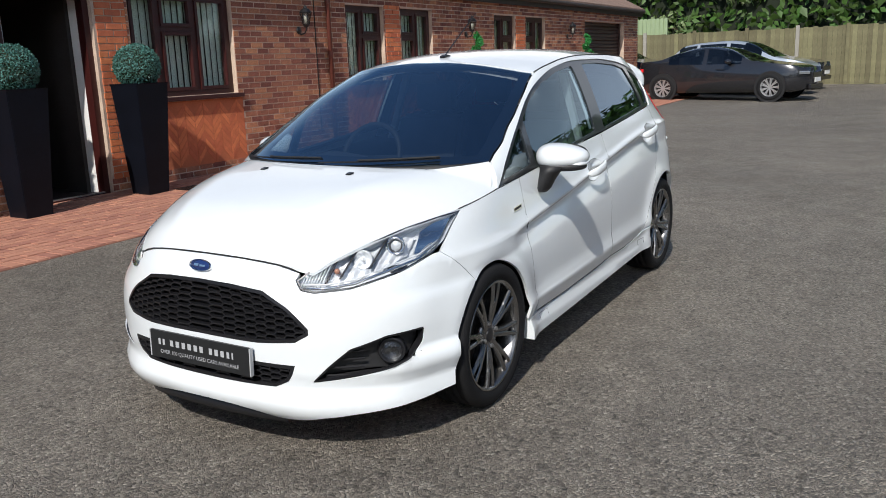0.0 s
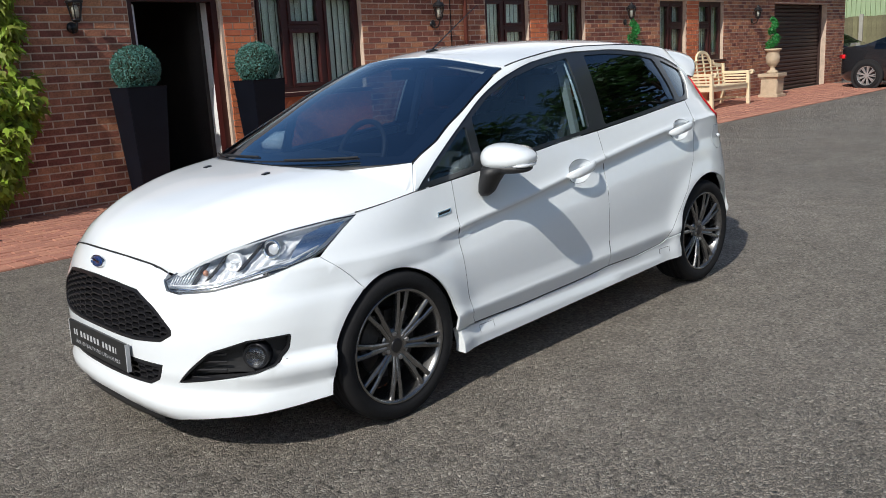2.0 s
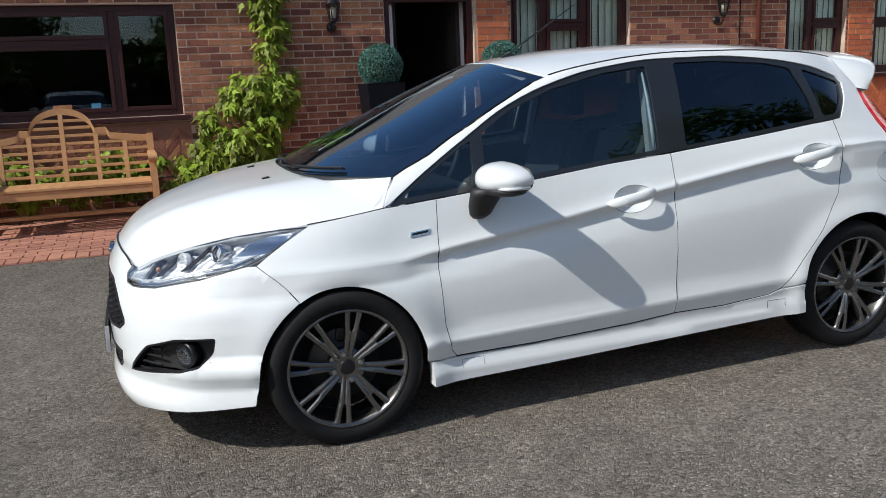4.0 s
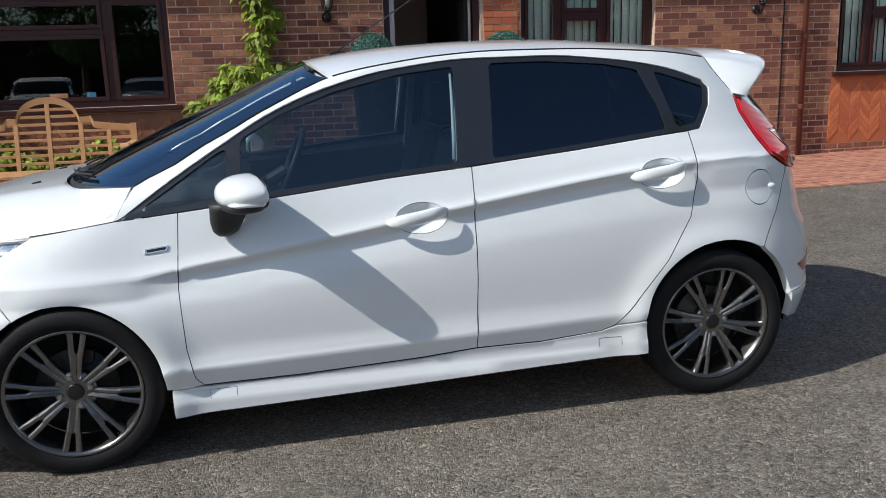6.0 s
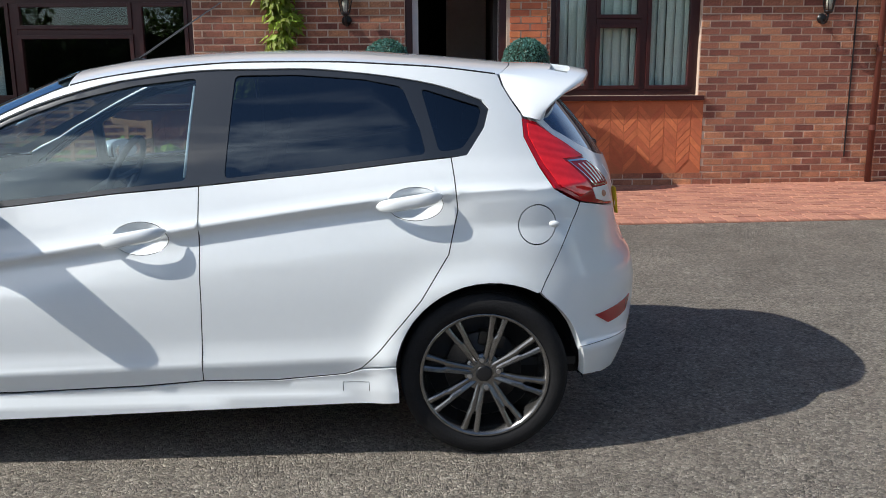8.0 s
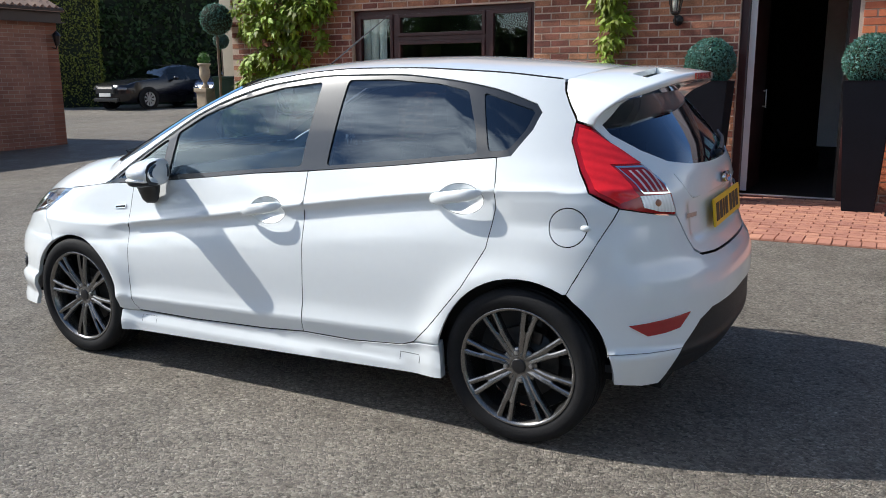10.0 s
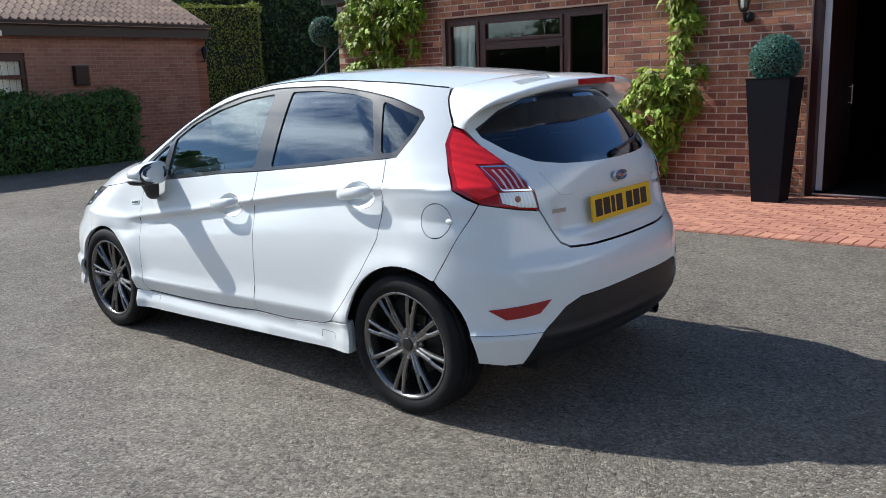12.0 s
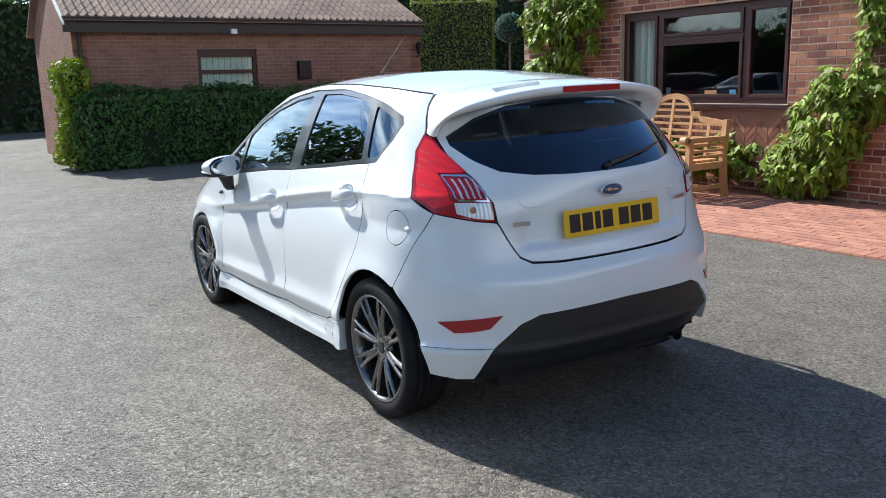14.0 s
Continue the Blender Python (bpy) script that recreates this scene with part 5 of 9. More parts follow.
def front_end():
    half = [fy(0, 0.761), fy(0.18, 0.757), fy(0.32, 0.741), fy(0.410, 0.715), fy(0.403, 0.693), fy(0.428, 0.658), fy(0.474, 0.648), fy(0.580, 0.656), fx(-1.745, 0.692), fx(-1.580, 0.732), *[fx(*p) for p in FRONT_SEAM], *[fx(*p) for p in NOSE_ARCH], fx(-1.595, 0.226), fx(-1.70, 0.218), fy(0.66, 0.206), fy(0.50, 0.190), fy(0.42, 0.176), fy(0.34, 0.168), fy(0.25, 0.186), fy(0.14, 0.200), fy(0, 0.203)]
    bumper = panel("front_bumper", across(half), on_front, PAINT, CAR, [GRILLE, LOWER_GRILLE, FOG, mirror_loop(FOG)], side=0, step=0.03, gap=0.0008, shape=kit, lip=0.02)
    for nm, loop, depth in (("grille", GRILLE, 0.028), ("lower_grille", LOWER_GRILLE, 0.028)):
        back = panel(nm, loop, on_front, SATIN_BLACK, CAR, side=0, step=0.05, gap=-0.004, out=-depth - 0.02, lip=0)
        rim = panel("surround", loop, on_front, TRIM_BLACK, back, [shrink(loop, 0.014)], side=0, step=0.03, gap=0.001, out=0.002, lip=0.03)
        honeycomb(loop, back)
    for s in (-1, 1):
        loop = mirror_loop(FOG) if s < 0 else FOG
        pod = panel("fog_lamp_surround", loop, on_front, SATIN_BLACK, CAR, side=0, step=0.03, gap=0.001, out=-0.045, lip=0)
        panel("rim", loop, on_front, TRIM_BLACK, pod, [shrink(loop, 0.008)], side=0, step=0.03, gap=0.001, out=-0.002, lip=0.03)
        # lamp in the pod
        y, z = s * 0.690, 0.415
        x = front_x(y, z)
        bm = bmesh.new()
        lathe(bm, [(0.0, 0.006), (0.030, 0.002), (0.042, -0.010), (0.048, -0.012), (0.052, -0.004), (0.052, 0.03)], 28, axis="Y")
        ob = part("fog_lamp", bm, TRIM_BLACK, pod, "", True)
        ob.matrix_basis = Matrix.Translation((x + 0.046, y, z)) @ Vector((-0.82, s * 0.57, 0)).to_track_quat("-Y", "Z").to_matrix().to_4x4()
        bm = bmesh.new()
        lathe(bm, [(0.0, -0.014), (0.022, -0.012), (0.036, -0.006), (0.040, 0.004)], 24, axis="Y")
        bulb = part("fog_bulb", bm, LENS, pod, "", True)
        bulb.matrix_basis = ob.matrix_basis @ pose(0, -0.014, 0)
        for k in range(4):
            z0 = 0.342 + 0.030 * k
            ya, yb = 0.49 + 0.026 * k + 0.02, 0.63
            pts = [Vector((front_x(yy, z0) + 0.024, s * yy, z0)) for yy in [ya + (yb - ya) * j / 6 for j in range(7)]]
            bm = bmesh.new()
            tube(bm, pts, 0.0045, 6)
            part("rib", bm, TRIM_BLACK, pod)
        bm = bmesh.new()
        loop = [fx(-1.588, 0.402), fx(-1.65, 0.400), fx(-1.71, 0.398), fx(-1.745, 0.398)]
        tube(bm, [Vector(on_front(s * a, z)) + Vector((-0.004, s * 0.006, 0)) for a, z in loop], 0.0015, 6)
        part("kit_line", bm, GAP, CAR)
    # near-black sheet added under the bumper, out of view, to stop sun leaking through
    tray = [[(front_x(y, 0.22) + 0.035, y, 0.212), (-1.85, y, 0.208), (-1.60, y, 0.206)] for y in [-0.60 + 0.05 * k for k in range(25)]]
    grid_skin("undertray_light_stop", tray, GAP, CAR)
    # black splitter under the chin
    rows = []
    for k in range(25):
        y = -0.36 + 0.72 * k / 24
        x = front_x(y, 0.2)
        rows.append([(x + 0.05, y, 0.206), (x + 0.014, y, 0.176), (x + 0.018, y, 0.146), (x + 0.12, y, 0.136)])
    grid_skin("splitter", rows, TRIM_BLACK, CAR, 0.0, "black chin spoiler")
    return bumper


def honeycomb(loop, parent):
    """Rows of long six-sided cells."""
    w, c, h = 0.054, 0.011, 0.0118
    pitch = 2 * (w - c)
    lo, hi = np.min(loop, axis=0), np.max(loop, axis=0)
    bm = bmesh.new()
    r, z = 0, lo[1]
    while z < hi[1] + h:
        a = -9 * pitch + (pitch / 2 if r % 2 else 0)
        while a < 0.7:
            ring = [(a - w / 2, z), (a - w / 2 + c, z - h), (a + w / 2 - c, z - h), (a + w / 2, z)]
            for p, q in zip(ring, ring[1:]):
                if not inside_loop(np.array([p, q]), loop).all():
                    continue
                e = [Vector(on_front(*k)) for k in (p, q)]
                up, back, f = Vector((0, 0, 0.0030)), Vector((0.030, 0, 0)), Vector((0.004, 0, 0))
                A = [bm.verts.new(k) for k in (e[0] + f - up, e[1] + f - up, e[1] + f + up, e[0] + f + up)]
                B = [bm.verts.new(k) for k in (e[0] + back - up, e[1] + back - up, e[1] + back + up, e[0] + back + up)]
                bm.faces.new(A)
                for k in range(4):
                    bm.faces.new((A[k], A[(k + 1) % 4], B[(k + 1) % 4], B[k]))
            a += pitch
        z += h
        r += 1
    bmesh.ops.recalc_face_normals(bm, faces=bm.faces)
    tagged(part("mesh", bm, TRIM_BLACK, parent, "black honeycomb mesh"), kind="stuff")


def headlamp(s):
    """Clear lens over a dark bowl: ribbed inner end, amber bulb, main reflector, projector in a ring, chrome sheet
    running back as mirrored sky.
    """
    def flip(p):
        return mirror_loop(p) if s < 0 else p
    loop = flip(HEADLAMP)
    back = panel("headlamp", loop, on_front, LAMP_DARK, CAR, side=0, step=0.02, gap=0.001, shape=lambda a, z: -0.060, lip=0, label="clear headlamp with chrome reflectors")
    panel("bezel", loop, on_front, TRIM_BLACK, back, [shrink(loop, 0.0065)], side=0, step=0.02, gap=0.001, out=-0.003, lip=0.003)
    panel("bowl_wall", loop, on_front, LAMP_DARK, back, [shrink(loop, 0.004)], side=0, step=0.02, gap=0.001, out=-0.005, lip=0.055)
    lens = panel("lens", loop, on_front, LENS, back, side=0, step=0.03, gap=0.001, lip=0.0)
    lens.visible_shadow = False
    def at(y, z, depth):
        p = Vector((front_x(y, z), s * y, z))
        return p - Vector((-0.85, s * 0.45, 0.2)).normalized() * depth
    face = Vector((-0.85, s * 0.45, 0.2)).normalized().to_track_quat("-Y", "Z").to_matrix().to_4x4()
    def round_bit(nm, y, z, depth, profile, material, label=""):
        bm = bmesh.new()
        lathe(bm, profile, 28, axis="Y", caps=False)
        o = part(nm, bm, material, back, label, True)
        o.matrix_basis = Matrix.Translation(at(y, z, depth)) @ face
    # chrome sheet along the wing, standing in for sky mirrored by the lens
    panel("sky_gleam", shrink(flip([fy(0.672, 0.822), fx(-1.47, 0.843), fx(-1.375, 0.850), fx(-1.44, 0.812), fx(-1.52, 0.770), fx(-1.60, 0.744), fy(0.700, 0.745)]), 0.004),
          on_front, CHROME, back, side=0, step=0.014, gap=0, out=-0.020, lip=0.01, shape=lambda a, z: 0.004 * math.sin(z * 90), label="chrome sheet standing in for sky mirrored in the lens")
    # reflector floor behind the lamps, faceted
    panel("chrome_bowl", shrink(flip([fy(0.47, 0.672), fy(0.50, 0.748), fy(0.56, 0.786), fy(0.64, 0.822), fy(0.672, 0.815), fy(0.69, 0.755), fy(0.60, 0.690), fy(0.52, 0.668)]), 0.003),
          on_front, SILVER, back, side=0, step=0.010, gap=0, out=-0.046, lip=0, shape=lambda a, z: 0.0035 * math.sin(a * 120 + z * 60) + 0.0025 * math.sin(z * 210))
    round_bit("projector_ring", 0.640, 0.778, 0.030, [(0.026, 0.0), (0.030, -0.006), (0.035, -0.004), (0.037, 0.004), (0.037, 0.045)], CHROME, "chrome projector ring")
    round_bit("projector_shroud", 0.640, 0.778, 0.034, [(0.026, -0.004), (0.021, 0.006), (0.019, 0.03)], TRIM_BLACK)
    round_bit("projector_lens", 0.640, 0.778, 0.030, [(0.0, -0.010), (0.009, -0.008), (0.016, -0.002), (0.020, 0.008)], LENS)
    round_bit("projector_heart", 0.640, 0.778, 0.040, [(0.0, 0.0), (0.012, 0.001), (0.020, 0.004)], SILVER)
    round_bit("main_reflector", 0.578, 0.746, 0.034, [(0.0, 0.030), (0.012, 0.026), (0.024, 0.012), (0.032, -0.004), (0.035, -0.002), (0.036, 0.02)], SILVER)
    round_bit("main_bulb", 0.578, 0.746, 0.040, [(0.0, -0.020), (0.005, -0.018), (0.006, 0.0), (0.007, 0.02)], SILVER)
    bm = bmesh.new()
    bmesh.ops.create_uvsphere(bm, u_segments=14, v_segments=8, radius=0.011)
    o = part("indicator_bulb", bm, AMBER, back, "amber bulb", True)
    o.matrix_basis = Matrix.Translation(at(0.520, 0.716, 0.032))
    # dark webs between the three chambers
    for ya, za, yb, zb in ((0.536, 0.690, 0.548, 0.770), (0.497, 0.672, 0.505, 0.742), (0.608, 0.716, 0.606, 0.796)):
        bm = bmesh.new()
        p, q = at(ya, za, 0.022), at(yb, zb, 0.022)
        deep = Vector((0.030, -s * 0.012, 0))
        wide = Vector((0.0, s * 0.0035, 0))
        v = [bm.verts.new(c) for c in (p - wide, q - wide, q + wide, p + wide, p - wide + deep, q - wide + deep, q + wide + deep, p + wide + deep)]
        for k in ((0, 1, 2, 3), (0, 4, 5, 1), (1, 5, 6, 2), (2, 6, 7, 3), (3, 7, 4, 0)):
            bm.faces.new([v[i] for i in k])
        bmesh.ops.recalc_face_normals(bm, faces=bm.faces)
        part("web", bm, DISC, back)
    # upright ribs in the inner end
    for k in range(8):
        y = 0.424 + 0.0095 * k
        lo, hi = 0.668 + 0.0002 * k, 0.700 + 0.0052 * k
        bm = bmesh.new()
        tube(bm, [at(y, lo, 0.016), at(y + 0.003, (lo + hi) / 2, 0.018), at(y + 0.006, hi, 0.016)], 0.0026, 6)
        part("rib", bm, SILVER, back, "", True)
    # bright strips along the lower edge
    for d, r, m in ((0.000, 0.0058, CHROME), (0.013, 0.0032, SILVER)):
        pts = [Vector(on_front(s * abs(a), z + d)) + Vector((0.012, 0, 0)) for a, z in (fy(0.43, 0.661), fy(0.50, 0.660), fy(0.58, 0.671), fy(0.66, 0.703), fx(-1.66, 0.724), fx(-1.56, 0.756))]
        bm = bmesh.new()
        tube(bm, pts, r, 8)
        part("light_strip", bm, m, back, "bright lower strip", True)


def seams():
    """Dark shut lines: along the bonnet's front edge and in the roof's two gutters."""
    half = [(0.0, 0.763), (0.09, 0.762), (0.18, 0.758), (0.26, 0.751), (0.33, 0.741), (0.37, 0.731), (0.405, 0.718)]
    pts = [(-y, z) for y, z in half[:0:-1]] + half
    bm = bmesh.new()
    tube(bm, [Vector((front_x(y, z) - 0.0005, y, z + 0.001)) for y, z in pts], 0.0032, 6)
    part("shut_line", bm, GAP, CAR)
    for s in (-1, 1):
        bm = bmesh.new()
        xs = [-0.24 + 1.55 * k / 24 for k in range(25)]
        tube(bm, [(x, s * (half_width(x, edge_z(x)) - 0.004), edge_z(x) + 0.0005) for x in xs], 0.0034, 6)
        part("roof_gutter", bm, GAP, CAR)
        lines = [SEAM_F, SEAM_M, SEAM_R, REAR_SEAM, [(x, curve(HOOD_EDGE, x) + 0.0005) for x in (-1.34, -1.26, -1.19, -1.12, -1.055)] + [(-0.985, 0.9045)],
                 [(-0.80, 0.2855), (-0.44, 0.2855), (0.01, 0.300), (0.228, 0.3165), (0.49, 0.314), (0.74, 0.333)]]
        for line in lines:
            pts = []
            for (xa, za), (xb, zb) in zip(line, line[1:]):
                pts += [(xa + (xb - xa) * k / 4, za + (zb - za) * k / 4) for k in range(4)]
            pts.append(line[-1])
            bm = bmesh.new()
            tube(bm, [(x, s * (half_width(x, z) - 0.0022), z) for x, z in pts], 0.0024, 6)
            part("shut_line", bm, GAP, CAR)
        loop = [fy(0.345, 0.705), fy(0.345, 0.752), fy(0.405, 0.738), fy(0.398, 0.705)]
        panel("lamp_filler", mirror_loop(loop) if s < 0 else loop, on_front, PAINT, CAR, side=0, gap=0, out=-0.012, lip=0)


seams()
front_end()
for s in (-1, 1):
    headlamp(s)


def bonnet():
    rows = []
    n, m = 36, 40
    for i in range(n + 1):
        t = i / n
        xe = HOOD_EDGE[0][0] + (HOOD_EDGE[-1][0] - HOOD_EDGE[0][0]) * t
        ze = curve(HOOD_EDGE, xe)
        ye = half_width(xe, ze) - 0.003
        xc = -2.026 + (-1.305 + 2.026) * t
        zc = curve(HOOD, xc)
        row = []
        for j in range(m + 1):
            u = -1 + 2 * j / m
            k = abs(u)
            z = zc + (ze - zc) * k ** (2.8 + 2.8 * t)
            ridge = 0.007 * math.exp(-((k - (0.50 + 0.12 * t)) / 0.10) ** 2) * min(1, t * 6) * (1 - 0.4 * t)
            row.append((xc + (xe - xc) * k ** (2.2 + 0.6 * t), u * ye, z + ridge))
        rows.append(row)
    # its rear corners run up to the foot of the screen
    last, corner = [], half_width(-0.983, edge_z(-0.983)) - 0.004
    for j, p in enumerate(rows[-1]):
        u = -1 + 2 * j / m
        k = abs(u)
        w = max(0.0, min(1.0, (k - 0.45) / 0.42))
        w = w * w * (3 - 2 * w)
        zb = 1.004 + 0.004 * u * u
        gap = 1 - k**6
        foot = (front_x(u * corner, zb) - 0.022 * gap + 0.002, u * (corner + 0.003), zb - 0.012 * gap)
        last.append(tuple(a + (b - a) * w for a, b in zip(p, foot)))
    for f in (0.5, 1.0):
        rows.append([tuple(a + (b - a) * f for a, b in zip(p, q)) for p, q in zip(rows[n], last)])
    b = grid_skin("bonnet", rows, PAINT, CAR, 0.012, "white bonnet with two washer jets")
    for y in (-0.236, 0.236):
        p = Vector((-1.413, y, curve(HOOD, -1.413) - 0.002))
        bm = bmesh.new()
        box(bm, (-0.016, -0.012, -0.006), (0.016, 0.012, 0.006), 0.004)
        j = part("washer_jet", bm, TRIM_BLACK, b)
        j.matrix_basis = Matrix.Translation(p) @ pose(0, 0, 0, 0, -10, 0)
    return b, rows[-1]


BONNET, HOOD_BACK = bonnet()


def glasshouse():
    # windscreen
    rows = []
    n, m = 26, 30
    for i in range(n + 1):
        v = i / n
        xe = -0.983 + (-0.255 + 0.983) * v
        ze = edge_z(xe)
        ye = half_width(xe, ze) - 0.004
        zc = 1.004 + (1.424 - 1.004) * v
        row = []
        for j in range(m + 1):
            u = -1 + 2 * j / m
            y, z = u * ye, zc + (ze - zc) * u * u
            row.append((front_x(y, z), y, z))
        rows.append(row)
    w = grid_skin("windscreen", rows, SCREEN, CAR, 0, "tinted windscreen mirroring sky, with blue put into its sheen")
    # black band round its foot and top
    for nm, sel, d in (("screen_band", rows[:3], 0.003), ("screen_top_band", rows[-2:], 0.003)):
        grid_skin(nm, [[(p[0] + 0.004, p[1] * 0.998, p[2] - 0.003) for p in r] for r in sel], TRIM_BLACK, CAR)
    for s in (-1, 1):
        strip = [[(r[k][0] + 0.004, r[k][1], r[k][2] - 0.003) for k in ((0, 1) if s < 0 else (-1, -2))] for r in rows]
        grid_skin("screen_side_band", strip, TRIM_BLACK, CAR)
    # scuttle between bonnet and glass
    base = rows[0]
    rows2 = []
    for k in range(m + 1):
        h = HOOD_BACK[round(k * 40 / m)]
        b = base[k]
        rows2.append([(h[0] - 0.01, h[1], h[2] - 0.018), (h[0] + 0.01, h[1], h[2] - 0.020), (b[0] - 0.012, b[1], b[2] - 0.012), (b[0] + 0.01, b[1], b[2] + 0.002)])
    grid_skin("scuttle", rows2, SATIN_BLACK, CAR, 0, "black scuttle panel")
    # wipers
    for y0, y1, lift in ((0.02, -0.52, 0.022), (0.52, 0.02, 0.012)):
        bm = bmesh.new()
        pts = []
        for k in range(9):
            t = k / 8
            y = y0 + (y1 - y0) * t
            z = 1.006 + lift * t
            pts.append(Vector((front_x(y, z) - 0.012, y, z + 0.006)))
        tube(bm, pts, 0.004, 6)
        wiper = part("wiper", bm, TRIM_BLACK, CAR)
        bm = bmesh.new()
        tube(bm, [p + Vector((-0.008, 0, 0.008)) for p in pts[3:]], 0.0040, 6)
        part("blade", bm, SATIN_BLACK, wiper)
    # roof
    rows = []
    n, m = 40, 30
    for i in range(n + 1):
        t = i / n
        row = []
        for j in range(m + 1):
            u = -1 + 2 * j / m
            k = abs(u)
            xa = -0.322 + 0.075 * k**2
            xb = 1.40 - 0.075 * k**3
            x = xa + (xb - xa) * t
            ye, ze = half_width(x, edge_z(x)) - 0.004, edge_z(x)
            zc = curve(ROOF, x)
            row.append((x, u * ye, zc + (ze - zc) * k**2.3))
        rows.append(row)
    roof = grid_skin("roof_panel", rows, PAINT, CAR, 0.012)
    bm = bmesh.new()
    slab(bm, [(0.0, 0.0), (0.10, 0.0), (0.085, 0.012), (0.03, 0.022), (0.0, 0.012)], 0.034, "Y", -0.017)
    bmesh.ops.bevel(bm, geom=list(bm.edges), offset=0.003, segments=2, affect="EDGES")
    a = part("aerial", bm, TRIM_BLACK, CAR, "black roof aerial", False)
    a.matrix_basis = pose(-0.20, 0, curve(ROOF, -0.20) - 0.003)
    bm = bmesh.new()
    tube(bm, [(0.03, 0, 0.015), (0.22, 0, 0.135), (0.40, 0, 0.245)], [0.004, 0.0035, 0.002], 8)
    part("rod", bm, TRIM_BLACK, a)
    # headliner under the roof
    grid_skin("headliner", [[(p[0], p[1] * 0.94, p[2] - 0.05) for p in r[::3]] for r in rows[::4]], HEADLINER, CAR)


glasshouse()


# ---- rear end ----
REAR_GLASS = across([ry(0, 1.044), ry(0.18, 1.047), ry(0.345, 1.056), ry(0.465, 1.076), ry(0.535, 1.120), ry(0.578, 1.180), ry(0.574, 1.212), ry(0.455, 1.280), ry(0.31, 1.322), ry(0, 1.346)])
TAIL_LAMP = [rx(1.400, 1.222), rx(1.402, 1.16), rx(1.456, 1.056), rx(1.503, 0.984), rx(1.605, 0.927), ry(0.600, 0.897), ry(0.530, 0.887), ry(0.531, 0.962), ry(0.566, 1.050), ry(0.604, 1.140), rx(1.450, 1.208)]


def tail_lamp(s):
    loop = mirror_loop(TAIL_LAMP) if s < 0 else TAIL_LAMP
    def flip(p):
        return mirror_loop(p) if s < 0 else p
    lamp = panel("tail_lamp", loop, on_rear, RED_DEEP, CAR, side=0, step=0.02, gap=0.0015, out=0.003, lip=0.03, label="red tail lamp with a clear lower lens")
    red = flip([rx(1.415, 1.205), rx(1.418, 1.16), rx(1.470, 1.060), rx(1.515, 0.995), rx(1.600, 0.945), ry(0.655, 0.965), ry(0.655, 1.075), ry(0.575, 1.075), ry(0.596, 1.130), rx(1.452, 1.194)])
    panel("red_lens", red, on_rear, RED_LENS, lamp, side=0, step=0.009, gap=0, out=0.0, lip=0.004,
          shape=lambda a, z: 0.0065 + 0.0007 * math.sin(z * 190 + a * 40))
    u = flip([ry(0.650, 1.068), ry(0.578, 1.066), ry(0.545, 1.000), ry(0.538, 0.965), ry(0.640, 0.972)])
    panel("chrome_frame", u, on_rear, CHROME, lamp, [shrink(u, 0.007)], side=0, step=0.014, gap=0, out=0.007, lip=0.006)
    panel("purple_lens", shrink(u, 0.007), on_rear, RED_DEEP, lamp, side=0, step=0.02, gap=0, out=0.0055, lip=0)
    for k in range(4):
        y = 0.567 + 0.019 * k
        bar = flip([ry(y, 1.052), ry(y + 0.007, 1.052), ry(y + 0.003, 0.980), ry(y - 0.004, 0.980)])
        panel("bar", bar, on_rear, PINK_LENS, lamp, side=0, step=0.02, gap=0, out=0.0075, lip=0)
    clear = flip([ry(0.652, 0.967), ry(0.540, 0.962), ry(0.535, 0.897), ry(0.600, 0.906), ry(0.652, 0.926)])
    panel("clear_lens", clear, on_rear, SILVER, lamp, side=0, step=0.012, gap=0, out=0.0, lip=0.003, shape=lambda a, z: 0.0065 + 0.0012 * math.sin(a * 260))
    p = Vector(on_rear(s * ry(0.60, 0.938)[0], 0.938))
    bm = bmesh.new()
    bmesh.ops.create_uvsphere(bm, u_segments=14, v_segments=8, radius=0.014)
    b = part("bulb", bm, AMBER, lamp, "amber bulb", True)
    b.matrix_basis = Matrix.Translation(p + Vector((0.002, s * 0.002, 0)))


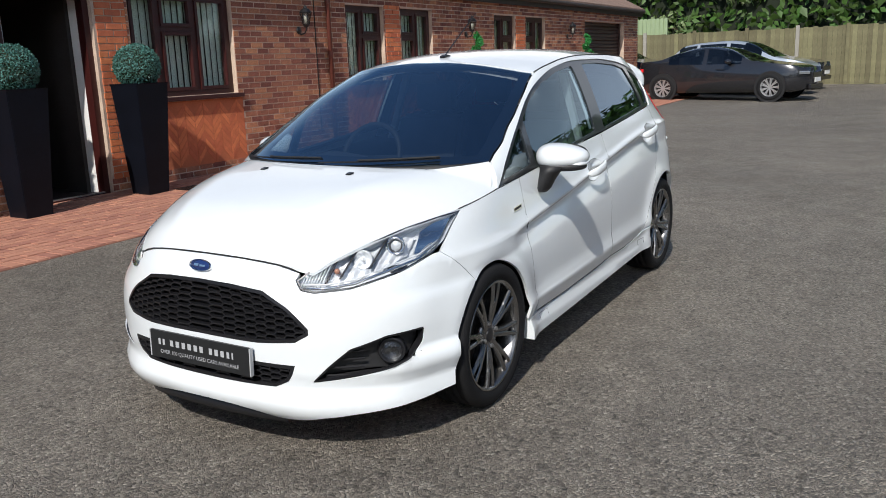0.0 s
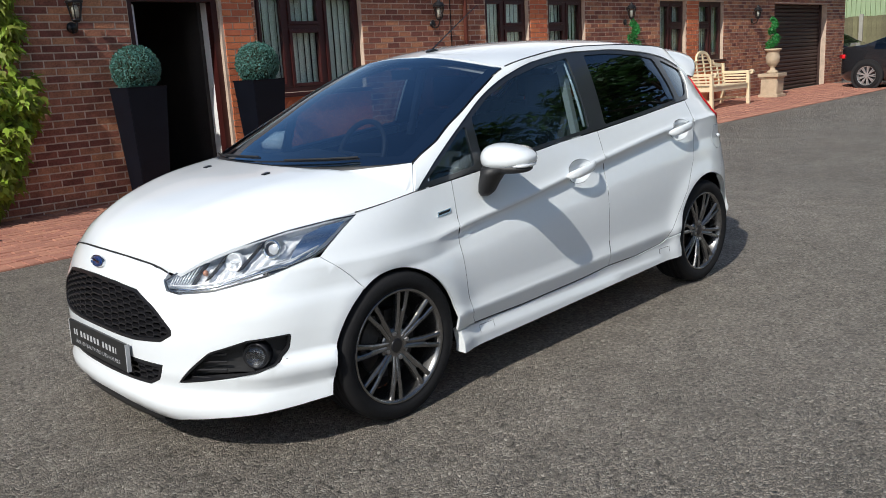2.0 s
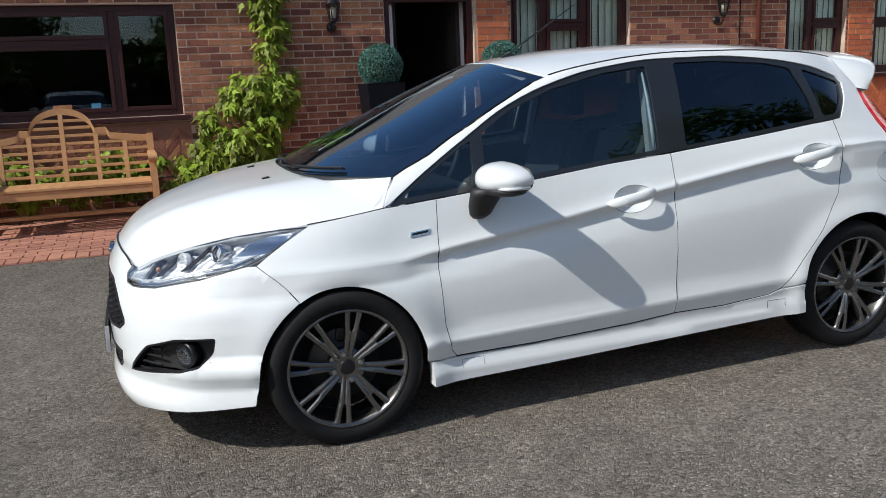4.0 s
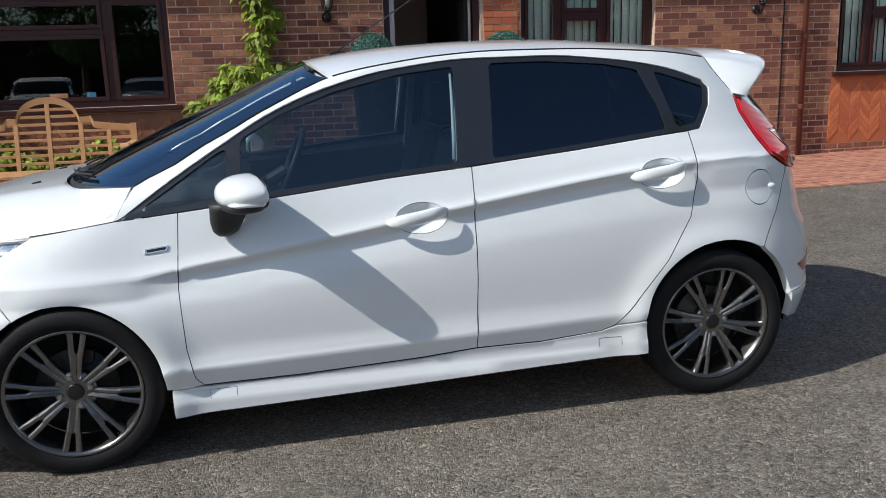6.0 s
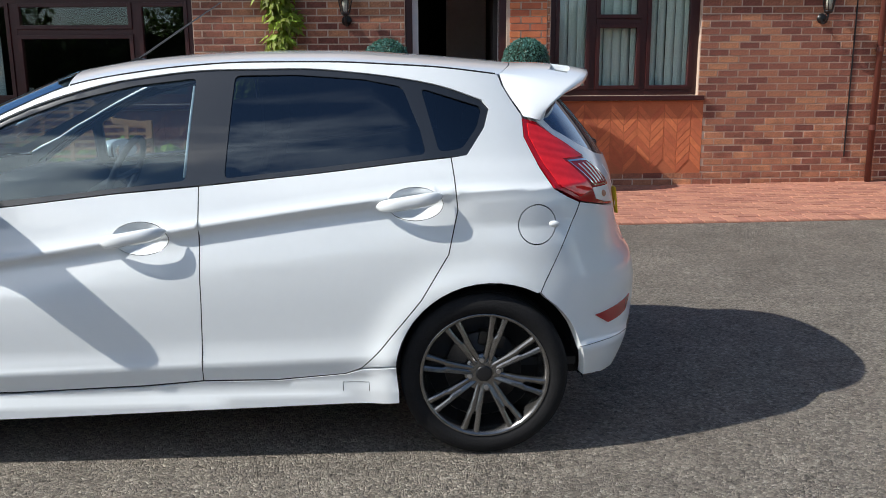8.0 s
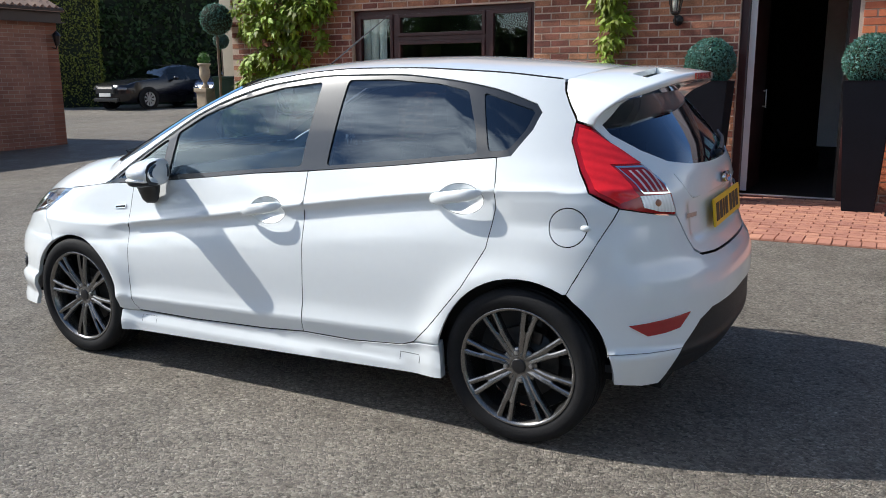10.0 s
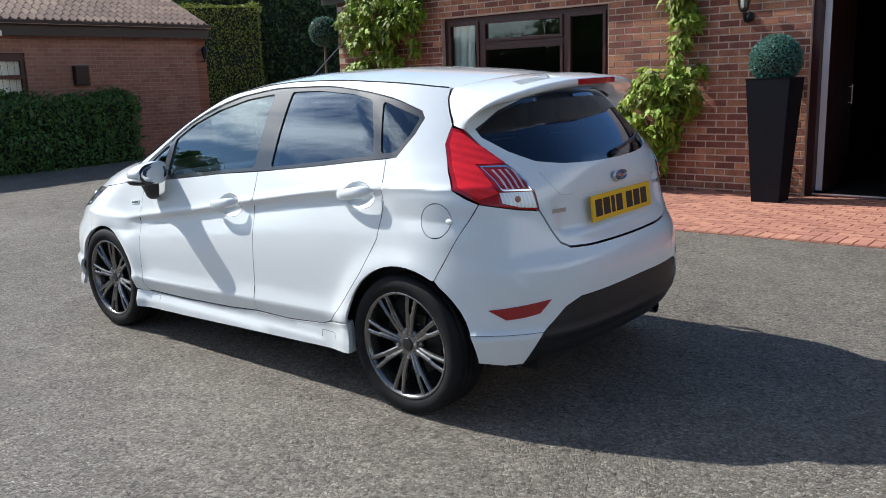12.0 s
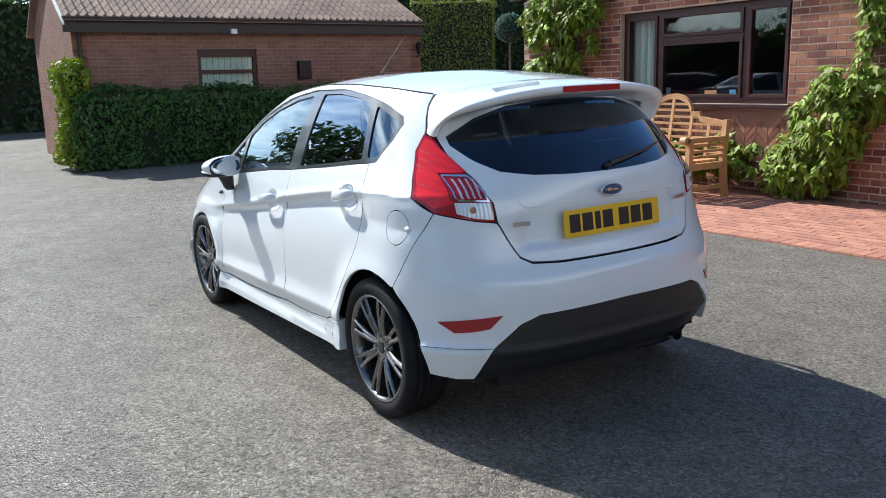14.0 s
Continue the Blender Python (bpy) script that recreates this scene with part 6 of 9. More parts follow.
def rear_end():
    half = [ry(0, 0.708), ry(0.30, 0.711), ry(0.418, 0.720), ry(0.462, 0.744), ry(0.487, 0.792), ry(0.527, 0.884), ry(0.600, 0.895), *[rx(*p) for p in REAR_SEAM], *[rx(*p) for p in ARCH_BACK], ry(0.700, 0.272), ry(0.650, 0.274), ry(0.598, 0.405), ry(0.50, 0.492), ry(0.42, 0.522), ry(0, 0.530)]
    def skirt(a, z):
        s = max(0.0, min(1.0, (abs(a) - 0.45) / 0.2))
        return 0.007 * s * max(0.0, min(1.0, (0.413 - z) / 0.010))
    panel("rear_bumper", across(half), on_rear, PAINT, CAR, side=0, step=0.03, gap=0.0015, shape=skirt, lip=0.03)
    for s in (-1, 1):
        bm = bmesh.new()
        loop = [rx(1.588, 0.408), rx(1.64, 0.408), ry(0.72, 0.407), ry(0.66, 0.406), ry(0.60, 0.405)]
        tube(bm, [Vector(on_rear(s * a, z)) + Vector((0.004, s * 0.004, 0)) for a, z in loop], 0.0010, 6)
        part("skirt_line", bm, GAP, CAR)
    dif = [ry(0, 0.528), ry(0.42, 0.520), ry(0.50, 0.490), ry(0.598, 0.403), ry(0.650, 0.272), ry(0.60, 0.235), ry(0.40, 0.225), ry(0, 0.225)]
    panel("diffuser", across(dif), on_rear, SATIN_BLACK, CAR, side=0, step=0.03, gap=0.0015, lip=0.08,
          shape=lambda a, z: -0.012 - 0.05 * max(0.0, (0.36 - z) / 0.14) ** 2 + 0.012 * math.exp(-((z - 0.375) / 0.02) ** 2))
    for s in (-1, 1):
        loop = [rx(1.656, 0.510), ry(0.66, 0.524), ry(0.562, 0.535), ry(0.608, 0.484), ry(0.66, 0.474), ry(0.715, 0.468)]
        panel("rear_reflector", mirror_loop(loop) if s < 0 else loop, on_rear, RED_DEEP, CAR, side=0, step=0.02, gap=0, out=0.004, lip=0.006, label="red reflector")
    outer = [ry(0, 0.714), ry(0.30, 0.717), ry(0.415, 0.726), ry(0.458, 0.749), ry(0.483, 0.795), ry(0.523, 0.886), ry(0.527, 0.962), ry(0.562, 1.051), ry(0.600, 1.141), rx(1.452, 1.212), rx(1.43, 1.236),
             ry(0.50, 1.300), ry(0.33, 1.350), ry(0, 1.365)]
    def press(a, z):
        """The hollow round the number plate."""
        k = max(0.0, min(1.0, (0.42 - abs(a) * 0.93) / 0.08)) if abs(a) < 0.6 else 0.0
        k = k * k * (3 - 2 * k)
        return -0.018 * k * max(0.0, min(1.0, (0.932 - z) / 0.012)) * max(0.0, min(1.0, (z - 0.765) / 0.03))
    gate = panel("tailgate", across(outer), on_rear, PAINT, CAR, [REAR_GLASS], side=0, step=0.026, gap=0.0015, shape=press, lip=0.03)
    g = panel("rear_screen", REAR_GLASS, on_rear, REAR_TINT, CAR, side=0, step=0.05, gap=-0.002, out=-0.004, lip=0, label="dark tinted rear screen")
    for s in (-1, 1):
        tail_lamp(s)
    # wiper
    bm = bmesh.new()
    pts = [Vector((rear_x(y, z) + 0.016, y, z)) for y, z in ((0.02, 1.070), (0.12, 1.085), (0.26, 1.105), (0.38, 1.125))]
    tube(bm, pts, [0.013, 0.010, 0.007, 0.005], 8)
    wp = part("rear_wiper", bm, TRIM_BLACK, CAR)
    bm = bmesh.new()
    lathe(bm, [(0.0, -0.016), (0.011, -0.013), (0.015, 0.0), (0.016, 0.02)], 18, axis="Y")
    k = part("pivot", bm, TRIM_BLACK, wp, "", True)
    k.matrix_basis = Matrix.Translation((rear_x(0.02, 1.06) + 0.006, 0.015, 1.062)) @ Vector((1, 0, 0.3)).to_track_quat("-Y", "Z").to_matrix().to_4x4()
    # number plate, lettering as plain bars
    px = rear_x(0, 0.85) + 0.004
    pl = part("rear_plate", boxes(((-0.005, -0.26, -0.0555), (0.004, 0.26, 0.0555)), bevel=0.003), PLATE_YELLOW, CAR, "yellow number plate")
    pl.matrix_basis = pose(px, 0.0, 0.852, 0, -6, 0)
    x = -0.235
    for w in (0.055, 0.055, 0.03, 0.055, 0.0, 0.055, 0.055, 0.055):
        if w:
            part("letter_bar", boxes(((0.0042, x, -0.036), (0.0050, x + w, 0.036))), INK, pl)
        x += w + 0.012 if w else 0.022
    oval("rear_emblem", 1.832, 0.0, 0.968, 0.058, 0.0235, 1)
    for y0, y1, zz in ((-0.470, -0.400, 0.873), (0.41, 0.50, 0.886)):
        pts = [Vector((rear_x(y, zz) + 0.004, y, zz)) for y in (y0, (y0 + y1) / 2, y1)]
        bm = bmesh.new()
        for p, q in zip(pts, pts[1:]):
            n = Vector((0, 0, 0.0085))
            bm.faces.new([bm.verts.new(c) for c in (p - n, q - n, q + n, p + n)])
        part("lettering", bm, NUT_STEEL, CAR, "small chrome lettering")
    # pressed edge over the number plate
    edge = [(-0.475, 1.030), (-0.455, 0.992), (-0.415, 0.940), (-0.395, 0.933), (-0.2, 0.937), (0.0, 0.938), (0.2, 0.937), (0.395, 0.933), (0.415, 0.940), (0.455, 0.992), (0.475, 1.030)]
    bm = bmesh.new()
    tube(bm, [(rear_x(y, z) - 0.0012, y, z) for y, z in edge], 0.0034, 8)
    part("pressed_edge", bm, PAINT, gate, "", True)
    # exhaust
    bm = bmesh.new()
    tube(bm, [(1.60, 0.46, 0.235), (1.775, 0.46, 0.240)], 0.030, 18, False)
    part("exhaust", bm, CHROME, CAR, "chrome tailpipe", True)
    spoiler()


def oval(nm, x, y, z, w, h, facing):
    bm = bmesh.new()
    lathe(bm, [(0.0, -0.006), (0.80, -0.005), (0.86, -0.003)], 32, axis="Y")
    face = part(nm, bm, BADGE_BLUE, CAR, "blue oval badge with a chrome rim", True)
    bm = bmesh.new()
    lathe(bm, [(0.86, -0.002), (0.90, -0.008), (1.0, -0.005), (1.0, 0.006)], 32, axis="Y", caps=False)
    rim = part("rim", bm, CHROME, face, "", True)
    n = Vector((facing, 0, 0.35 if facing < 0 else 0.12)).normalized()
    face.matrix_basis = Matrix.Translation((x, y, z)) @ n.to_track_quat("-Y", "Z").to_matrix().to_4x4() @ Matrix.Diagonal((w, 1, h, 1))
    part("script", boxes(((-0.5, -0.0085, -0.18), (-0.1, -0.0065, 0.22)), ((0.0, -0.0085, -0.22), (0.5, -0.0065, 0.1))), CHROME, face)


def cheek_x(z):
    return curve([(1.225, 1.403), (1.233, 1.401), (1.290, 1.364), (1.340, 1.336), (1.385, 1.324)], z) + 0.002


def spoiler_side(x, z):
    """The cheek of the spoiler carries the body side on rearwards."""
    xs = cheek_x(z)
    return (x, -(half_width(xs, z) - 0.05 * (x - xs)), z)


def spoiler():
    """One skin over roof end and cheeks, turned under along its rear edge."""
    tip_y = 0.60
    foot = Vector((1.468, -spoiler_side(1.468, 1.216)[1], 1.214))
    half, m = [], 32
    for j in range(m + 1):
        if j <= 22:
            k = j / 22
            x0 = 1.404 - 0.077 * k**3
            ye, ze = half_width(x0, edge_z(x0)) - 0.004, edge_z(x0)
            zc = curve(ROOF, x0)
            root = Vector((x0, k * ye, zc + (ze - zc) * k**2.3))
        else:
            z = 1.383 - 0.152 * (j - 22) / 10
            root = Vector((cheek_x(z), half_width(cheek_x(z), z) - 0.001, z))
        y = 1 - (1 - j / m) ** 1.8
        tip = Vector((1.468 + 0.254 * max(0.0, 1 - y**2.6) ** 0.6, y * foot.y, 1.214 + 0.178 * max(0.0, 1 - y**2.6) ** (1 / 2.6)))
        turn = max(0.0, (y - 0.7) / 0.3)
        half.append((root, tip, Vector((-0.14 + 0.09 * turn, -0.03 * turn, -0.02 * (1 - turn))), Vector((-0.3 * turn, -turn, -(1 - turn) - 0.05)).normalized()))
    def row(item, s):
        root, tip, inner, under = item
        out = []
        for q in (0, 0.03, 0.25, 0.54, 0.78, 0.93, 1.0):
            p = root.lerp(tip, q)
            p -= under * 0.010 * math.sin(math.pi * q)
            out.append(p)
        edge = out[-1]
        out += [edge + under * 0.008 + Vector((0.003, 0, 0)), edge + under * 0.022, edge + under * 0.030 + inner * 0.25, edge + under * 0.034 + inner]
        return [(p.x, s * p.y, p.z) for p in out]
    rows = [row(i, -1) for i in half[:0:-1]] + [row(i, 1) for i in half]
    def slot(i, k):
        return k == 3 and 6 <= min(abs(i - m), abs(i + 1 - m)) and max(abs(i - m), abs(i + 1 - m)) <= 15
    sp = grid_skin("spoiler", rows, PAINT, CAR, 0, "white roof spoiler with two slots", slot)
    for s in (-1, 1):
        edge = [rows[m + s * j][3] for j in range(6, 16)] + [rows[m + s * j][4] for j in range(15, 5, -1)]
        bm = bmesh.new()
        top = [bm.verts.new(p) for p in edge]
        low = [bm.verts.new((p[0] - 0.004, p[1], p[2] - 0.022)) for p in edge]
        for a in range(len(edge)):
            b = (a + 1) % len(edge)
            bm.faces.new((top[a], top[b], low[b], low[a]))
        part("slot_wall", bm, PAINT, sp)
    bm = bmesh.new()
    pts = []
    for j in range(13):
        y = -0.155 + 0.31 * j / 12
        k = abs(y) / tip_y
        pts.append(Vector((1.727 - 0.147 * k**2.2, y, 1.378)))
    top, bot = [bm.verts.new(p + Vector((0.002, 0, 0.011))) for p in pts], [bm.verts.new(p + Vector((0.002, 0, -0.013))) for p in pts]
    for a in range(12):
        bm.faces.new((top[a], bot[a], bot[a + 1], top[a + 1]))
    part("brake_light", bm, RED_DEEP, sp, "red high brake light")


rear_end()
oval("front_emblem", -2.062, 0.0, 0.722, 0.058, 0.0235, -1)


def front_plate():
    pl = part("front_plate", boxes(((-0.006, -0.26, -0.0555), (0.006, 0.26, 0.0555)), bevel=0.003), PLATE_BLACK, CAR, "black dealer plate with silver lettering")
    pl.matrix_basis = pose(-2.112, 0.0, 0.392, 0, 2, 0)
    for y in (-0.262, 0.262):
        part("edge_strip", boxes(((-0.0062, y - 0.003, -0.054), (0.010, y + 0.003, 0.054)), bevel=0.001), PALE_INK, pl)
    x = 0.215
    for w in (0.016, 0.016, 0, 0.024, 0.026, 0.024, 0.026, 0.024, 0.024, 0, 0.022, 0.024, 0.024, 0.018, 0.010):
        if w:
            part("letter_bar", boxes(((-0.0070, x - w * 0.72, 0.000), (-0.0063, x, 0.024))), PALE_INK, pl)
            x -= w + 0.007
        else:
            x -= 0.018
    cu = bpy.data.curves.new("plate_line", "FONT")
    cu.body, cu.size, cu.align_x = "OVER 100 QUALITY USED CARS AVAILABLE", 0.0215, "CENTER"
    tmp = bpy.data.objects.new("plate_line", cu)
    me = bpy.data.meshes.new_from_object(tmp)
    bpy.data.objects.remove(tmp)
    me.materials.append(PALE_INK)
    ln = new("plate_line", me)
    ln.parent = pl
    ln.matrix_basis = pose(-0.0068, 0, -0.034, 90, 0, -90)


front_plate()


def mirror(s):
    """Door mirror: white shell swept back outwards, black foot, indicator and glass."""
    out, back = Vector((0.36, s * 0.933, 0)), Vector((0.933, -s * 0.36, 0))
    def blob(c, r, n=2.4, cut=None, taper=0.0):
        bm = bmesh.new()
        bmesh.ops.create_uvsphere(bm, u_segments=28, v_segments=18, radius=1.0)
        for v in bm.verts:
            q = Vector([math.copysign(abs(a) ** (2 / n), a) for a in v.co])
            if cut is not None and q.x > cut:
                q.x = cut + (q.x - cut) * 0.15
            k = 1 - taper * q.y * s
            v.co = Vector(c) + back * (q.x * r[0]) + out * (q.y * s * r[1]) + Vector((0, 0, q.z * r[2] * k))
        bmesh.ops.recalc_face_normals(bm, faces=bm.faces)
        return bm
    c = Vector((-0.612, s * 0.872, 0.988))
    shell = part("door_mirror", blob(c + back * 0.042, (0.122, 0.126, 0.060), 2.25, 0.12, 0.24), PAINT, CAR, "white door mirror with a black foot", True)
    bm = bmesh.new()
    rings = []
    for x, y, z, rx0, ry0 in ((-0.645, 0.842, 0.952, 0.074, 0.062), (-0.655, 0.828, 0.922, 0.066, 0.046), (-0.665, 0.815, 0.885, 0.058, 0.036), (-0.672, 0.806, 0.848, 0.044, 0.030), (-0.676, 0.800, 0.832, 0.024, 0.020)):
        rings.append([bm.verts.new((x + rx0 * math.cos(2 * math.pi * k / 18), s * (y + ry0 * math.sin(2 * math.pi * k / 18)), z)) for k in range(18)])
    for p, q in zip(rings, rings[1:]):
        for k in range(18):
            bm.faces.new((p[k], p[(k + 1) % 18], q[(k + 1) % 18], q[k]))
    bm.faces.new(rings[0])
    bm.faces.new(rings[-1])
    bmesh.ops.recalc_face_normals(bm, faces=bm.faces)
    part("foot", bm, SATIN_BLACK, shell, "black mirror foot", True)
    part("lower_shell", blob(c + Vector((0.004, 0, -0.040)), (0.072, 0.112, 0.024), 2.4, 0.7), SATIN_BLACK, shell, "", True)
    part("glass_rim", blob(c + back * 0.060, (0.008, 0.120, 0.056), 2.6), TRIM_BLACK, shell, "", True)
    part("mirror_glass", blob(c + back * 0.065, (0.006, 0.104, 0.044), 2.6), CHROME, shell, "mirror glass", True)
    part("indicator", blob(c + back * 0.036 + out * 0.064 + Vector((0, 0, -0.027)), (0.100, 0.057, 0.013), 2.3, 0.05), SILVER, shell, "clear indicator strip", True)


for s in (-1, 1):
    mirror(s)


# ---- wheels ----
def wheel():
    """Outer face towards -y."""
    bm = bmesh.new()
    lathe(bm, [(0.222, -0.080), (0.232, -0.094), (0.252, -0.102), (0.276, -0.101), (0.291, -0.090), (0.2965, -0.072), (0.2972, -0.058), (0.2905, -0.056), (0.2905, -0.049), (0.2978, -0.047), (0.298, -0.024), (0.2905, -0.022), (0.2905, -0.013), (0.298, -0.011), (0.298, 0.011), (0.2905, 0.013), (0.2905, 0.022), (0.298, 0.024), (0.2965, 0.072), (0.291, 0.090), (0.270, 0.101), (0.225, 0.088)], 64, axis="Y", caps=False)
    tyre_mesh = mesh_of(bm, "tyre", RUBBER, True)
    bm = bmesh.new()
    lathe(bm, [(0.222, -0.082), (0.231, -0.092), (0.226, -0.096), (0.217, -0.090), (0.212, -0.070), (0.206, -0.050), (0.200, 0.02), (0.206, 0.088), (0.222, 0.088)], 64, axis="Y", caps=False)
    barrel = mesh_of(bm, "wheel", ALLOY, True)
    # one ridged spoke, pointing up, split by a slot towards the rim
    bm = bmesh.new()
    def bar(path, s):
        """One half of the spoke: a shallow valley where the halves meet, a chamfer outwards."""
        rings = []
        for lo, hi, pz, y in path:
            w = hi - lo
            prof = ((lo, 0.003), (lo + 0.25 * w, -0.001), (lo + 0.62 * w, -0.003), (hi - 0.12 * w, 0.001), (hi, 0.008), (hi - 0.15 * w, 0.034), (lo + 0.1 * w, 0.034))
            rings.append([bm.verts.new((s * x, y + d, pz)) for x, d in prof])
        for a, b in zip(rings, rings[1:]):
            for k in range(7):
                bm.faces.new((a[k], a[(k + 1) % 7], b[(k + 1) % 7], b[k]))
        bm.faces.new(rings[0])
        bm.faces.new(rings[-1])
    for s in (-1, 1):
        bar([(0.0, 0.018, 0.036, -0.062), (0.0, 0.0195, 0.065, -0.069), (0.0, 0.0215, 0.10, -0.077), (0.0, 0.0245, 0.138, -0.0825), (0.006, 0.0265, 0.150, -0.084), (0.0095, 0.030, 0.182, -0.086), (0.012, 0.035, 0.217, -0.087)], s)
    bmesh.ops.recalc_face_normals(bm, faces=bm.faces)
    spoke = mesh_of(bm, "spoke", ALLOY)
    bm = bmesh.new()
    lathe(bm, [(0.0, -0.0705), (0.023, -0.0705), (0.027, -0.0695), (0.030, -0.062)], 28, axis="Y")
    cap = mesh_of(bm, "hub_cap", TRIM_BLACK, True)
    bm = bmesh.new()
    lathe(bm, [(0.030, -0.066), (0.066, -0.064), (0.074, -0.056), (0.074, -0.03), (0.030, -0.03)], 32, axis="Y", caps=False)
    hub = mesh_of(bm, "hub", ALLOY, True)
    bm = bmesh.new()
    lathe(bm, [(0.0, -0.076), (0.0085, -0.075), (0.0100, -0.058)], 6, axis="Y")
    nut = mesh_of(bm, "nut", NUT_STEEL)
    bm = bmesh.new()
    lathe(bm, [(0.0, -0.020), (0.070, -0.022), (0.075, -0.012), (0.136, -0.012), (0.139, -0.006), (0.139, 0.006), (0.0, 0.008)], 40, axis="Y")
    disc = mesh_of(bm, "brake_disc", DISC, True)
    # near-black disc added as the barrel's inner shade, hiding the paving behind
    bm = bmesh.new()
    lathe(bm, [(0.0, 0.052), (0.203, 0.052), (0.203, 0.058)], 32, axis="Y")
    blank = mesh_of(bm, "dust_shield", GAP)
    bm = bmesh.new()
    box(bm, (-0.045, -0.030, 0.090), (0.05, 0.03, 0.140), 0.012)
    calliper = mesh_of(bm, "calliper", DISC)
    return barrel, [("tyre", tyre_mesh), ("hub", hub), ("hub_cap", cap), ("brake_disc", disc), ("calliper", calliper), ("dust_shield", blank)], spoke, nut


BARREL, WHEEL_BITS, SPOKE, NUT = wheel()
for ax, z0 in ((-1.2445, 0.307), (1.2445, 0.309)):
    for s in (-1, 1):
        w = new("wheel", BARREL)
        w.parent = CAR
        tagged(w, "gunmetal alloy wheel with eight forked spokes")
        w.matrix_basis = pose(ax, s * 0.735, z0, 0, 0, 0 if s < 0 else 180) @ pose(0, 0, 0, 0, 9 if ax < 0 else 14, 0) @ Matrix.Diagonal((1.037, 1, 1.037, 1))
        for nm, me in WHEEL_BITS:
            o = new(nm, me)
            o.parent = w
        for k in range(8):
            o = new("spoke", SPOKE)
            o.parent = w
            o.matrix_basis = pose(0, 0, 0, 0, 45 * k, 0)
        for k in range(4):
            o = new("nut", NUT)
            o.parent = w
            o.matrix_basis = pose(0, 0, 0, 0, 90 * k - 22.5, 0) @ pose(0, 0, 0.052)


# ---- underside, wheel wells and cabin ----
def underside():
    bm = boxes(((-1.72, -0.66, 0.20), (-1.64, 0.66, 0.70)), ((-0.86, -0.76, 0.20), (0.84, 0.76, 0.30)), ((-1.70, -0.52, 0.20), (1.72, 0.52, 0.28)), ((1.62, -0.64, 0.24), (1.70, 0.64, 0.80)),
               ((-1.70, -0.50, 0.28), (-0.98, 0.50, 0.82)), ((-0.98, -0.74, 0.28), (-0.90, 0.74, 0.86)))
    part("underbody", bm, GAP, CAR)
    for ax, r in ((-1.262, 0.372), (1.245, 0.378)):
        for s in (-1, 1):
            bm = bmesh.new()
            rows = []
            for k in range(19):
                a = radians(-5 + 190 * k / 18)
                rows.append([bm.verts.new((ax + r * math.cos(a), s * y, 0.29 + r * math.sin(a))) for y in (0.50, 0.60, 0.68, 0.735)])
            for p, q in zip(rows, rows[1:]):
                for k in range(3):
                    bm.faces.new((p[k], p[k + 1], q[k + 1], q[k]))
            bm.faces.new([r2[0] for r2 in rows])
            part("wheel_well", bm, GAP, CAR)


underside()


def seat(x, y, wide=0.50, rear=False):
    bm = bmesh.new()
    box(bm, (x - 0.26, y - wide / 2, 0.42), (x + 0.24, y + wide / 2, 0.58), 0.05)
    base = part("rear_seat" if rear else "seat", bm, SEAT, CAR, "dark grey cloth seat")
    bm = bmesh.new()
    slab(bm, [(x + 0.18, 0.50), (x + 0.30, 0.50), (x + 0.47, 1.08), (x + 0.36, 1.11)], wide * 0.94, "Y", y - wide * 0.47)
    bmesh.ops.bevel(bm, geom=list(bm.edges), offset=0.035, segments=3, affect="EDGES")
    part("backrest", bm, SEAT, base)
    for yy in ([y] if not rear else [y - 0.36, y + 0.36]):
        bm = bmesh.new()
        box(bm, (x + 0.40, yy - 0.13, 1.12), (x + 0.49, yy + 0.13, 1.30), 0.035)
        part("headrest", bm, SEAT, base)
    return base


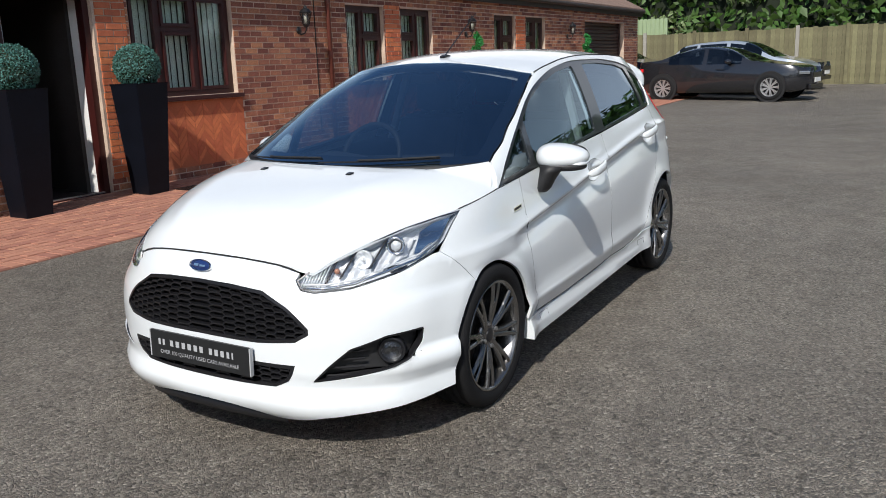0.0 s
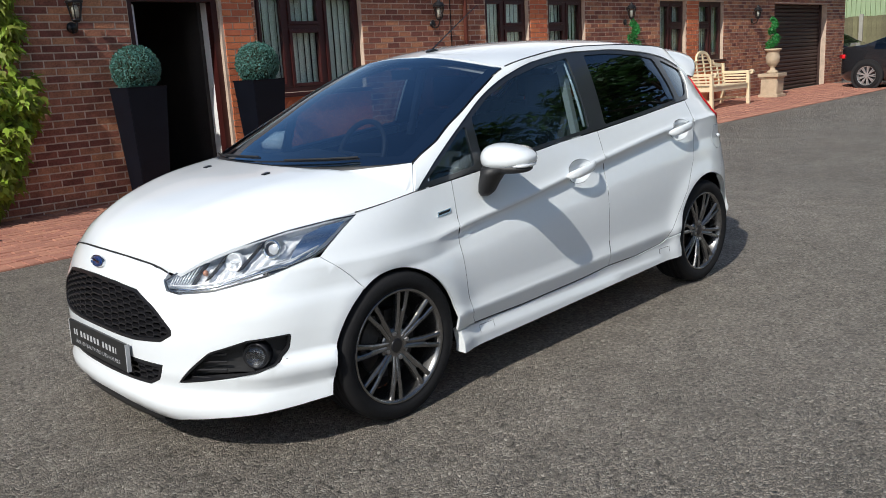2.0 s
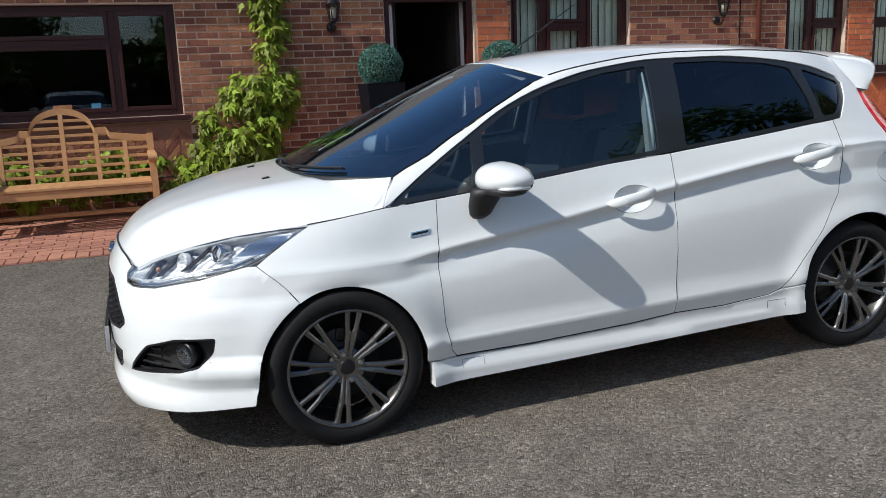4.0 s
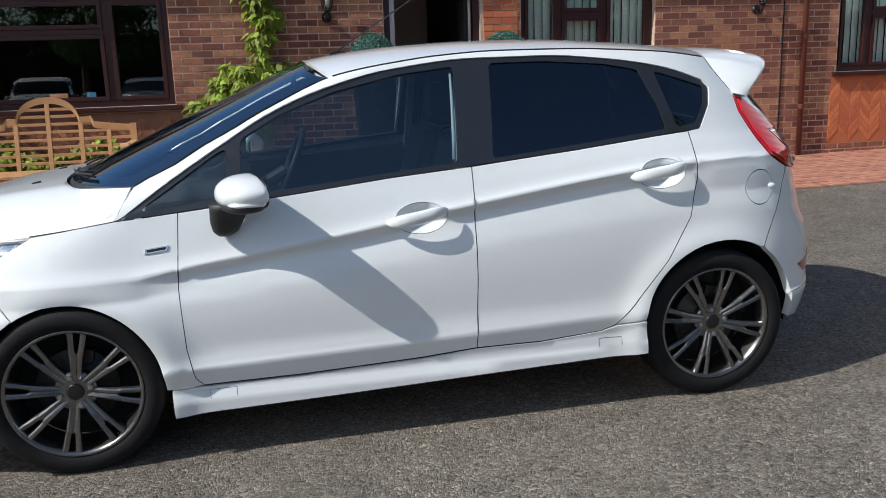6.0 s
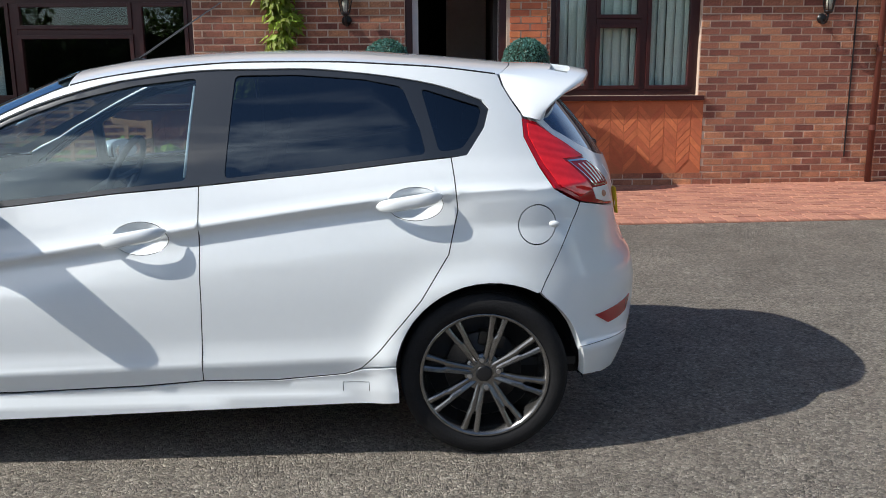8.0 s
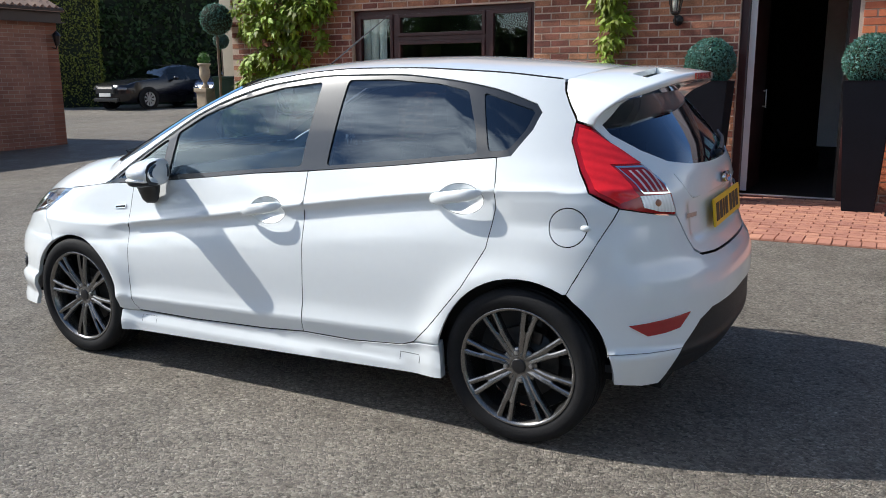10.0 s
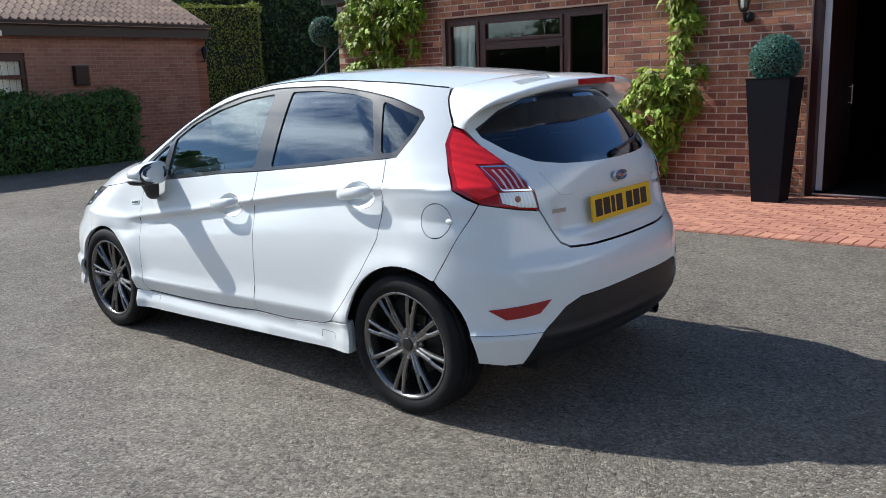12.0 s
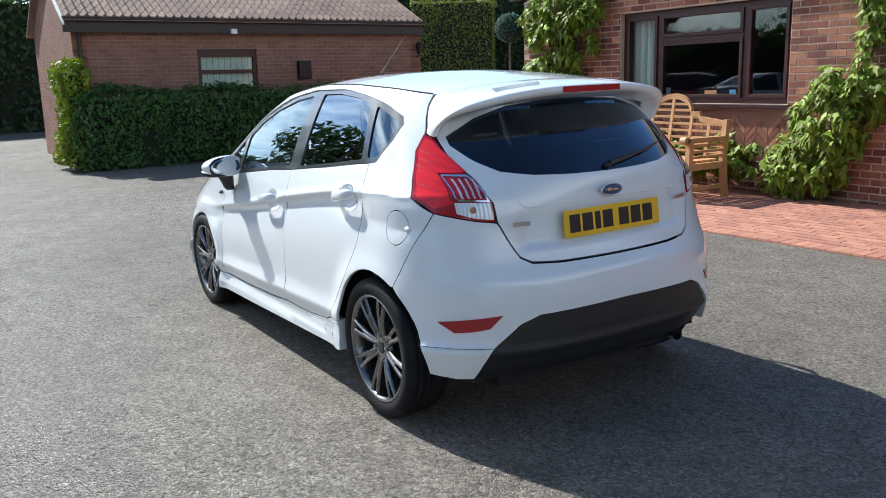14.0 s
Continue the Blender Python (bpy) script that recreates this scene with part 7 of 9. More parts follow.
def cabin():
    seat(-0.10, -0.36)
    seat(-0.10, 0.36)
    seat(0.70, 0.0, 1.22, True)
    rows = []
    for k in range(21):
        y = -0.68 + 1.36 * k / 20
        hood = 0.035 * math.exp(-((y - 0.36) / 0.16) ** 2)
        rows.append([(-1.12, y, 0.90), (-0.95, y, 0.945), (-0.72, y, 0.950 + hood), (-0.60, y, 0.925 + hood), (-0.58, y, 0.80), (-0.66, y, 0.45)])
    grid_skin("dashboard", rows, DASH, CAR)
    bm = bmesh.new()
    ring = [(-0.40 + 0.075 * math.sin(2 * math.pi * k / 28), 0.36 + 0.185 * math.cos(2 * math.pi * k / 28), 0.92 + 0.17 * math.sin(2 * math.pi * k / 28)) for k in range(29)]
    tube(bm, ring, 0.016, 8, False)
    w = part("steering_wheel", bm, DASH, CAR, "", True)
    bm = bmesh.new()
    tube(bm, [ring[0], (-0.41, 0.36, 0.91), ring[14]], 0.014, 8)
    tube(bm, [(-0.60, 0.36, 0.80), (-0.42, 0.36, 0.90)], 0.035, 10)
    part("wheel_boss", bm, DASH, w)
    bm = bmesh.new()
    box(bm, (-0.375, -0.06, 1.315), (-0.355, 0.10, 1.365), 0.008)
    part("rear_view_mirror", bm, TRIM_BLACK, CAR)
    for s in (-1, 1):
        bm = bmesh.new()
        rows = [[(x, s * 0.70, 0.32) for x in (-0.9, 0.2, 1.3)], [(x, s * 0.70, 0.90 + 0.06 * (x + 0.9)) for x in (-0.9, 0.2, 1.3)]]
        grid_skin("door_lining", rows, DASH, CAR)
        bm = bmesh.new()
        lo = [bm.verts.new((x, s * y, 0.95)) for x, y in ((0.215, 0.655), (0.25, 0.655), (0.25, 0.62), (0.215, 0.62))]
        hi = [bm.verts.new((x, s * y, 1.345)) for x, y in ((0.240, 0.540), (0.27, 0.540), (0.27, 0.50), (0.240, 0.50))]
        for k in range(4):
            bm.faces.new((lo[k], lo[(k + 1) % 4], hi[(k + 1) % 4], hi[k]))
        part("inner_pillar", bm, HEADLINER, CAR, "pale pillar lining")
    part("cabin_floor", boxes(((-0.9, -0.70, 0.30), (1.6, 0.70, 0.33))), DASH, CAR)
    part("load_cover", boxes(((1.12, -0.60, 0.98), (1.60, 0.60, 1.0))), DASH, CAR)


cabin()

# the yard slopes, and the car leans with it
CAR.matrix_world = pose(0, -0.8, 0, 1.0, -0.516) @ pose(0, 0.8, 0)


# ---- along the building ----
def planter(x, y):
    z = ground_z(x, y) + 0.012
    p = thing("planter", "tall tapered black planter with a clipped topiary ball", "planter", (x, y, z), "planters by the door")
    def ring(h, w):
        return [(-w, -w, h), (w, -w, h), (w, w, h), (-w, w, h)]
    bm = bmesh.new()
    H = 1.345 - z
    rows = [[bm.verts.new(c) for c in ring(*r)] for r in ((0.0, 0.135), (0.005, 0.140), (H - 0.02, 0.212), (H, 0.216), (H, 0.196), (H - 0.10, 0.186))]
    for a, b in zip(rows, rows[1:]):
        for k in range(4):
            bm.faces.new((a[k], a[(k + 1) % 4], b[(k + 1) % 4], b[k]))
    bm.faces.new(rows[0][::-1])
    bm.faces.new(rows[-1])
    bmesh.ops.recalc_face_normals(bm, faces=bm.faces)
    bmesh.ops.bevel(bm, geom=[e for e in bm.edges if abs(e.verts[0].co.z - e.verts[1].co.z) > 0.5], offset=0.006, segments=2, affect="EDGES")
    part("pot", bm, PLANTER, p)
    ball = topiary(0.248, 15000, TOPIARY, int(x * 10))
    ball.parent = p
    ball.location = (0, 0, 1.52 - z)


def topiary(r, count, material, seed):
    """A clipped ball of small stiff tufts; its near-black core paints the shade between."""
    rng = np.random.default_rng(abs(seed) + 5)
    d = rng.normal(0, 1, (count, 3))
    d /= np.linalg.norm(d, axis=1)[:, None]
    where = d * r * rng.uniform(0.93, 1.03, count)[:, None]
    ball = leaves("topiary_ball", where - d * 0.012, d, 0.024, material, rng, hang=0.0, wild=0.9)
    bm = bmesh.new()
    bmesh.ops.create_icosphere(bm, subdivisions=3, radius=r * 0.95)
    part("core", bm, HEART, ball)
    return tagged(ball, "teal-green clipped topiary ball", kind="")


planter(0.668, 5.19)
planter(2.12, 5.165)


def wall_lantern(x, z=2.13):
    l = thing("wall_lantern", "black coach lantern on a curved wall bracket", "wall lamp", (x, WALL_Y, z), "coach lanterns along the wall")
    bm = bmesh.new()
    lathe(bm, [(0.0, -0.02), (0.055, -0.018), (0.05, -0.005), (0.03, 0.0)], 16, (0, -0.012, -0.16), "Y")
    part("back_plate", bm, BLACK_IRON, l, "", True)
    bm = bmesh.new()
    tube(bm, [(0, -0.01, -0.16), (0, -0.06, -0.215), (0, -0.13, -0.205), (0, -0.165, -0.15), (0, -0.165, -0.10)], 0.011, 10)
    part("bracket", bm, BLACK_IRON, l, "", True)
    bm = bmesh.new()
    lathe(bm, [(0.030, -0.10), (0.045, -0.085), (0.075, 0.075), (0.068, 0.075), (0.040, -0.082)], 6, (0, -0.165, 0))
    part("glass", bm, LAMP_GLASS, l)
    # white cylinder added behind the panes so that they look brightly lit
    bm = bmesh.new()
    lathe(bm, [(0.0, -0.07), (0.030, -0.07), (0.034, 0.02), (0.020, 0.045), (0.0, 0.05)], 12, (0, -0.165, 0))
    part("bulb", bm, WHITE_TRIM, l, "white cylinder added to brighten the lantern panes", True)
    bm = bmesh.new()
    for k in range(6):
        a = math.pi / 3 * k
        tube(bm, [(0.044 * math.cos(a), -0.165 + 0.044 * math.sin(a), -0.09), (0.077 * math.cos(a), -0.165 + 0.077 * math.sin(a), 0.075)], 0.006, 6)
    lathe(bm, [(0.086, 0.072), (0.088, 0.085), (0.060, 0.125), (0.030, 0.140), (0.022, 0.165), (0.010, 0.175), (0.0, 0.195)], 12, (0, -0.165, 0))
    lathe(bm, [(0.0, -0.125), (0.030, -0.115), (0.048, -0.095), (0.046, -0.085)], 12, (0, -0.165, 0))
    part("cage", bm, BLACK_IRON, l)
    return l


lantern = wall_lantern(5.40)
for x in (0.235, 10.43, 15.7):
    copy_thing(lantern, pose(x, WALL_Y, 2.13))


def downpipe(x):
    p = thing("downpipe", "brown rainwater downpipe fixed to the brick wall", "downpipe", (x, WALL_Y - 0.06, ground_z(x, 5.5)))
    bm = bmesh.new()
    tube(bm, [(0, 0, 0.02), (0, 0, 2.52), (0, -0.06, 2.60)], 0.034, 14)
    part("pipe", bm, PIPE_RED, p, "", True)
    for z in (0.6, 1.45, 2.2):
        bm = bmesh.new()
        lathe(bm, [(0.041, z), (0.041, z + 0.05), (0.036, z + 0.055)], 14)
        part("clip", bm, PIPE_RED, p)
    bm = bmesh.new()
    tube(bm, [(-0.27, 0.05, 0.30), (-0.27, 0.05, 2.4)], 0.008, 6)
    part("cable", bm, BLACK_IRON, p)


downpipe(6.06)


def bench(x, y, material, label, turn=0.0):
    """Garden bench with an arched, stepped back of crossed slats and rolled arms; it faces -y."""
    b = thing("garden_bench", label, "bench", (x, y, ground_z(x, y) + 0.014), "", turn)
    W = 1.66
    def bar(nm, lo, hi, bevel=0.006):
        bm = bmesh.new()
        box(bm, lo, hi, bevel)
        return part(nm, bm, material, b)
    for sx in (-1, 1):
        xa = sx * (W / 2 - 0.03)
        bm = bmesh.new()
        slab(bm, [(-0.30, 0.0), (-0.235, 0.0), (-0.225, 0.64), (-0.285, 0.64)], 0.06, "X", xa - 0.03)
        part("front_leg", bm, material, b)
        bm = bmesh.new()
        slab(bm, [(0.30, 0.0), (0.36, 0.0), (0.305, 0.42), (0.345, 0.86), (0.285, 0.86), (0.245, 0.42)], 0.06, "X", xa - 0.03)
        part("back_leg", bm, material, b)
        bm = bmesh.new()
        n = 14
        prof = [(-0.33 + 0.045 * math.cos(math.pi * 2 * k / n), 0.665 + 0.045 * math.sin(math.pi * 2 * k / n)) for k in range(n)]
        slab(bm, prof, 0.075, "X", xa - 0.0375)
        box(bm, (xa - 0.0375, -0.33, 0.635), (xa + 0.0375, 0.31, 0.690), 0.008)
        part("arm", bm, material, b)
        for z in (0.465, 0.525, 0.585):
            bar("side_rail", (xa - 0.014, -0.24, z), (xa + 0.014, 0.28, z + 0.030), 0.004)
        bar("seat_rail", (xa - 0.025, -0.26, 0.34), (xa + 0.025, 0.28, 0.415))
        bar("stretcher", (xa - 0.022, -0.26, 0.12), (xa + 0.022, 0.32, 0.165))
    for k in range(6):
        ya = -0.275 + 0.088 * k
        bar("seat_slat", (-W / 2 + 0.06, ya, 0.415), (W / 2 - 0.06, ya + 0.066, 0.440), 0.004)
    bar("front_rail", (-W / 2 + 0.06, -0.265, 0.335), (W / 2 - 0.06, -0.235, 0.412))
    bar("low_rail", (-W / 2 + 0.06, 0.01, 0.125), (W / 2 - 0.06, 0.05, 0.160))
    # back: posts, slats and the arched crest
    def top(t):
        a = abs(t)
        if a < 0.27:
            return 0.94 + 0.20 * math.sqrt(max(0.0, 1 - (a / 0.285) ** 2)) * 1.0
        if a < 0.36:
            return 0.94
        if a < 0.40:
            return 0.945
        return 0.90 - 0.06 * ((a - 0.40) / 0.43) ** 0.7
    lean = lambda z: 0.265 + 0.16 * (z - 0.42)
    for z in (0.50, 0.575, 0.65, 0.725, 0.80, 0.875, 0.95, 1.02):
        half = max([t for t in [0.02 * i for i in range(41)] if top(t) > z + 0.02] + [0.0])
        if half < 0.05:
            continue
        bm = bmesh.new()
        box(bm, (-half, lean(z) - 0.008, z - 0.014), (half, lean(z) + 0.010, z + 0.014), 0.003)
        part("back_slat", bm, material, b)
    for t in (-0.56, -0.30, 0.0, 0.30, 0.56):
        z1 = top(t) - 0.02
        bm = bmesh.new()
        v = [bm.verts.new(c) for c in ((t - 0.02, lean(0.44) - 0.012, 0.44), (t + 0.02, lean(0.44) - 0.012, 0.44), (t + 0.02, lean(0.44) + 0.012, 0.44), (t - 0.02, lean(0.44) + 0.012, 0.44),
                                       (t - 0.02, lean(z1) - 0.012, z1), (t + 0.02, lean(z1) - 0.012, z1), (t + 0.02, lean(z1) + 0.012, z1), (t - 0.02, lean(z1) + 0.012, z1))]
        for q in ((0, 1, 5, 4), (1, 2, 6, 5), (2, 3, 7, 6), (3, 0, 4, 7), (4, 5, 6, 7), (3, 2, 1, 0)):
            bm.faces.new([v[i] for i in q])
        part("back_post", bm, material, b)
    bm = bmesh.new()
    ts = [-0.80 + 1.60 * k / 60 for k in range(61)]
    rows = []
    for t in ts:
        z = top(t)
        rows.append([bm.verts.new(c) for c in ((t, lean(z) - 0.022, z), (t, lean(z) + 0.022, z), (t, lean(z) + 0.022, z - 0.062), (t, lean(z) - 0.022, z - 0.062))])
    for p, q in zip(rows, rows[1:]):
        for k in range(4):
            bm.faces.new((p[k], p[(k + 1) % 4], q[(k + 1) % 4], q[k]))
    bm.faces.new(rows[0])
    bm.faces.new(rows[-1])
    bmesh.ops.recalc_face_normals(bm, faces=bm.faces)
    part("crest", bm, material, b)
    return b


bench(-2.60, 4.78, BENCH_OAK, "tan wooden garden bench with an arched slatted back")
bench(12.95, 4.98, BENCH_CREAM, "cream painted garden bench with an arched slatted back")


def urn(x, y, seed, plant="spiral", girth=1.0, size=1.0):
    u = thing("stone_urn", "weathered stone urn on a square plinth with a green plant", "urn", (x, y, ground_z(x, y) + 0.012), "stone urns")
    u.scale = (girth, girth, size)
    bm = bmesh.new()
    box(bm, (-0.225, -0.225, 0), (0.225, 0.225, 0.07), 0.012)
    box(bm, (-0.185, -0.185, 0.07), (0.185, 0.185, 0.44), 0.01)
    box(bm, (-0.150, -0.190, 0.12), (0.150, 0.190, 0.39), 0.004)
    box(bm, (-0.205, -0.205, 0.42), (0.205, 0.205, 0.45), 0.006)
    box(bm, (-0.235, -0.235, 0.45), (0.235, 0.235, 0.53), 0.015)
    part("plinth", bm, STONE, u)
    bm = bmesh.new()
    lathe(bm, [(0.125, 0.53), (0.125, 0.57), (0.060, 0.61), (0.050, 0.66), (0.09, 0.70), (0.145, 0.78), (0.155, 0.90), (0.135, 0.97), (0.150, 1.02), (0.185, 1.04), (0.185, 1.07), (0.150, 1.075), (0.135, 1.03), (0.0, 1.02)], 28)
    part("bowl", bm, STONE, u, "", True)
    rng = np.random.default_rng(seed)
    pts, out = [], []
    if plant == "spiral":
        for k in range(1500):
            t = rng.uniform(0, 1)
            a = t * 4.5 * math.pi
            c = np.array((0.085 * (1 - 0.6 * t) * math.cos(a), 0.085 * (1 - 0.6 * t) * math.sin(a), 1.06 + 0.68 * t))
            d = rng.normal(0, 1, 3)
            d /= np.linalg.norm(d)
            pts.append(c + d * (0.095 - 0.055 * t))
            out.append(d)
    else:
        for k in range(700):
            d = rng.normal(0, 1, 3)
            d /= np.linalg.norm(d)
            pts.append(np.array((0, 0, 1.16)) + d * (0.16, 0.16, 0.14))
            out.append(d)
    leaves("foliage", pts, out, 0.045, SPIRAL if plant == "spiral" else IVY, rng, wild=0.8, hang=0.1, parent=u)


urn(9.85, 5.02, 1)
urn(15.6, 5.02, 2)
urn(-15.8, 14.9, 3, "bush", 1.02, 1.32)


# ---- creeper on the wall ----
def creeper(name, label, blobs, count, seed, stems):
    """Overlapping sprays of hanging lobed leaves; blobs: rows of x, z, half-width, half-height, depth on the wall."""
    v = thing(name, label, "climbing plant", (blobs[0][0], WALL_Y, ground_z(blobs[0][0], 5.5)))
    rng = np.random.default_rng(seed)
    weight = np.array([b[2] * b[3] for b in blobs])
    tufts = max(20, count // 26)
    pick = rng.choice(len(blobs), tufts, p=weight / weight.sum())
    pts, out = [], []
    for i in pick:
        x, z, w, h, d = blobs[i]
        r, a = rng.uniform(0, 1) ** 0.55, rng.uniform(0, 2 * math.pi)
        cx, cz = x + w * r * math.cos(a) * rng.uniform(0.9, 1.12), z + h * r * math.sin(a) * rng.uniform(0.9, 1.12)
        reach = 1.35 * d * (1 - 0.8 * r * r) * rng.uniform(0.25, 1.0) + 0.03
        size = rng.uniform(0.06, 0.13)
        for k in range(26):
            q = rng.normal(0, 1, 3)
            q /= np.linalg.norm(q)
            p = np.array((cx, -reach, cz)) + q * size * (1.0, 0.75, 0.8) * rng.uniform(0.5, 1.0)
            if p[1] > -0.012:
                p[1] = -0.012 - rng.uniform(0, 0.03)
            pts.append((p[0] - blobs[0][0], p[1], p[2] - v.location.z))
            out.append((0.7 * q[0] - 0.15, -0.75 + 0.3 * q[1], 0.55 + 0.6 * q[2]))
    f = leaves("foliage", pts, out, 0.104, VINE, rng, LOBED, hang=1.3, wild=0.38, parent=v)
    tagged(f, kind="stuff")
    bm = bmesh.new()
    for s in stems:
        tube(bm, [(x - blobs[0][0], -0.03, z - v.location.z) for x, z in s], 0.012, 6)
    part("stem", bm, BARK, v)
    return v


creeper("creeper", "bright green creeper with lobed leaves climbing the brick wall",
        [(-0.50, 2.45, 0.20, 0.32, 0.20), (-0.45, 1.92, 0.15, 0.25, 0.18), (-0.62, 1.32, 0.42, 0.30, 0.30), (-0.78, 1.00, 0.48, 0.33, 0.34), (-0.92, 0.62, 0.46, 0.28, 0.32), (-1.15, 0.42, 0.48, 0.24, 0.30),
         (-1.70, 0.50, 0.45, 0.18, 0.26), (-2.5, 0.52, 0.75, 0.25, 0.22), (-3.3, 0.50, 0.5, 0.25, 0.2)], 6600, 11,
        [[(-1.2, 0.12), (-0.95, 0.6), (-0.70, 1.1), (-0.48, 1.6), (-0.45, 2.2), (-0.5, 2.7)], [(-1.0, 0.12), (-1.6, 0.45), (-2.4, 0.5), (-3.2, 0.5)]])
creeper("creeper", "large green creeper covering the end of the brick wall",
        [(-5.05, 2.35, 0.80, 0.40, 0.42), (-5.05, 1.85, 0.72, 0.45, 0.45), (-5.30, 1.30, 0.62, 0.45, 0.40), (-5.6, 0.80, 0.50, 0.40, 0.34), (-4.5, 2.45, 0.50, 0.25, 0.25), (-5.75, 0.45, 0.28, 0.30, 0.26)], 6200, 12,
        [[(-5.5, 0.1), (-5.3, 0.9), (-5.1, 1.7), (-5.2, 2.5)], [(-5.2, 0.1), (-5.0, 1.2), (-4.7, 2.2)]])
# pale wall across the drive
setting("wall_pale", boxes(((-16.5, 16.4, -0.1), (-9.0, 16.8, 4.8)), bevel=0.01), RENDER_WALL, "tall pale rendered wall beside the drive", "wall")


def ball_tree(x, y, z, r, base, label):
    t = thing("ball_tree", label, "topiary tree", (x, y, base))
    bm = bmesh.new()
    tube(bm, [(0, 0, 0.30), (0.01, 0, (z - base) * 0.6), (0, 0, z - base)], 0.018, 8)
    part("trunk", bm, BARK, t)
    b = topiary(r, int(20000 * r), TOPIARY, int(x * 7))
    b.parent = t
    b.location = (0, 0, z - base)
    bm = bmesh.new()
    lathe(bm, [(0.0, 0.0), (0.15, 0.0), (0.20, 0.36), (0.22, 0.38), (0.19, 0.38), (0.0, 0.34)], 20)
    part("pot", bm, STONE, t, "", True)


ball_tree(-6.10, 5.36, 2.20, 0.225, 0.10, "clipped ball tree on a thin stem in a pot")
ball_tree(-15.6, 15.45, 2.47, 0.24, 0.40, "small clipped ball tree on a thin stem in a pot")


def window_cards():
    """Small cards standing on the inside sill."""
    y = WALL_Y + 0.17
    for x0, x1, h, m, lab in ((-2.70, -2.52, 0.085, PAPER_ORANGE, "small orange card on the window sill"), (-2.33, -2.24, 0.09, PAPER_BLUE, "small blue card on the window sill"), (-3.33, -3.25, 0.12, PAPER_WHITE, "small white notice on the window sill")):
        c = thing("card", lab, "card", ((x0 + x1) / 2, y, OPEN_B[2] + 0.066), "cards on the sill")
        part("sheet", boxes(((-(x1 - x0) / 2, 0, 0), ((x1 - x0) / 2, 0.004, h))), m, c)


window_cards()


def drain_grate(x, y):
    g = thing("drain_grate", "dark slotted drain grate set in the red paving", "drain", (x, y, ground_z(x, y) + 0.018))
    for k in range(7):
        part("slot_bar", boxes(((-0.20, -0.13 + 0.038 * k, 0), (0.20, -0.112 + 0.038 * k, 0.008))), BLACK_IRON, g)


drain_grate(2.55, 4.95)


# ---- the low brick house across the yard ----
HX, HY0, HY1 = -12.30, 0.15, 7.45


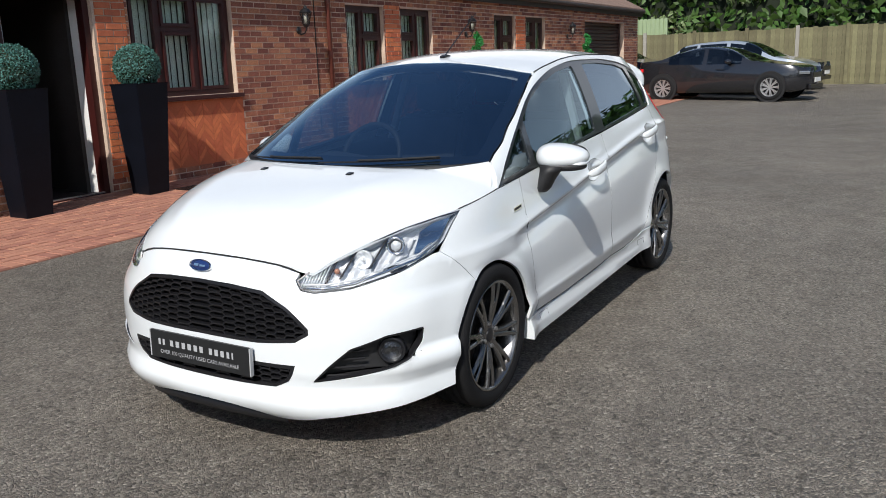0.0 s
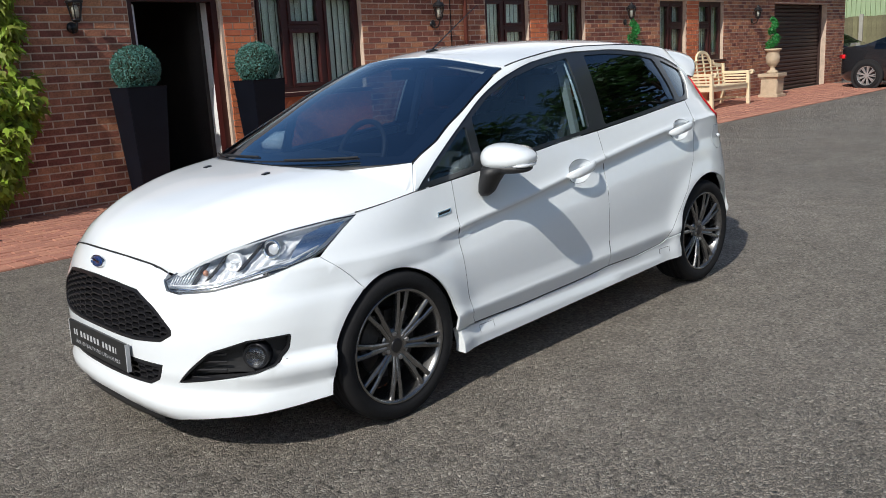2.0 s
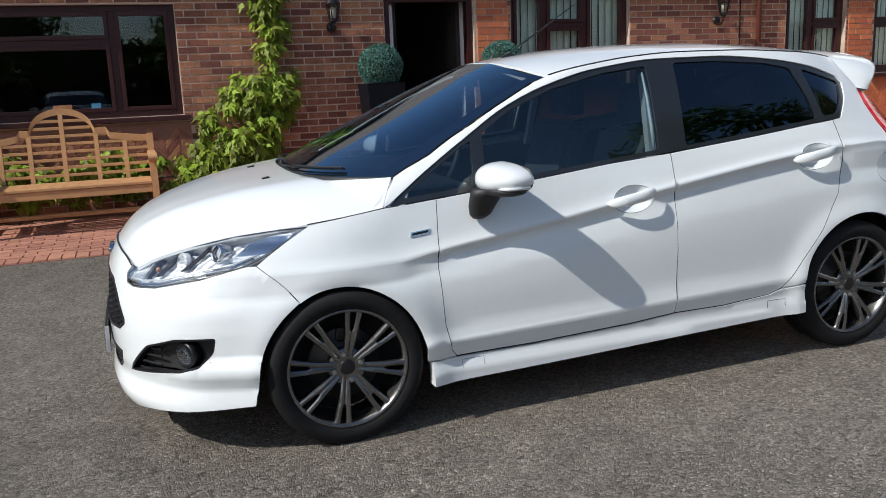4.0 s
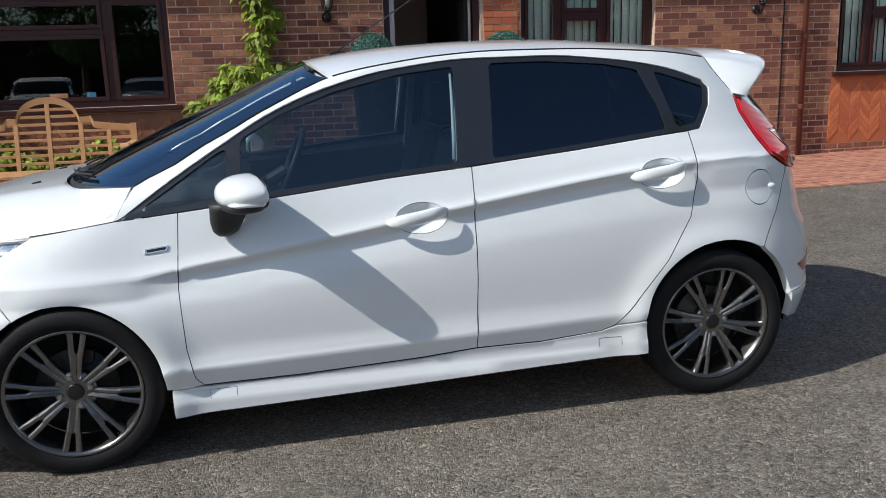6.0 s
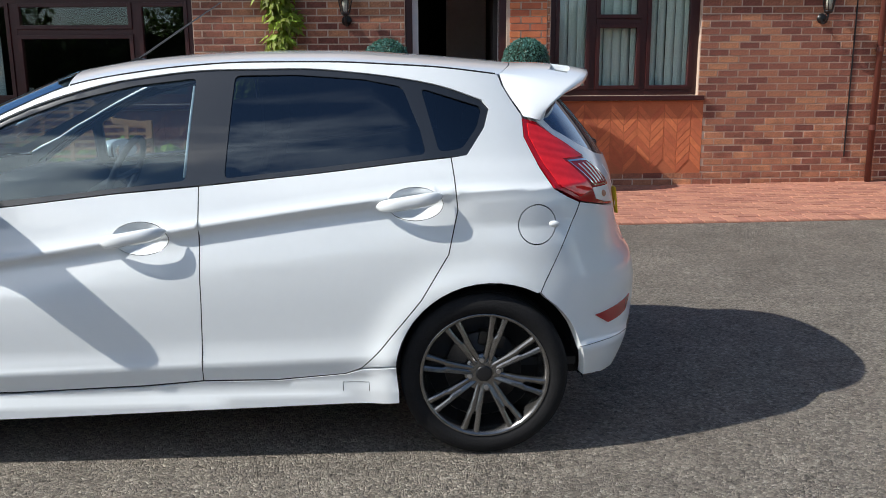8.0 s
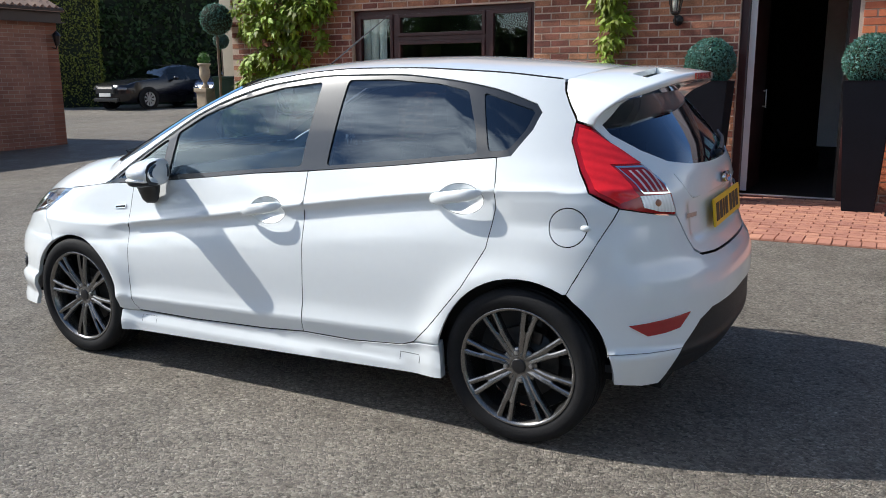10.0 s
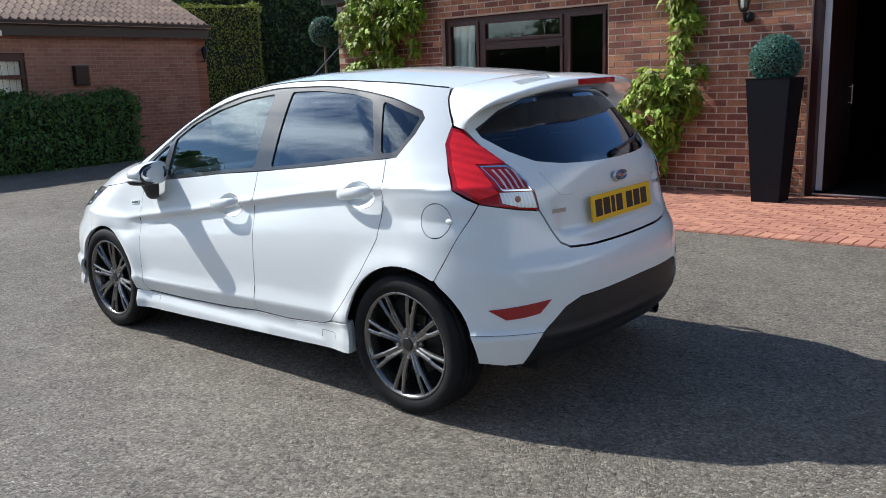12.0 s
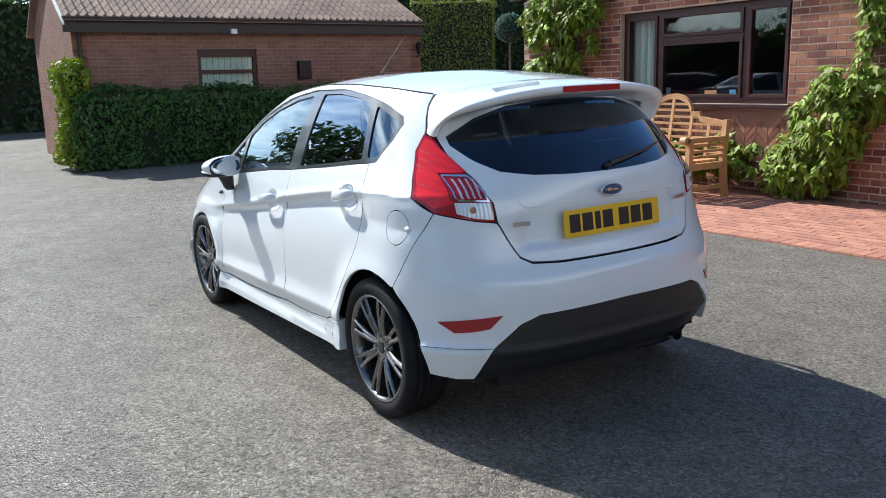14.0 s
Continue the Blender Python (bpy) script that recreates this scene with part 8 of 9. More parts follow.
def low_house():
    h = thing("low_house", "low brick outbuilding with a pantiled roof and ivy", "house", (HX, 4.0, 0))
    def put(nm, bm, m, label="", parent=None):
        o = part(nm, bm, m, parent or h, label)
        if parent is None:
            o.matrix_parent_inverse = h.matrix_world.inverted()
        return o
    wz0, wz1, wy0, wy1 = 1.36, 2.16, 2.40, 3.60
    put("front_wall", boxes(((HX - 0.25, HY0 + 0.25, -0.1), (HX, wy0, 2.70)), ((HX - 0.25, wy1, -0.1), (HX, HY1 - 0.25, 2.70)), ((HX - 0.25, wy0, -0.1), (HX, wy1, wz0)), ((HX - 0.25, wy0, wz1), (HX, wy1, 2.70))), HOUSE_BRICK, "shaded brick wall")
    bm = bmesh.new()
    slab(bm, [(HX, -0.1), (HX, 2.70), (HX - 2.6, 4.05), (HX - 5.2, 2.70), (HX - 5.2, -0.1)], 0.25, "Y", HY0)
    put("gable", bm, GABLE_BRICK, "sunlit brick gable")
    bm = bmesh.new()
    slab(bm, [(HX, -0.1), (HX, 2.70), (HX - 2.6, 4.05), (HX - 5.2, 2.70), (HX - 5.2, -0.1)], 0.25, "Y", HY1 - 0.25)
    put("gable", bm, GABLE_BRICK)
    put("back_wall", boxes(((HX - 5.2, HY0 + 0.25, -0.1), (HX - 4.95, HY1 - 0.25, 2.70))), HOUSE_BRICK)
    put("fascia", boxes(((HX + 0.16, HY0 - 0.15, 2.46), (HX + 0.20, HY1 - 0.03, 2.74)), ((HX, HY0 - 0.1, 2.47), (HX + 0.16, HY1 + 0.1, 2.49))), SOFFIT)
    bm = bmesh.new()
    slab(bm, [(HX + 0.30, 2.66), (HX - 2.6, 4.18), (HX - 2.6, 4.08), (HX + 0.30, 2.58)], 0.03, "Y", HY0 - 0.16)
    put("barge_board", bm, WHITE_TRIM, "pale barge board")
    bm = bmesh.new()
    tube(bm, [(HX + 0.26, HY0 - 0.15, 2.70), (HX + 0.26, HY1 - 0.03, 2.70)], 0.05, 10)
    put("gutter", bm, SOFFIT)
    bm = bmesh.new()
    tube(bm, [(HX + 0.22, HY0 + 0.12, 2.68), (HX + 0.06, HY0 + 0.12, 2.50), (HX + 0.06, HY0 + 0.12, 0.1)], 0.035, 10)
    put("downpipe", bm, SOFFIT)
    win = put("window", boxes(((HX - 0.12, wy0, wz0), (HX - 0.04, wy0 + 0.07, wz1)), ((HX - 0.12, wy1 - 0.07, wz0), (HX - 0.04, wy1, wz1)), ((HX - 0.12, wy0 + 0.07, wz0), (HX - 0.04, wy1 - 0.07, wz0 + 0.07)),
                              ((HX - 0.12, wy0 + 0.07, wz1 - 0.14), (HX - 0.04, wy1 - 0.07, wz1)), ((HX - 0.12, wy0 + 0.07, 1.70), (HX - 0.04, wy1 - 0.07, 1.77))), UPVC_BROWN, "brown window with pale blinds")
    part("pane", boxes(((HX - 0.09, wy0 + 0.06, wz0 + 0.06), (HX - 0.085, wy1 - 0.06, wz1 - 0.13))), PANE, win).matrix_basis = Matrix()
    part("blind", boxes(((HX - 0.125, wy0 + 0.02, wz0 + 0.02), (HX - 0.115, wy1 - 0.02, wz1 - 0.1))), BLIND, win)
    for k in range(9):
        part("blind_gap", boxes(((HX - 0.114, wy0 + 0.08 + 0.12 * k, wz0 + 0.03), (HX - 0.112, wy0 + 0.086 + 0.12 * k, wz1 - 0.12))), ROOM_DARK, win)
    bm = bmesh.new()
    box(bm, (HX + 0.0, 4.45, 1.55), (HX + 0.16, 4.72, 1.93), 0.03)
    put("wall_box", bm, BLACK_IRON, "black box fixed to the wall")
    bm = bmesh.new()
    box(bm, (HX + 0.20, 3.02, 2.44), (HX + 0.30, 3.14, 2.54), 0.02)
    put("eave_light", bm, WHITE_TRIM, "small white flood lamp under the eave")
    bm = bmesh.new()
    lathe(bm, [(0.0, -0.14), (0.04, -0.12), (0.075, 0.05), (0.09, 0.06), (0.05, 0.12), (0.0, 0.16)], 8, (HX + 0.14, HY1 - 0.12, 2.16))
    tube(bm, [(HX, HY1 - 0.12, 2.0), (HX + 0.10, HY1 - 0.12, 1.98), (HX + 0.14, HY1 - 0.12, 2.04)], 0.012, 8)
    put("wall_lamp", bm, BLACK_IRON, "black lantern by the corner")
    # pantiles
    slope = math.atan2(4.10 - 2.74, 2.9)
    bm = bmesh.new()
    n = 14
    prof = [(-0.155 + 0.31 * k / n, 0.040 * math.sin(4 * math.pi * (k / n) - 0.5) + 0.030) for k in range(n + 1)]
    lo = [bm.verts.new((0.0, a, b)) for a, b in prof]
    hi = [bm.verts.new((-0.29, a, b - 0.012)) for a, b in prof]
    un = [bm.verts.new((0.0, a, b - 0.048)) for a, b in prof]
    for k in range(n):
        bm.faces.new((lo[k], lo[k + 1], hi[k + 1], hi[k]))
        bm.faces.new((un[k], un[k + 1], lo[k + 1], lo[k]))
    tile = mesh_of(bm, "roof_tile", TILE)
    roof = put("roof", boxes(((HX - 2.62, HY0 - 0.12, 4.06), (HX - 2.58, HY1 - 0.02, 4.12))), TILE, "brown pantiled roof")
    bm = bmesh.new()
    slab(bm, [(HX + 0.30, 2.70), (HX - 2.6, 4.06), (HX - 5.5, 2.70), (HX - 5.5, 2.66), (HX - 2.6, 4.02), (HX + 0.30, 2.66)], HY1 - HY0 + 0.12, "Y", HY0 - 0.13)
    part("underlay", bm, TILE, roof)
    rows, cols = 12, 24
    for r in range(rows):
        for c in range(cols):
            o = new("roof_tile", tile)
            o.parent = roof
            o.matrix_basis = Matrix.Translation((HX + 0.30 - 0.255 * r * math.cos(slope), HY0 + 0.05 + 0.305 * c, 2.715 + 0.255 * r * math.sin(slope))) @ pose(0, 0, 0, 0, math.degrees(slope), 0)


low_house()


def surface_points(rng, count, lo, hi, faces):
    """Places on the chosen faces of a box, roughened, with their outward directions."""
    lo, hi = np.array(lo, float), np.array(hi, float)
    areas = []
    for f in faces:
        k = "xyz".index(f[1])
        other = [i for i in range(3) if i != k]
        areas.append((hi - lo)[other].prod())
    areas = np.array(areas)
    pick = rng.choice(len(faces), count, p=areas / areas.sum())
    p = lo + (hi - lo) * rng.uniform(0, 1, (count, 3))
    out = np.zeros((count, 3))
    for i, f in enumerate(faces):
        k = "xyz".index(f[1])
        s = 1 if f[0] == "+" else -1
        m = pick == i
        p[m, k] = (hi if s > 0 else lo)[k]
        out[m, k] = s
    return p, out


def hedge(name, label, lo, hi, faces, count, size, material, seed, shape=PLAIN, rough=0.08, turn=0.0, at=(0, 0, 0), category="hedge"):
    h = thing(name, label, category, at, "", turn)
    rng = np.random.default_rng(seed)
    p, out = surface_points(rng, count, lo, hi, faces)
    bulge = np.array([noise.noise(Vector(q * 0.9)) + 0.5 * noise.noise(Vector(q * 2.3)) for q in p])
    p += out * (rough * 2.2 * bulge + rng.normal(0, rough * 0.4, len(p)))[:, None]
    f = leaves("foliage", p, out, size, material, rng, shape, hang=0.5, wild=0.7, parent=h)
    tagged(f, kind="stuff")
    # near-black block paints the shade between the leaves
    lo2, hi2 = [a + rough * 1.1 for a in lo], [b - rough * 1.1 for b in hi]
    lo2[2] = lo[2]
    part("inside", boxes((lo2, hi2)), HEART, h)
    return h


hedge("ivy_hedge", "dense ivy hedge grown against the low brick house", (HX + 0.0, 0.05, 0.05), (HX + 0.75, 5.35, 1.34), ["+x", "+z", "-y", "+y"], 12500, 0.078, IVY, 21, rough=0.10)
# sun on this ivy is put in by the lighter creeper green
hedge("ivy_hedge", "ivy climbing the corner of the low house, in brighter green for the sun", (HX - 0.80, -0.12, 0.1), (HX + 0.45, 0.30, 1.85), ["-y", "+z", "+x"], 4200, 0.085, VINE, 22, rough=0.09)
# tall clipped hedge behind, running away from the yard
hedge("tall_hedge", "tall dark clipped conifer hedge", (-13.0, -1.2, -0.05), (13.0, 1.2, 5.0), ["-y", "+z", "+x", "-x"], 26000, 0.20, HEDGE, 23, rough=0.14, turn=51, at=(-25.0, 18.8, 0))
hedge("clipped_hedge", "clipped hedge with a sunlit top behind the low house, sun put into its yellow-green", (-1.6, -0.7, -0.05), (1.6, 0.7, 4.4), ["-y", "+z", "+x"], 9000, 0.085, HEDGE_SUNLIT, 27, rough=0.07, turn=56.6, at=(-23.9, 15.8, 0))
hedge("tall_hedge", "tall dark hedge at the end of the drive", (-9.0, -1.0, -0.05), (9.0, 1.0, 4.6), ["-y", "+z", "+x"], 9000, 0.24, HEDGE, 24, rough=0.16, turn=84, at=(-30.0, -3.5, 0))


# far side of the yard, behind the camera, mirrored in the windows
hedge("boundary_hedge", "tall dark boundary hedge across the yard", (-34.0, -1.0, -0.05), (34.0, 1.0, 3.4), ["+y", "+z"], 9000, 0.42, HEDGE, 25, rough=0.2, at=(0.0, -23.0, 0))


hedge("tree_belt", "dense dark belt of trees behind the fence", (-17.0, -1.6, 0.3), (17.0, 1.6, 6.8), ["+y", "+z"], 9000, 0.42, TREE, 26, rough=0.42, turn=90, at=(33.5, 4.0, 0), category="trees")


# ---- trees ----
def tree(x, y, height, spread, seed, material, label, bare=0.25, count=5200):
    t = thing("tree", label, "tree", (x, y, 0))
    rng = np.random.default_rng(seed)
    bm = bmesh.new()
    tube(bm, [(0, 0, -0.1), (0.1 * spread * 0.2, 0, height * 0.3), (0, 0.05 * spread, height * 0.65), (0, 0, height * 0.9)], [height * 0.022, height * 0.018, height * 0.011, height * 0.004], 9)
    trunk = part("trunk", bm, BARK, t, "", True)
    tips = []
    for k in range(16):
        a, z0 = rng.uniform(0, 2 * math.pi), height * rng.uniform(bare, 0.85)
        reach = spread * rng.uniform(0.45, 1.0) * (1 - 0.5 * (z0 / height - bare))
        tip = np.array((reach * math.cos(a), reach * math.sin(a), z0 + height * rng.uniform(0.04, 0.16)))
        bm = bmesh.new()
        tube(bm, [(0, 0, z0), tuple(tip * (0.5, 0.5, 0) + (0, 0, (z0 + tip[2]) / 2 - 0.05)), tuple(tip)], [height * 0.008, height * 0.005, 0.012], 6)
        part("limb", bm, BARK, trunk)
        tips += [tip, tip * (0.55, 0.55, 0) + (0, 0, (z0 + tip[2]) / 2 + 0.3)]
    pts, out = [], []
    for k in range(count):
        c = tips[rng.integers(len(tips))]
        d = rng.normal(0, 1, 3)
        d /= np.linalg.norm(d)
        r = spread * 0.30 * rng.uniform(0.3, 1.0) ** 0.5
        pts.append(c + d * (r, r, r * 0.75))
        out.append(d + (0, 0, 0.3))
    f = leaves("crown", pts, out, 0.26, material, rng, hang=0.3, wild=0.7, parent=t)
    tagged(f, kind="stuff")


tree(35.0, 15.5, 8.5, 3.4, 31, TREE, "broad green tree behind the fence")
tree(33.5, 10.5, 7.5, 3.2, 32, TREE, "broad green tree behind the fence")
tree(34.0, 5.8, 7.0, 3.0, 33, BLOSSOM, "pale flowering tree behind the fence")
tree(36.0, 1.5, 8.5, 3.4, 34, TREE, "dark green tree behind the fence")
tree(34.0, -2.0, 8.0, 3.2, 35, TREE, "dark green tree behind the fence")
tree(35.0, -6.5, 9.0, 3.6, 36, TREE, "dark green tree behind the fence")
tree(-33.0, 24.0, 7.0, 2.6, 37, TREE, "green tree behind the tall hedge")
tree(-29.0, 30.0, 8.5, 3.0, 38, TREE, "green tree behind the tall hedge")
# the yard's far side, mirrored in the car's glass
tree(-7.0, -19.0, 6.5, 3.0, 41, TREE, "large green tree across the yard")
tree(1.0, -21.0, 6.0, 3.0, 42, TREE, "large green tree across the yard")
tree(10.0, -18.0, 7.5, 3.4, 43, TREE, "large green tree across the yard")
tree(-17.0, -7.0, 6.0, 2.6, 47, TREE, "green tree beyond the end of the yard")
tree(-21.0, -11.0, 6.5, 3.0, 48, TREE, "green tree beyond the end of the yard")
tree(12.5, -7.5, 8.5, 2.9, 45, TREE, "tall green tree across the yard")
tree(10.0, -11.5, 9.5, 3.2, 46, TREE, "tall green tree across the yard")
tree(-15.0, -15.0, 6.0, 3.0, 44, TREE, "large green tree across the yard")


# ---- fence at the far side ----
FX = 27.0


def fence():
    f = thing("fence", "green stained close-board timber fence", "fence", (FX, 3.0, 0.25))
    me = from_arrays("board", [(x, y, z) for x in (-0.012, 0.012) for y in (-0.073, 0.073) for z in (0.0, 1.92)],
                     [(0, 1, 3, 2), (4, 6, 7, 5), (0, 4, 5, 1), (2, 3, 7, 6), (1, 5, 7, 3)], FENCE)
    rng = np.random.default_rng(9)
    for k in range(84):
        y = -1.5 + 0.15 * k - 3.0
        o = new("board", me)
        o.parent = f
        o.matrix_basis = pose(rng.uniform(-0.012, 0.012), y, rng.uniform(-0.02, 0.03), 0, 0, 0)
    for y in (-1.42, 0.2, 1.75, 3.4, 5.2, 7.0, 8.8, 10.6):
        part("post", boxes(((-0.08, y - 3.06, -0.2), (-0.02, y - 2.94, 2.0)), bevel=0.006), CONCRETE if y > 6 or y == 1.75 else FENCE, f)
    part("gravel_board", boxes(((-0.03, -4.5, -0.25), (0.02, 8.0, 0.0))), FENCE, f)
    part("rail", boxes(((0.012, -4.5, 1.5), (0.06, 8.0, 1.58))), FENCE, f)
    g = thing("fence", "dark green boundary fence set further back", "fence", (FX + 2.2, -4.0, 0.2))
    for k in range(36):
        o = new("board", me)
        o.parent = g
        o.matrix_basis = pose(0, -3.2 + 0.15 * k, 0)
    c = thing("cladding_panel", "pale green ribbed metal cladding behind the fence", "cladding", (FX + 1.5, 8.0, 0.2))
    for k in range(26):
        part("rib", boxes(((-0.02, -1.4 + 0.16 * k, 0), (0.03, -1.30 + 0.16 * k, 2.62))), FENCE_METAL, c)
    part("sheet", boxes(((0.03, -1.4, 0), (0.05, 2.8, 2.60))), FENCE_METAL, c)


fence()


# ---- parked cars, further off ----
PALE_ALLOY = mat("silver_alloy", (0.62, 0.62, 0.62), 0.3, metal=0.7, var=0.06)
GREY_PAINT = mat("graphite_paint", (0.034, 0.035, 0.040), 0.22, metal=0.5, var=0.05, coat=1.0)
SILVER_PAINT = mat("silver_paint", (0.45, 0.50, 0.56), 0.28, metal=0.4, var=0.05, coat=1.0)
BLACK_PAINT = mat("black_paint", (0.006, 0.006, 0.009), 0.25, var=0.05, coat=0.4)
NAVY_PAINT = mat("navy_paint", (0.012, 0.018, 0.05), 0.2, var=0.05, coat=1.0)
RED_PAINT = mat("red_paint", (0.30, 0.010, 0.012), 0.25, var=0.05, coat=1.0)
DARK_GLASS = glass("dark_car_glass", (0.22, 0.24, 0.25), 0.07)
CAR_LAMP = mat("clear_lamp", (0.34, 0.36, 0.38), 0.15, metal=0.5, var=0.08)


def car_wheel_meshes():
    bm = bmesh.new()
    lathe(bm, [(0.215, -0.09), (0.25, -0.11), (0.30, -0.105), (0.325, -0.085), (0.33, 0.0), (0.32, 0.1), (0.22, 0.1)], 36, axis="Y", caps=False)
    tyre = mesh_of(bm, "tyre", RUBBER, True)
    bm = bmesh.new()
    lathe(bm, [(0.225, -0.085), (0.236, -0.100), (0.22, -0.095), (0.205, -0.05), (0.20, 0.08)], 36, axis="Y", caps=False)
    lathe(bm, [(0.0, -0.085), (0.05, -0.085), (0.055, -0.06)], 18, axis="Y", caps=False)
    for k in range(9):
        a = 2 * math.pi * k / 9
        for off in (-0.10, 0.10):
            c, s = math.cos(a), math.sin(a)
            ce, se = math.cos(a + off), math.sin(a + off)
            w = 0.012
            q = [(0.04 * c - w * s, -0.08, 0.04 * s + w * c), (0.04 * c + w * s, -0.08, 0.04 * s - w * c), (0.218 * ce + w * se, -0.092, 0.218 * se - w * ce), (0.218 * ce - w * se, -0.092, 0.218 * se + w * ce)]
            top = [bm.verts.new(p) for p in q]
            low = [bm.verts.new((p[0], p[1] + 0.025, p[2])) for p in q]
            bm.faces.new(top)
            for i in range(4):
                bm.faces.new((top[i], top[(i + 1) % 4], low[(i + 1) % 4], low[i]))
    rim = mesh_of(bm, "rim", PALE_ALLOY)
    bm = bmesh.new()
    lathe(bm, [(0.0, -0.02), (0.20, -0.02)], 24, axis="Y")
    drum = mesh_of(bm, "drum", GAP)
    return tyre, rim, drum


TYRE2, RIM2, DRUM2 = car_wheel_meshes()


def parked_car(label, at, turn, paint, top, belt=0.92, L=4.6, W=1.82, axles=(-1.42, 1.39), pillars=(0.25, 1.25), base=(-1.0, -0.25, 0.95, 1.55)):
    """Nose at -x. top: profile of the middle line; base: foot and head of the windscreen, head and foot of the rear screen."""
    car = thing("parked_car", label, "car", at, "parked cars", turn)
    body, glaz = bmesh.new(), bmesh.new()
    n = 64
    xs = [-L / 2 + L * (0.5 - 0.5 * math.cos(math.pi * k / n)) for k in range(n + 1)]
    secs = []
    for x in xs:
        e = abs(x) / (L / 2)
        w = W / 2 * max(0.05, 1 - e**7) ** (1 / 3.2) * (1 - 0.05 * e * e)
        zt = curve(top, x)
        zb = min(belt + 0.035 * x / L * 2, zt - 0.012)
        f = max(0.0, min(1.0, (zt - zb) / 0.45))
        wg = w * (0.93 - 0.20 * f)
        low = 0.20 + 0.10 * max(0.0, (e - 0.85) / 0.15)
        secs.append([(w * 0.86, low), (w * 0.97, low + 0.06), (w, 0.52), (w * 0.99, 0.66), (w * 0.965, 0.78), (w * 0.93, zb), (wg, zb + (zt - zb) * 0.86), (wg * 0.85, zb + (zt - zb) * 0.97), (wg * 0.45, zt - 0.003), (0.0, zt)])
    for i in range(n):
        xa, xb = xs[i], xs[i + 1]
        xm = (xa + xb) / 2
        for s in (-1, 1):
            for j in range(9):
                side_glass = j == 5 and base[0] + 0.35 < xm < base[3] - 0.30 and not any(abs(xm - p) < 0.05 for p in pillars)
                screen = j >= 6 and (base[0] < xm < base[1] or base[2] < xm < base[3])
                bm = glaz if side_glass or screen else body
                q = [(xa, s * secs[i][j][0], secs[i][j][1]), (xb, s * secs[i + 1][j][0], secs[i + 1][j][1]), (xb, s * secs[i + 1][j + 1][0], secs[i + 1][j + 1][1]), (xa, s * secs[i][j + 1][0], secs[i][j + 1][1])]
                bm.faces.new([bm.verts.new(p) for p in (q if s > 0 else q[::-1])])
    for k, flip in ((0, 1), (n, -1)):
        ring = [(xs[k], -y, z) for y, z in secs[k]] + [(xs[k], y, z) for y, z in secs[k][-2::-1]]
        body.faces.new([body.verts.new(p) for p in ring])
    for bm in (body, glaz):
        bmesh.ops.remove_doubles(bm, verts=bm.verts, dist=1e-4)
        bmesh.ops.recalc_face_normals(bm, faces=bm.faces)
    part("body", body, paint, car, "", True)
    part("glass", glaz, DARK_GLASS, car, "", True)
    part("cabin", boxes(((base[0] + 0.5, -W * 0.33, 0.4), (base[3] - 0.2, W * 0.33, belt - 0.02))), SEAT, car)
    for s in (-1, 1):
        for x in (axles[0] + 1.45, axles[0] + 2.35):
            bm = bmesh.new()
            box(bm, (x, s * 0.38 - 0.24, 0.5), (x + 0.14, s * 0.38 + 0.24, 1.12), 0.05)
            part("seat", bm, SEAT, car)
        for ax in axles:
            wl = new("wheel", RIM2)
            wl.parent = car
            wl.matrix_basis = pose(ax, s * (W / 2 - 0.085), 0.328, 0, 0, 0 if s < 0 else 180)
            for nm, me in (("tyre", TYRE2), ("drum", DRUM2)):
                o = new(nm, me)
                o.parent = wl
            # near-black ring on the body paints the shaded gap of the wheel opening
            bm = bmesh.new()
            lathe(bm, [(0.30, 0.0), (0.385, 0.0), (0.385, 0.05)], 36, axis="Y", caps=False)
            o = part("arch_shade_ring", bm, GAP, car)
            o.matrix_basis = pose(ax, s * (W / 2 + 0.004), 0.335, 0, 0, 0 if s < 0 else 180)
        bm = bmesh.new()
        bmesh.ops.create_uvsphere(bm, u_segments=14, v_segments=8, radius=1.0)
        bmesh.ops.scale(bm, vec=(0.09, 0.11, 0.065), verts=bm.verts)
        m = part("door_mirror", bm, paint, car, "", True)
        m.matrix_basis = pose(base[0] + 0.62, s * (W / 2 + 0.06), belt + 0.06)
        zt = curve(top, -L / 2 + 0.25)
        bm = bmesh.new()
        box(bm, (-0.05, -0.14, -0.04), (0.05, 0.14, 0.04), 0.025)
        h = part("headlamp", bm, CAR_LAMP, car, "clear headlamp")
        h.matrix_basis = pose(-L / 2 + 0.16, s * W * 0.335, 0.66, 0, 0, -s * 42)
        bm = bmesh.new()
        box(bm, (-0.05, -0.13, -0.05), (0.05, 0.13, 0.05), 0.025)
        h = part("tail_lamp", bm, RED_LENS, car, "red tail lamp")
        h.matrix_basis = pose(L / 2 - 0.155, s * W * 0.335, 0.80, 0, 0, s * 42)
        bm = bmesh.new()
        tube(bm, [(axles[0] + 1.15, s * (W / 2 + 0.004), belt - 0.13), (axles[0] + 1.37, s * (W / 2 + 0.004), belt - 0.12)], 0.014, 6)
        part("handle", bm, paint, car)
    part("grille", boxes(((-L / 2 - 0.010, -0.42, 0.50), (-L / 2 + 0.06, 0.42, 0.66)), bevel=0.02), TRIM_BLACK, car)
    part("intake", boxes(((-L / 2 - 0.006, -0.55, 0.26), (-L / 2 + 0.06, 0.55, 0.37)), bevel=0.02), TRIM_BLACK, car)
    part("plate", boxes(((-L / 2 - 0.022, -0.26, 0.42), (-L / 2 - 0.008, 0.26, 0.53))), PAPER_WHITE, car, "pale number plate")
    return car


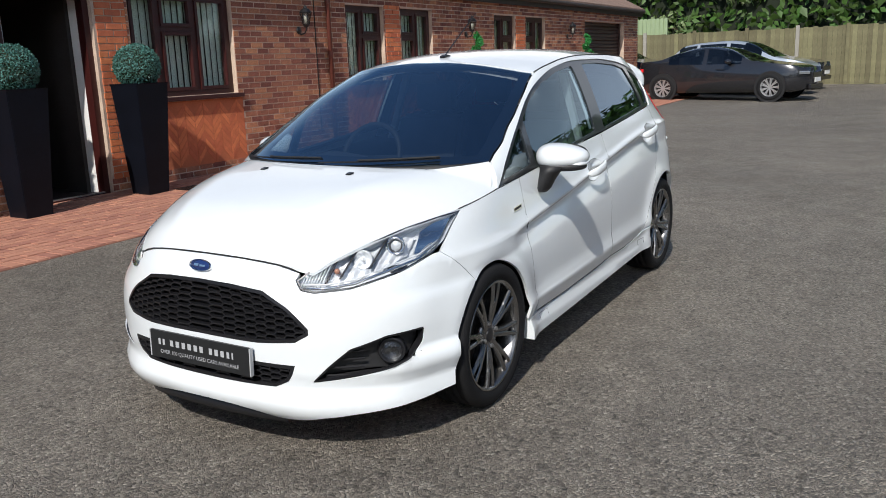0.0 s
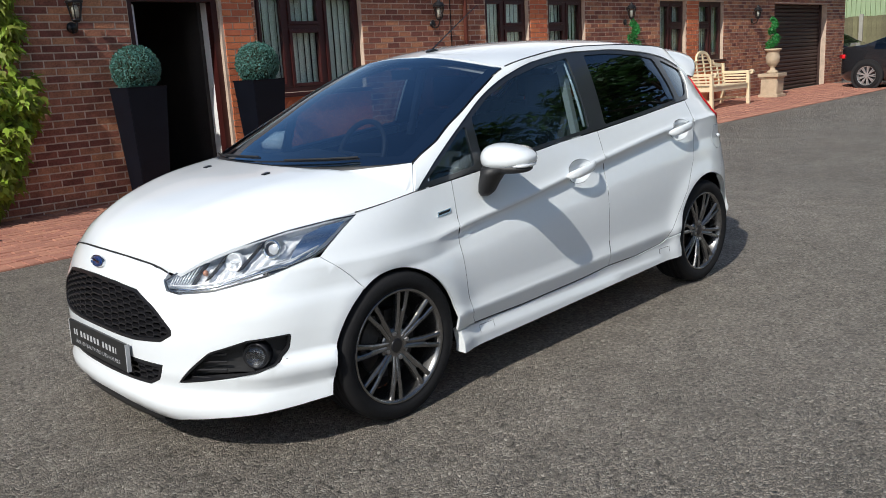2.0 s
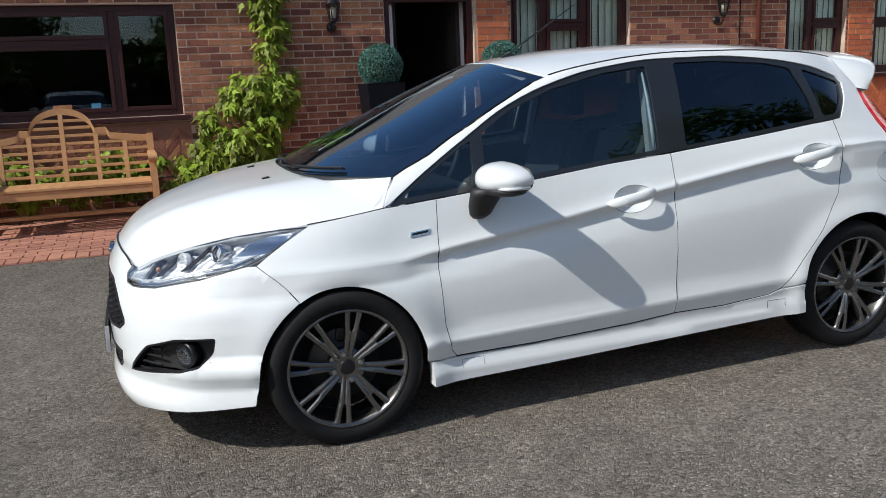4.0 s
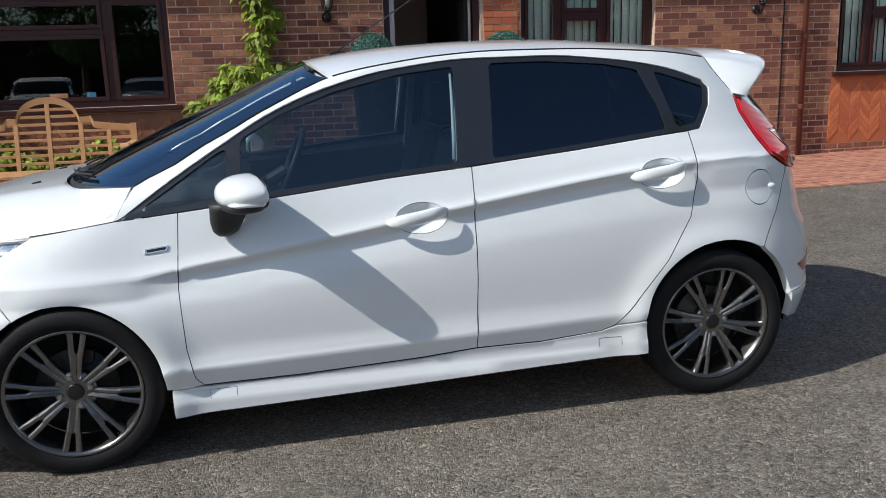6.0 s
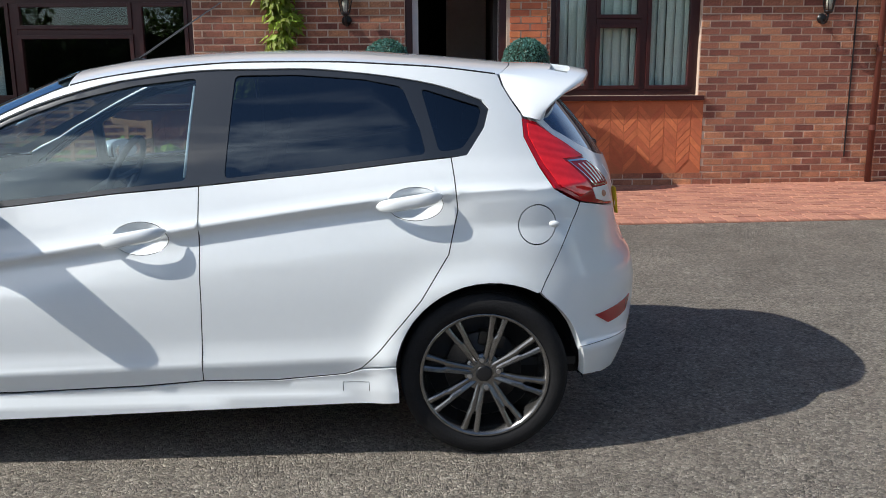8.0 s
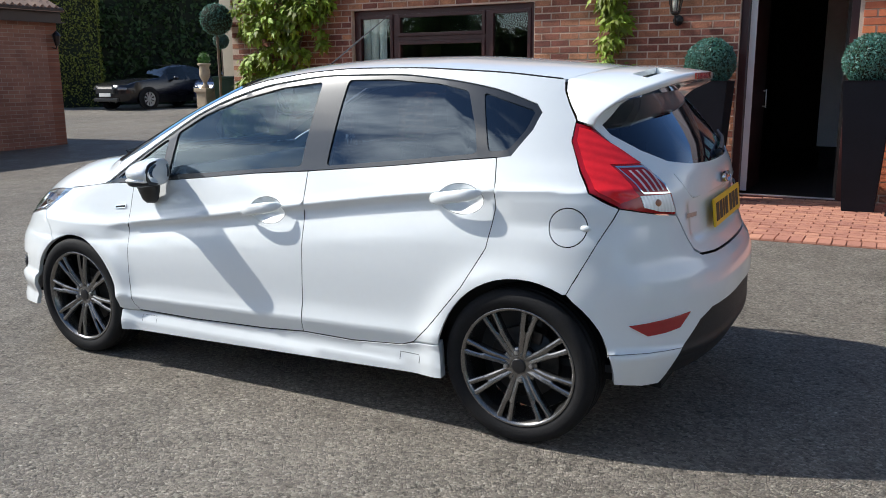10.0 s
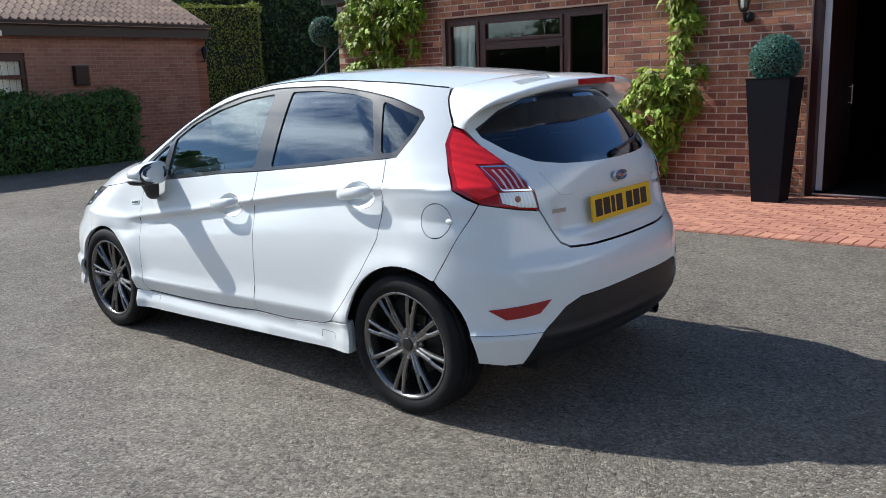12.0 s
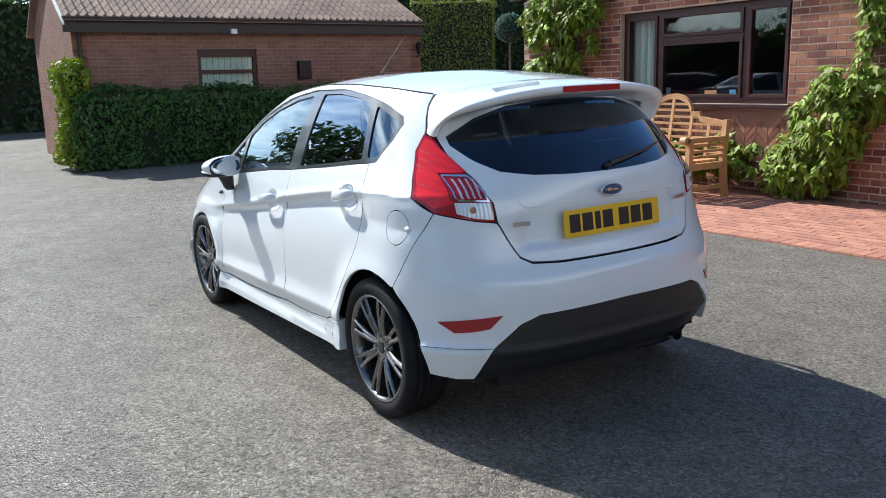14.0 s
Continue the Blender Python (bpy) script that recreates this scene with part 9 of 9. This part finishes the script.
COUPE = [(-2.3, 0.62), (-2.2, 0.72), (-1.9, 0.84), (-1.1, 0.955), (-0.95, 0.99), (-0.15, 1.33), (0.2, 1.375), (0.6, 1.36), (1.15, 1.22), (1.65, 1.06), (2.2, 1.02), (2.3, 0.85)]
SALOON = [(-2.3, 0.64), (-2.2, 0.74), (-1.9, 0.86), (-1.15, 0.98), (-0.98, 1.01), (-0.25, 1.39), (0.2, 1.45), (0.7, 1.43), (1.2, 1.24), (1.6, 1.08), (2.2, 1.03), (2.3, 0.85)]
HATCH = [(-2.1, 0.66), (-2.0, 0.78), (-1.8, 0.88), (-1.2, 1.02), (-1.1, 1.06), (-0.35, 1.44), (0.2, 1.52), (0.9, 1.50), (1.5, 1.42), (1.85, 1.15), (2.05, 1.00), (2.1, 0.8)]


def stand(x, y):
    return (x, y, ground_z(x, y))


parked_car("graphite grey coupe parked beside other cars", stand(19.17, 2.45), 82, GREY_PAINT, COUPE, pillars=(0.30,))
parked_car("silver-blue hatchback parked behind a grey coupe", stand(21.7, 2.55), 82, SILVER_PAINT, HATCH, 0.95, 4.2, 1.78, (-1.30, 1.25), (0.15, 1.05), (-1.15, -0.35, 1.45, 1.9))
parked_car("dark grey saloon parked by the fence", stand(24.2, 2.75), 82, GREY_PAINT, SALOON, 0.93)
parked_car("dark car parked beyond the corner of the building", stand(24.6, 7.4), 69.8, NAVY_PAINT, SALOON, 0.93)
parked_car("black saloon parked in the shade of the tall hedge", stand(-20.0, 17.2), 90, BLACK_PAINT, SALOON, 0.93, 4.9, 1.88, (-1.50, 1.45))
parked_car("dark blue hatchback parked beside a black saloon", stand(-17.7, 18.9), 90, NAVY_PAINT, HATCH, 0.95, 4.2, 1.78, (-1.30, 1.25), (0.15, 1.05), (-1.15, -0.35, 1.45, 1.9))
# across the yard, behind the camera: seen mirrored in the windows
parked_car("white hatchback parked across the yard", stand(-6.1, -9.0), 80, WHITE_TRIM, HATCH, 0.95, 4.2, 1.78, (-1.30, 1.25), (0.15, 1.05), (-1.15, -0.35, 1.45, 1.9))
parked_car("silver-blue saloon parked across the yard", stand(-3.4, -9.3), 84, SILVER_PAINT, SALOON, 0.93)
parked_car("pale blue saloon parked beside a dark red hatchback", stand(-12.4, -8.6), 105, SILVER_PAINT, SALOON, 0.93)
parked_car("dark red hatchback parked across the yard", stand(-15.2, -8.4), 110, RED_PAINT, HATCH, 0.95, 4.2, 1.78, (-1.30, 1.25), (0.15, 1.05), (-1.15, -0.35, 1.45, 1.9))


def wheelie_bin(x, y, m, label):
    b = thing("wheelie_bin", label, "bin", stand(x, y), "wheelie bins", 40)
    bm = bmesh.new()
    rows = [[bm.verts.new((sx * w, sy * d, z)) for sx, sy in ((-1, -1), (1, -1), (1, 1), (-1, 1))] for z, w, d in ((0.04, 0.22, 0.26), (0.95, 0.28, 0.34), (0.99, 0.30, 0.36))]
    for p, q in zip(rows, rows[1:]):
        for k in range(4):
            bm.faces.new((p[k], p[(k + 1) % 4], q[(k + 1) % 4], q[k]))
    bm.faces.new(rows[0][::-1])
    bm.faces.new(rows[-1])
    part("body", bm, m, b)
    bm = bmesh.new()
    box(bm, (-0.30, -0.37, 0.99), (0.30, 0.37, 1.05), 0.02)
    part("lid", bm, m, b)


wheelie_bin(-15.15, 15.0, BIN, "dark green wheelie bin")
wheelie_bin(-14.55, 15.2, BLACK_IRON, "dark grey wheelie bin")
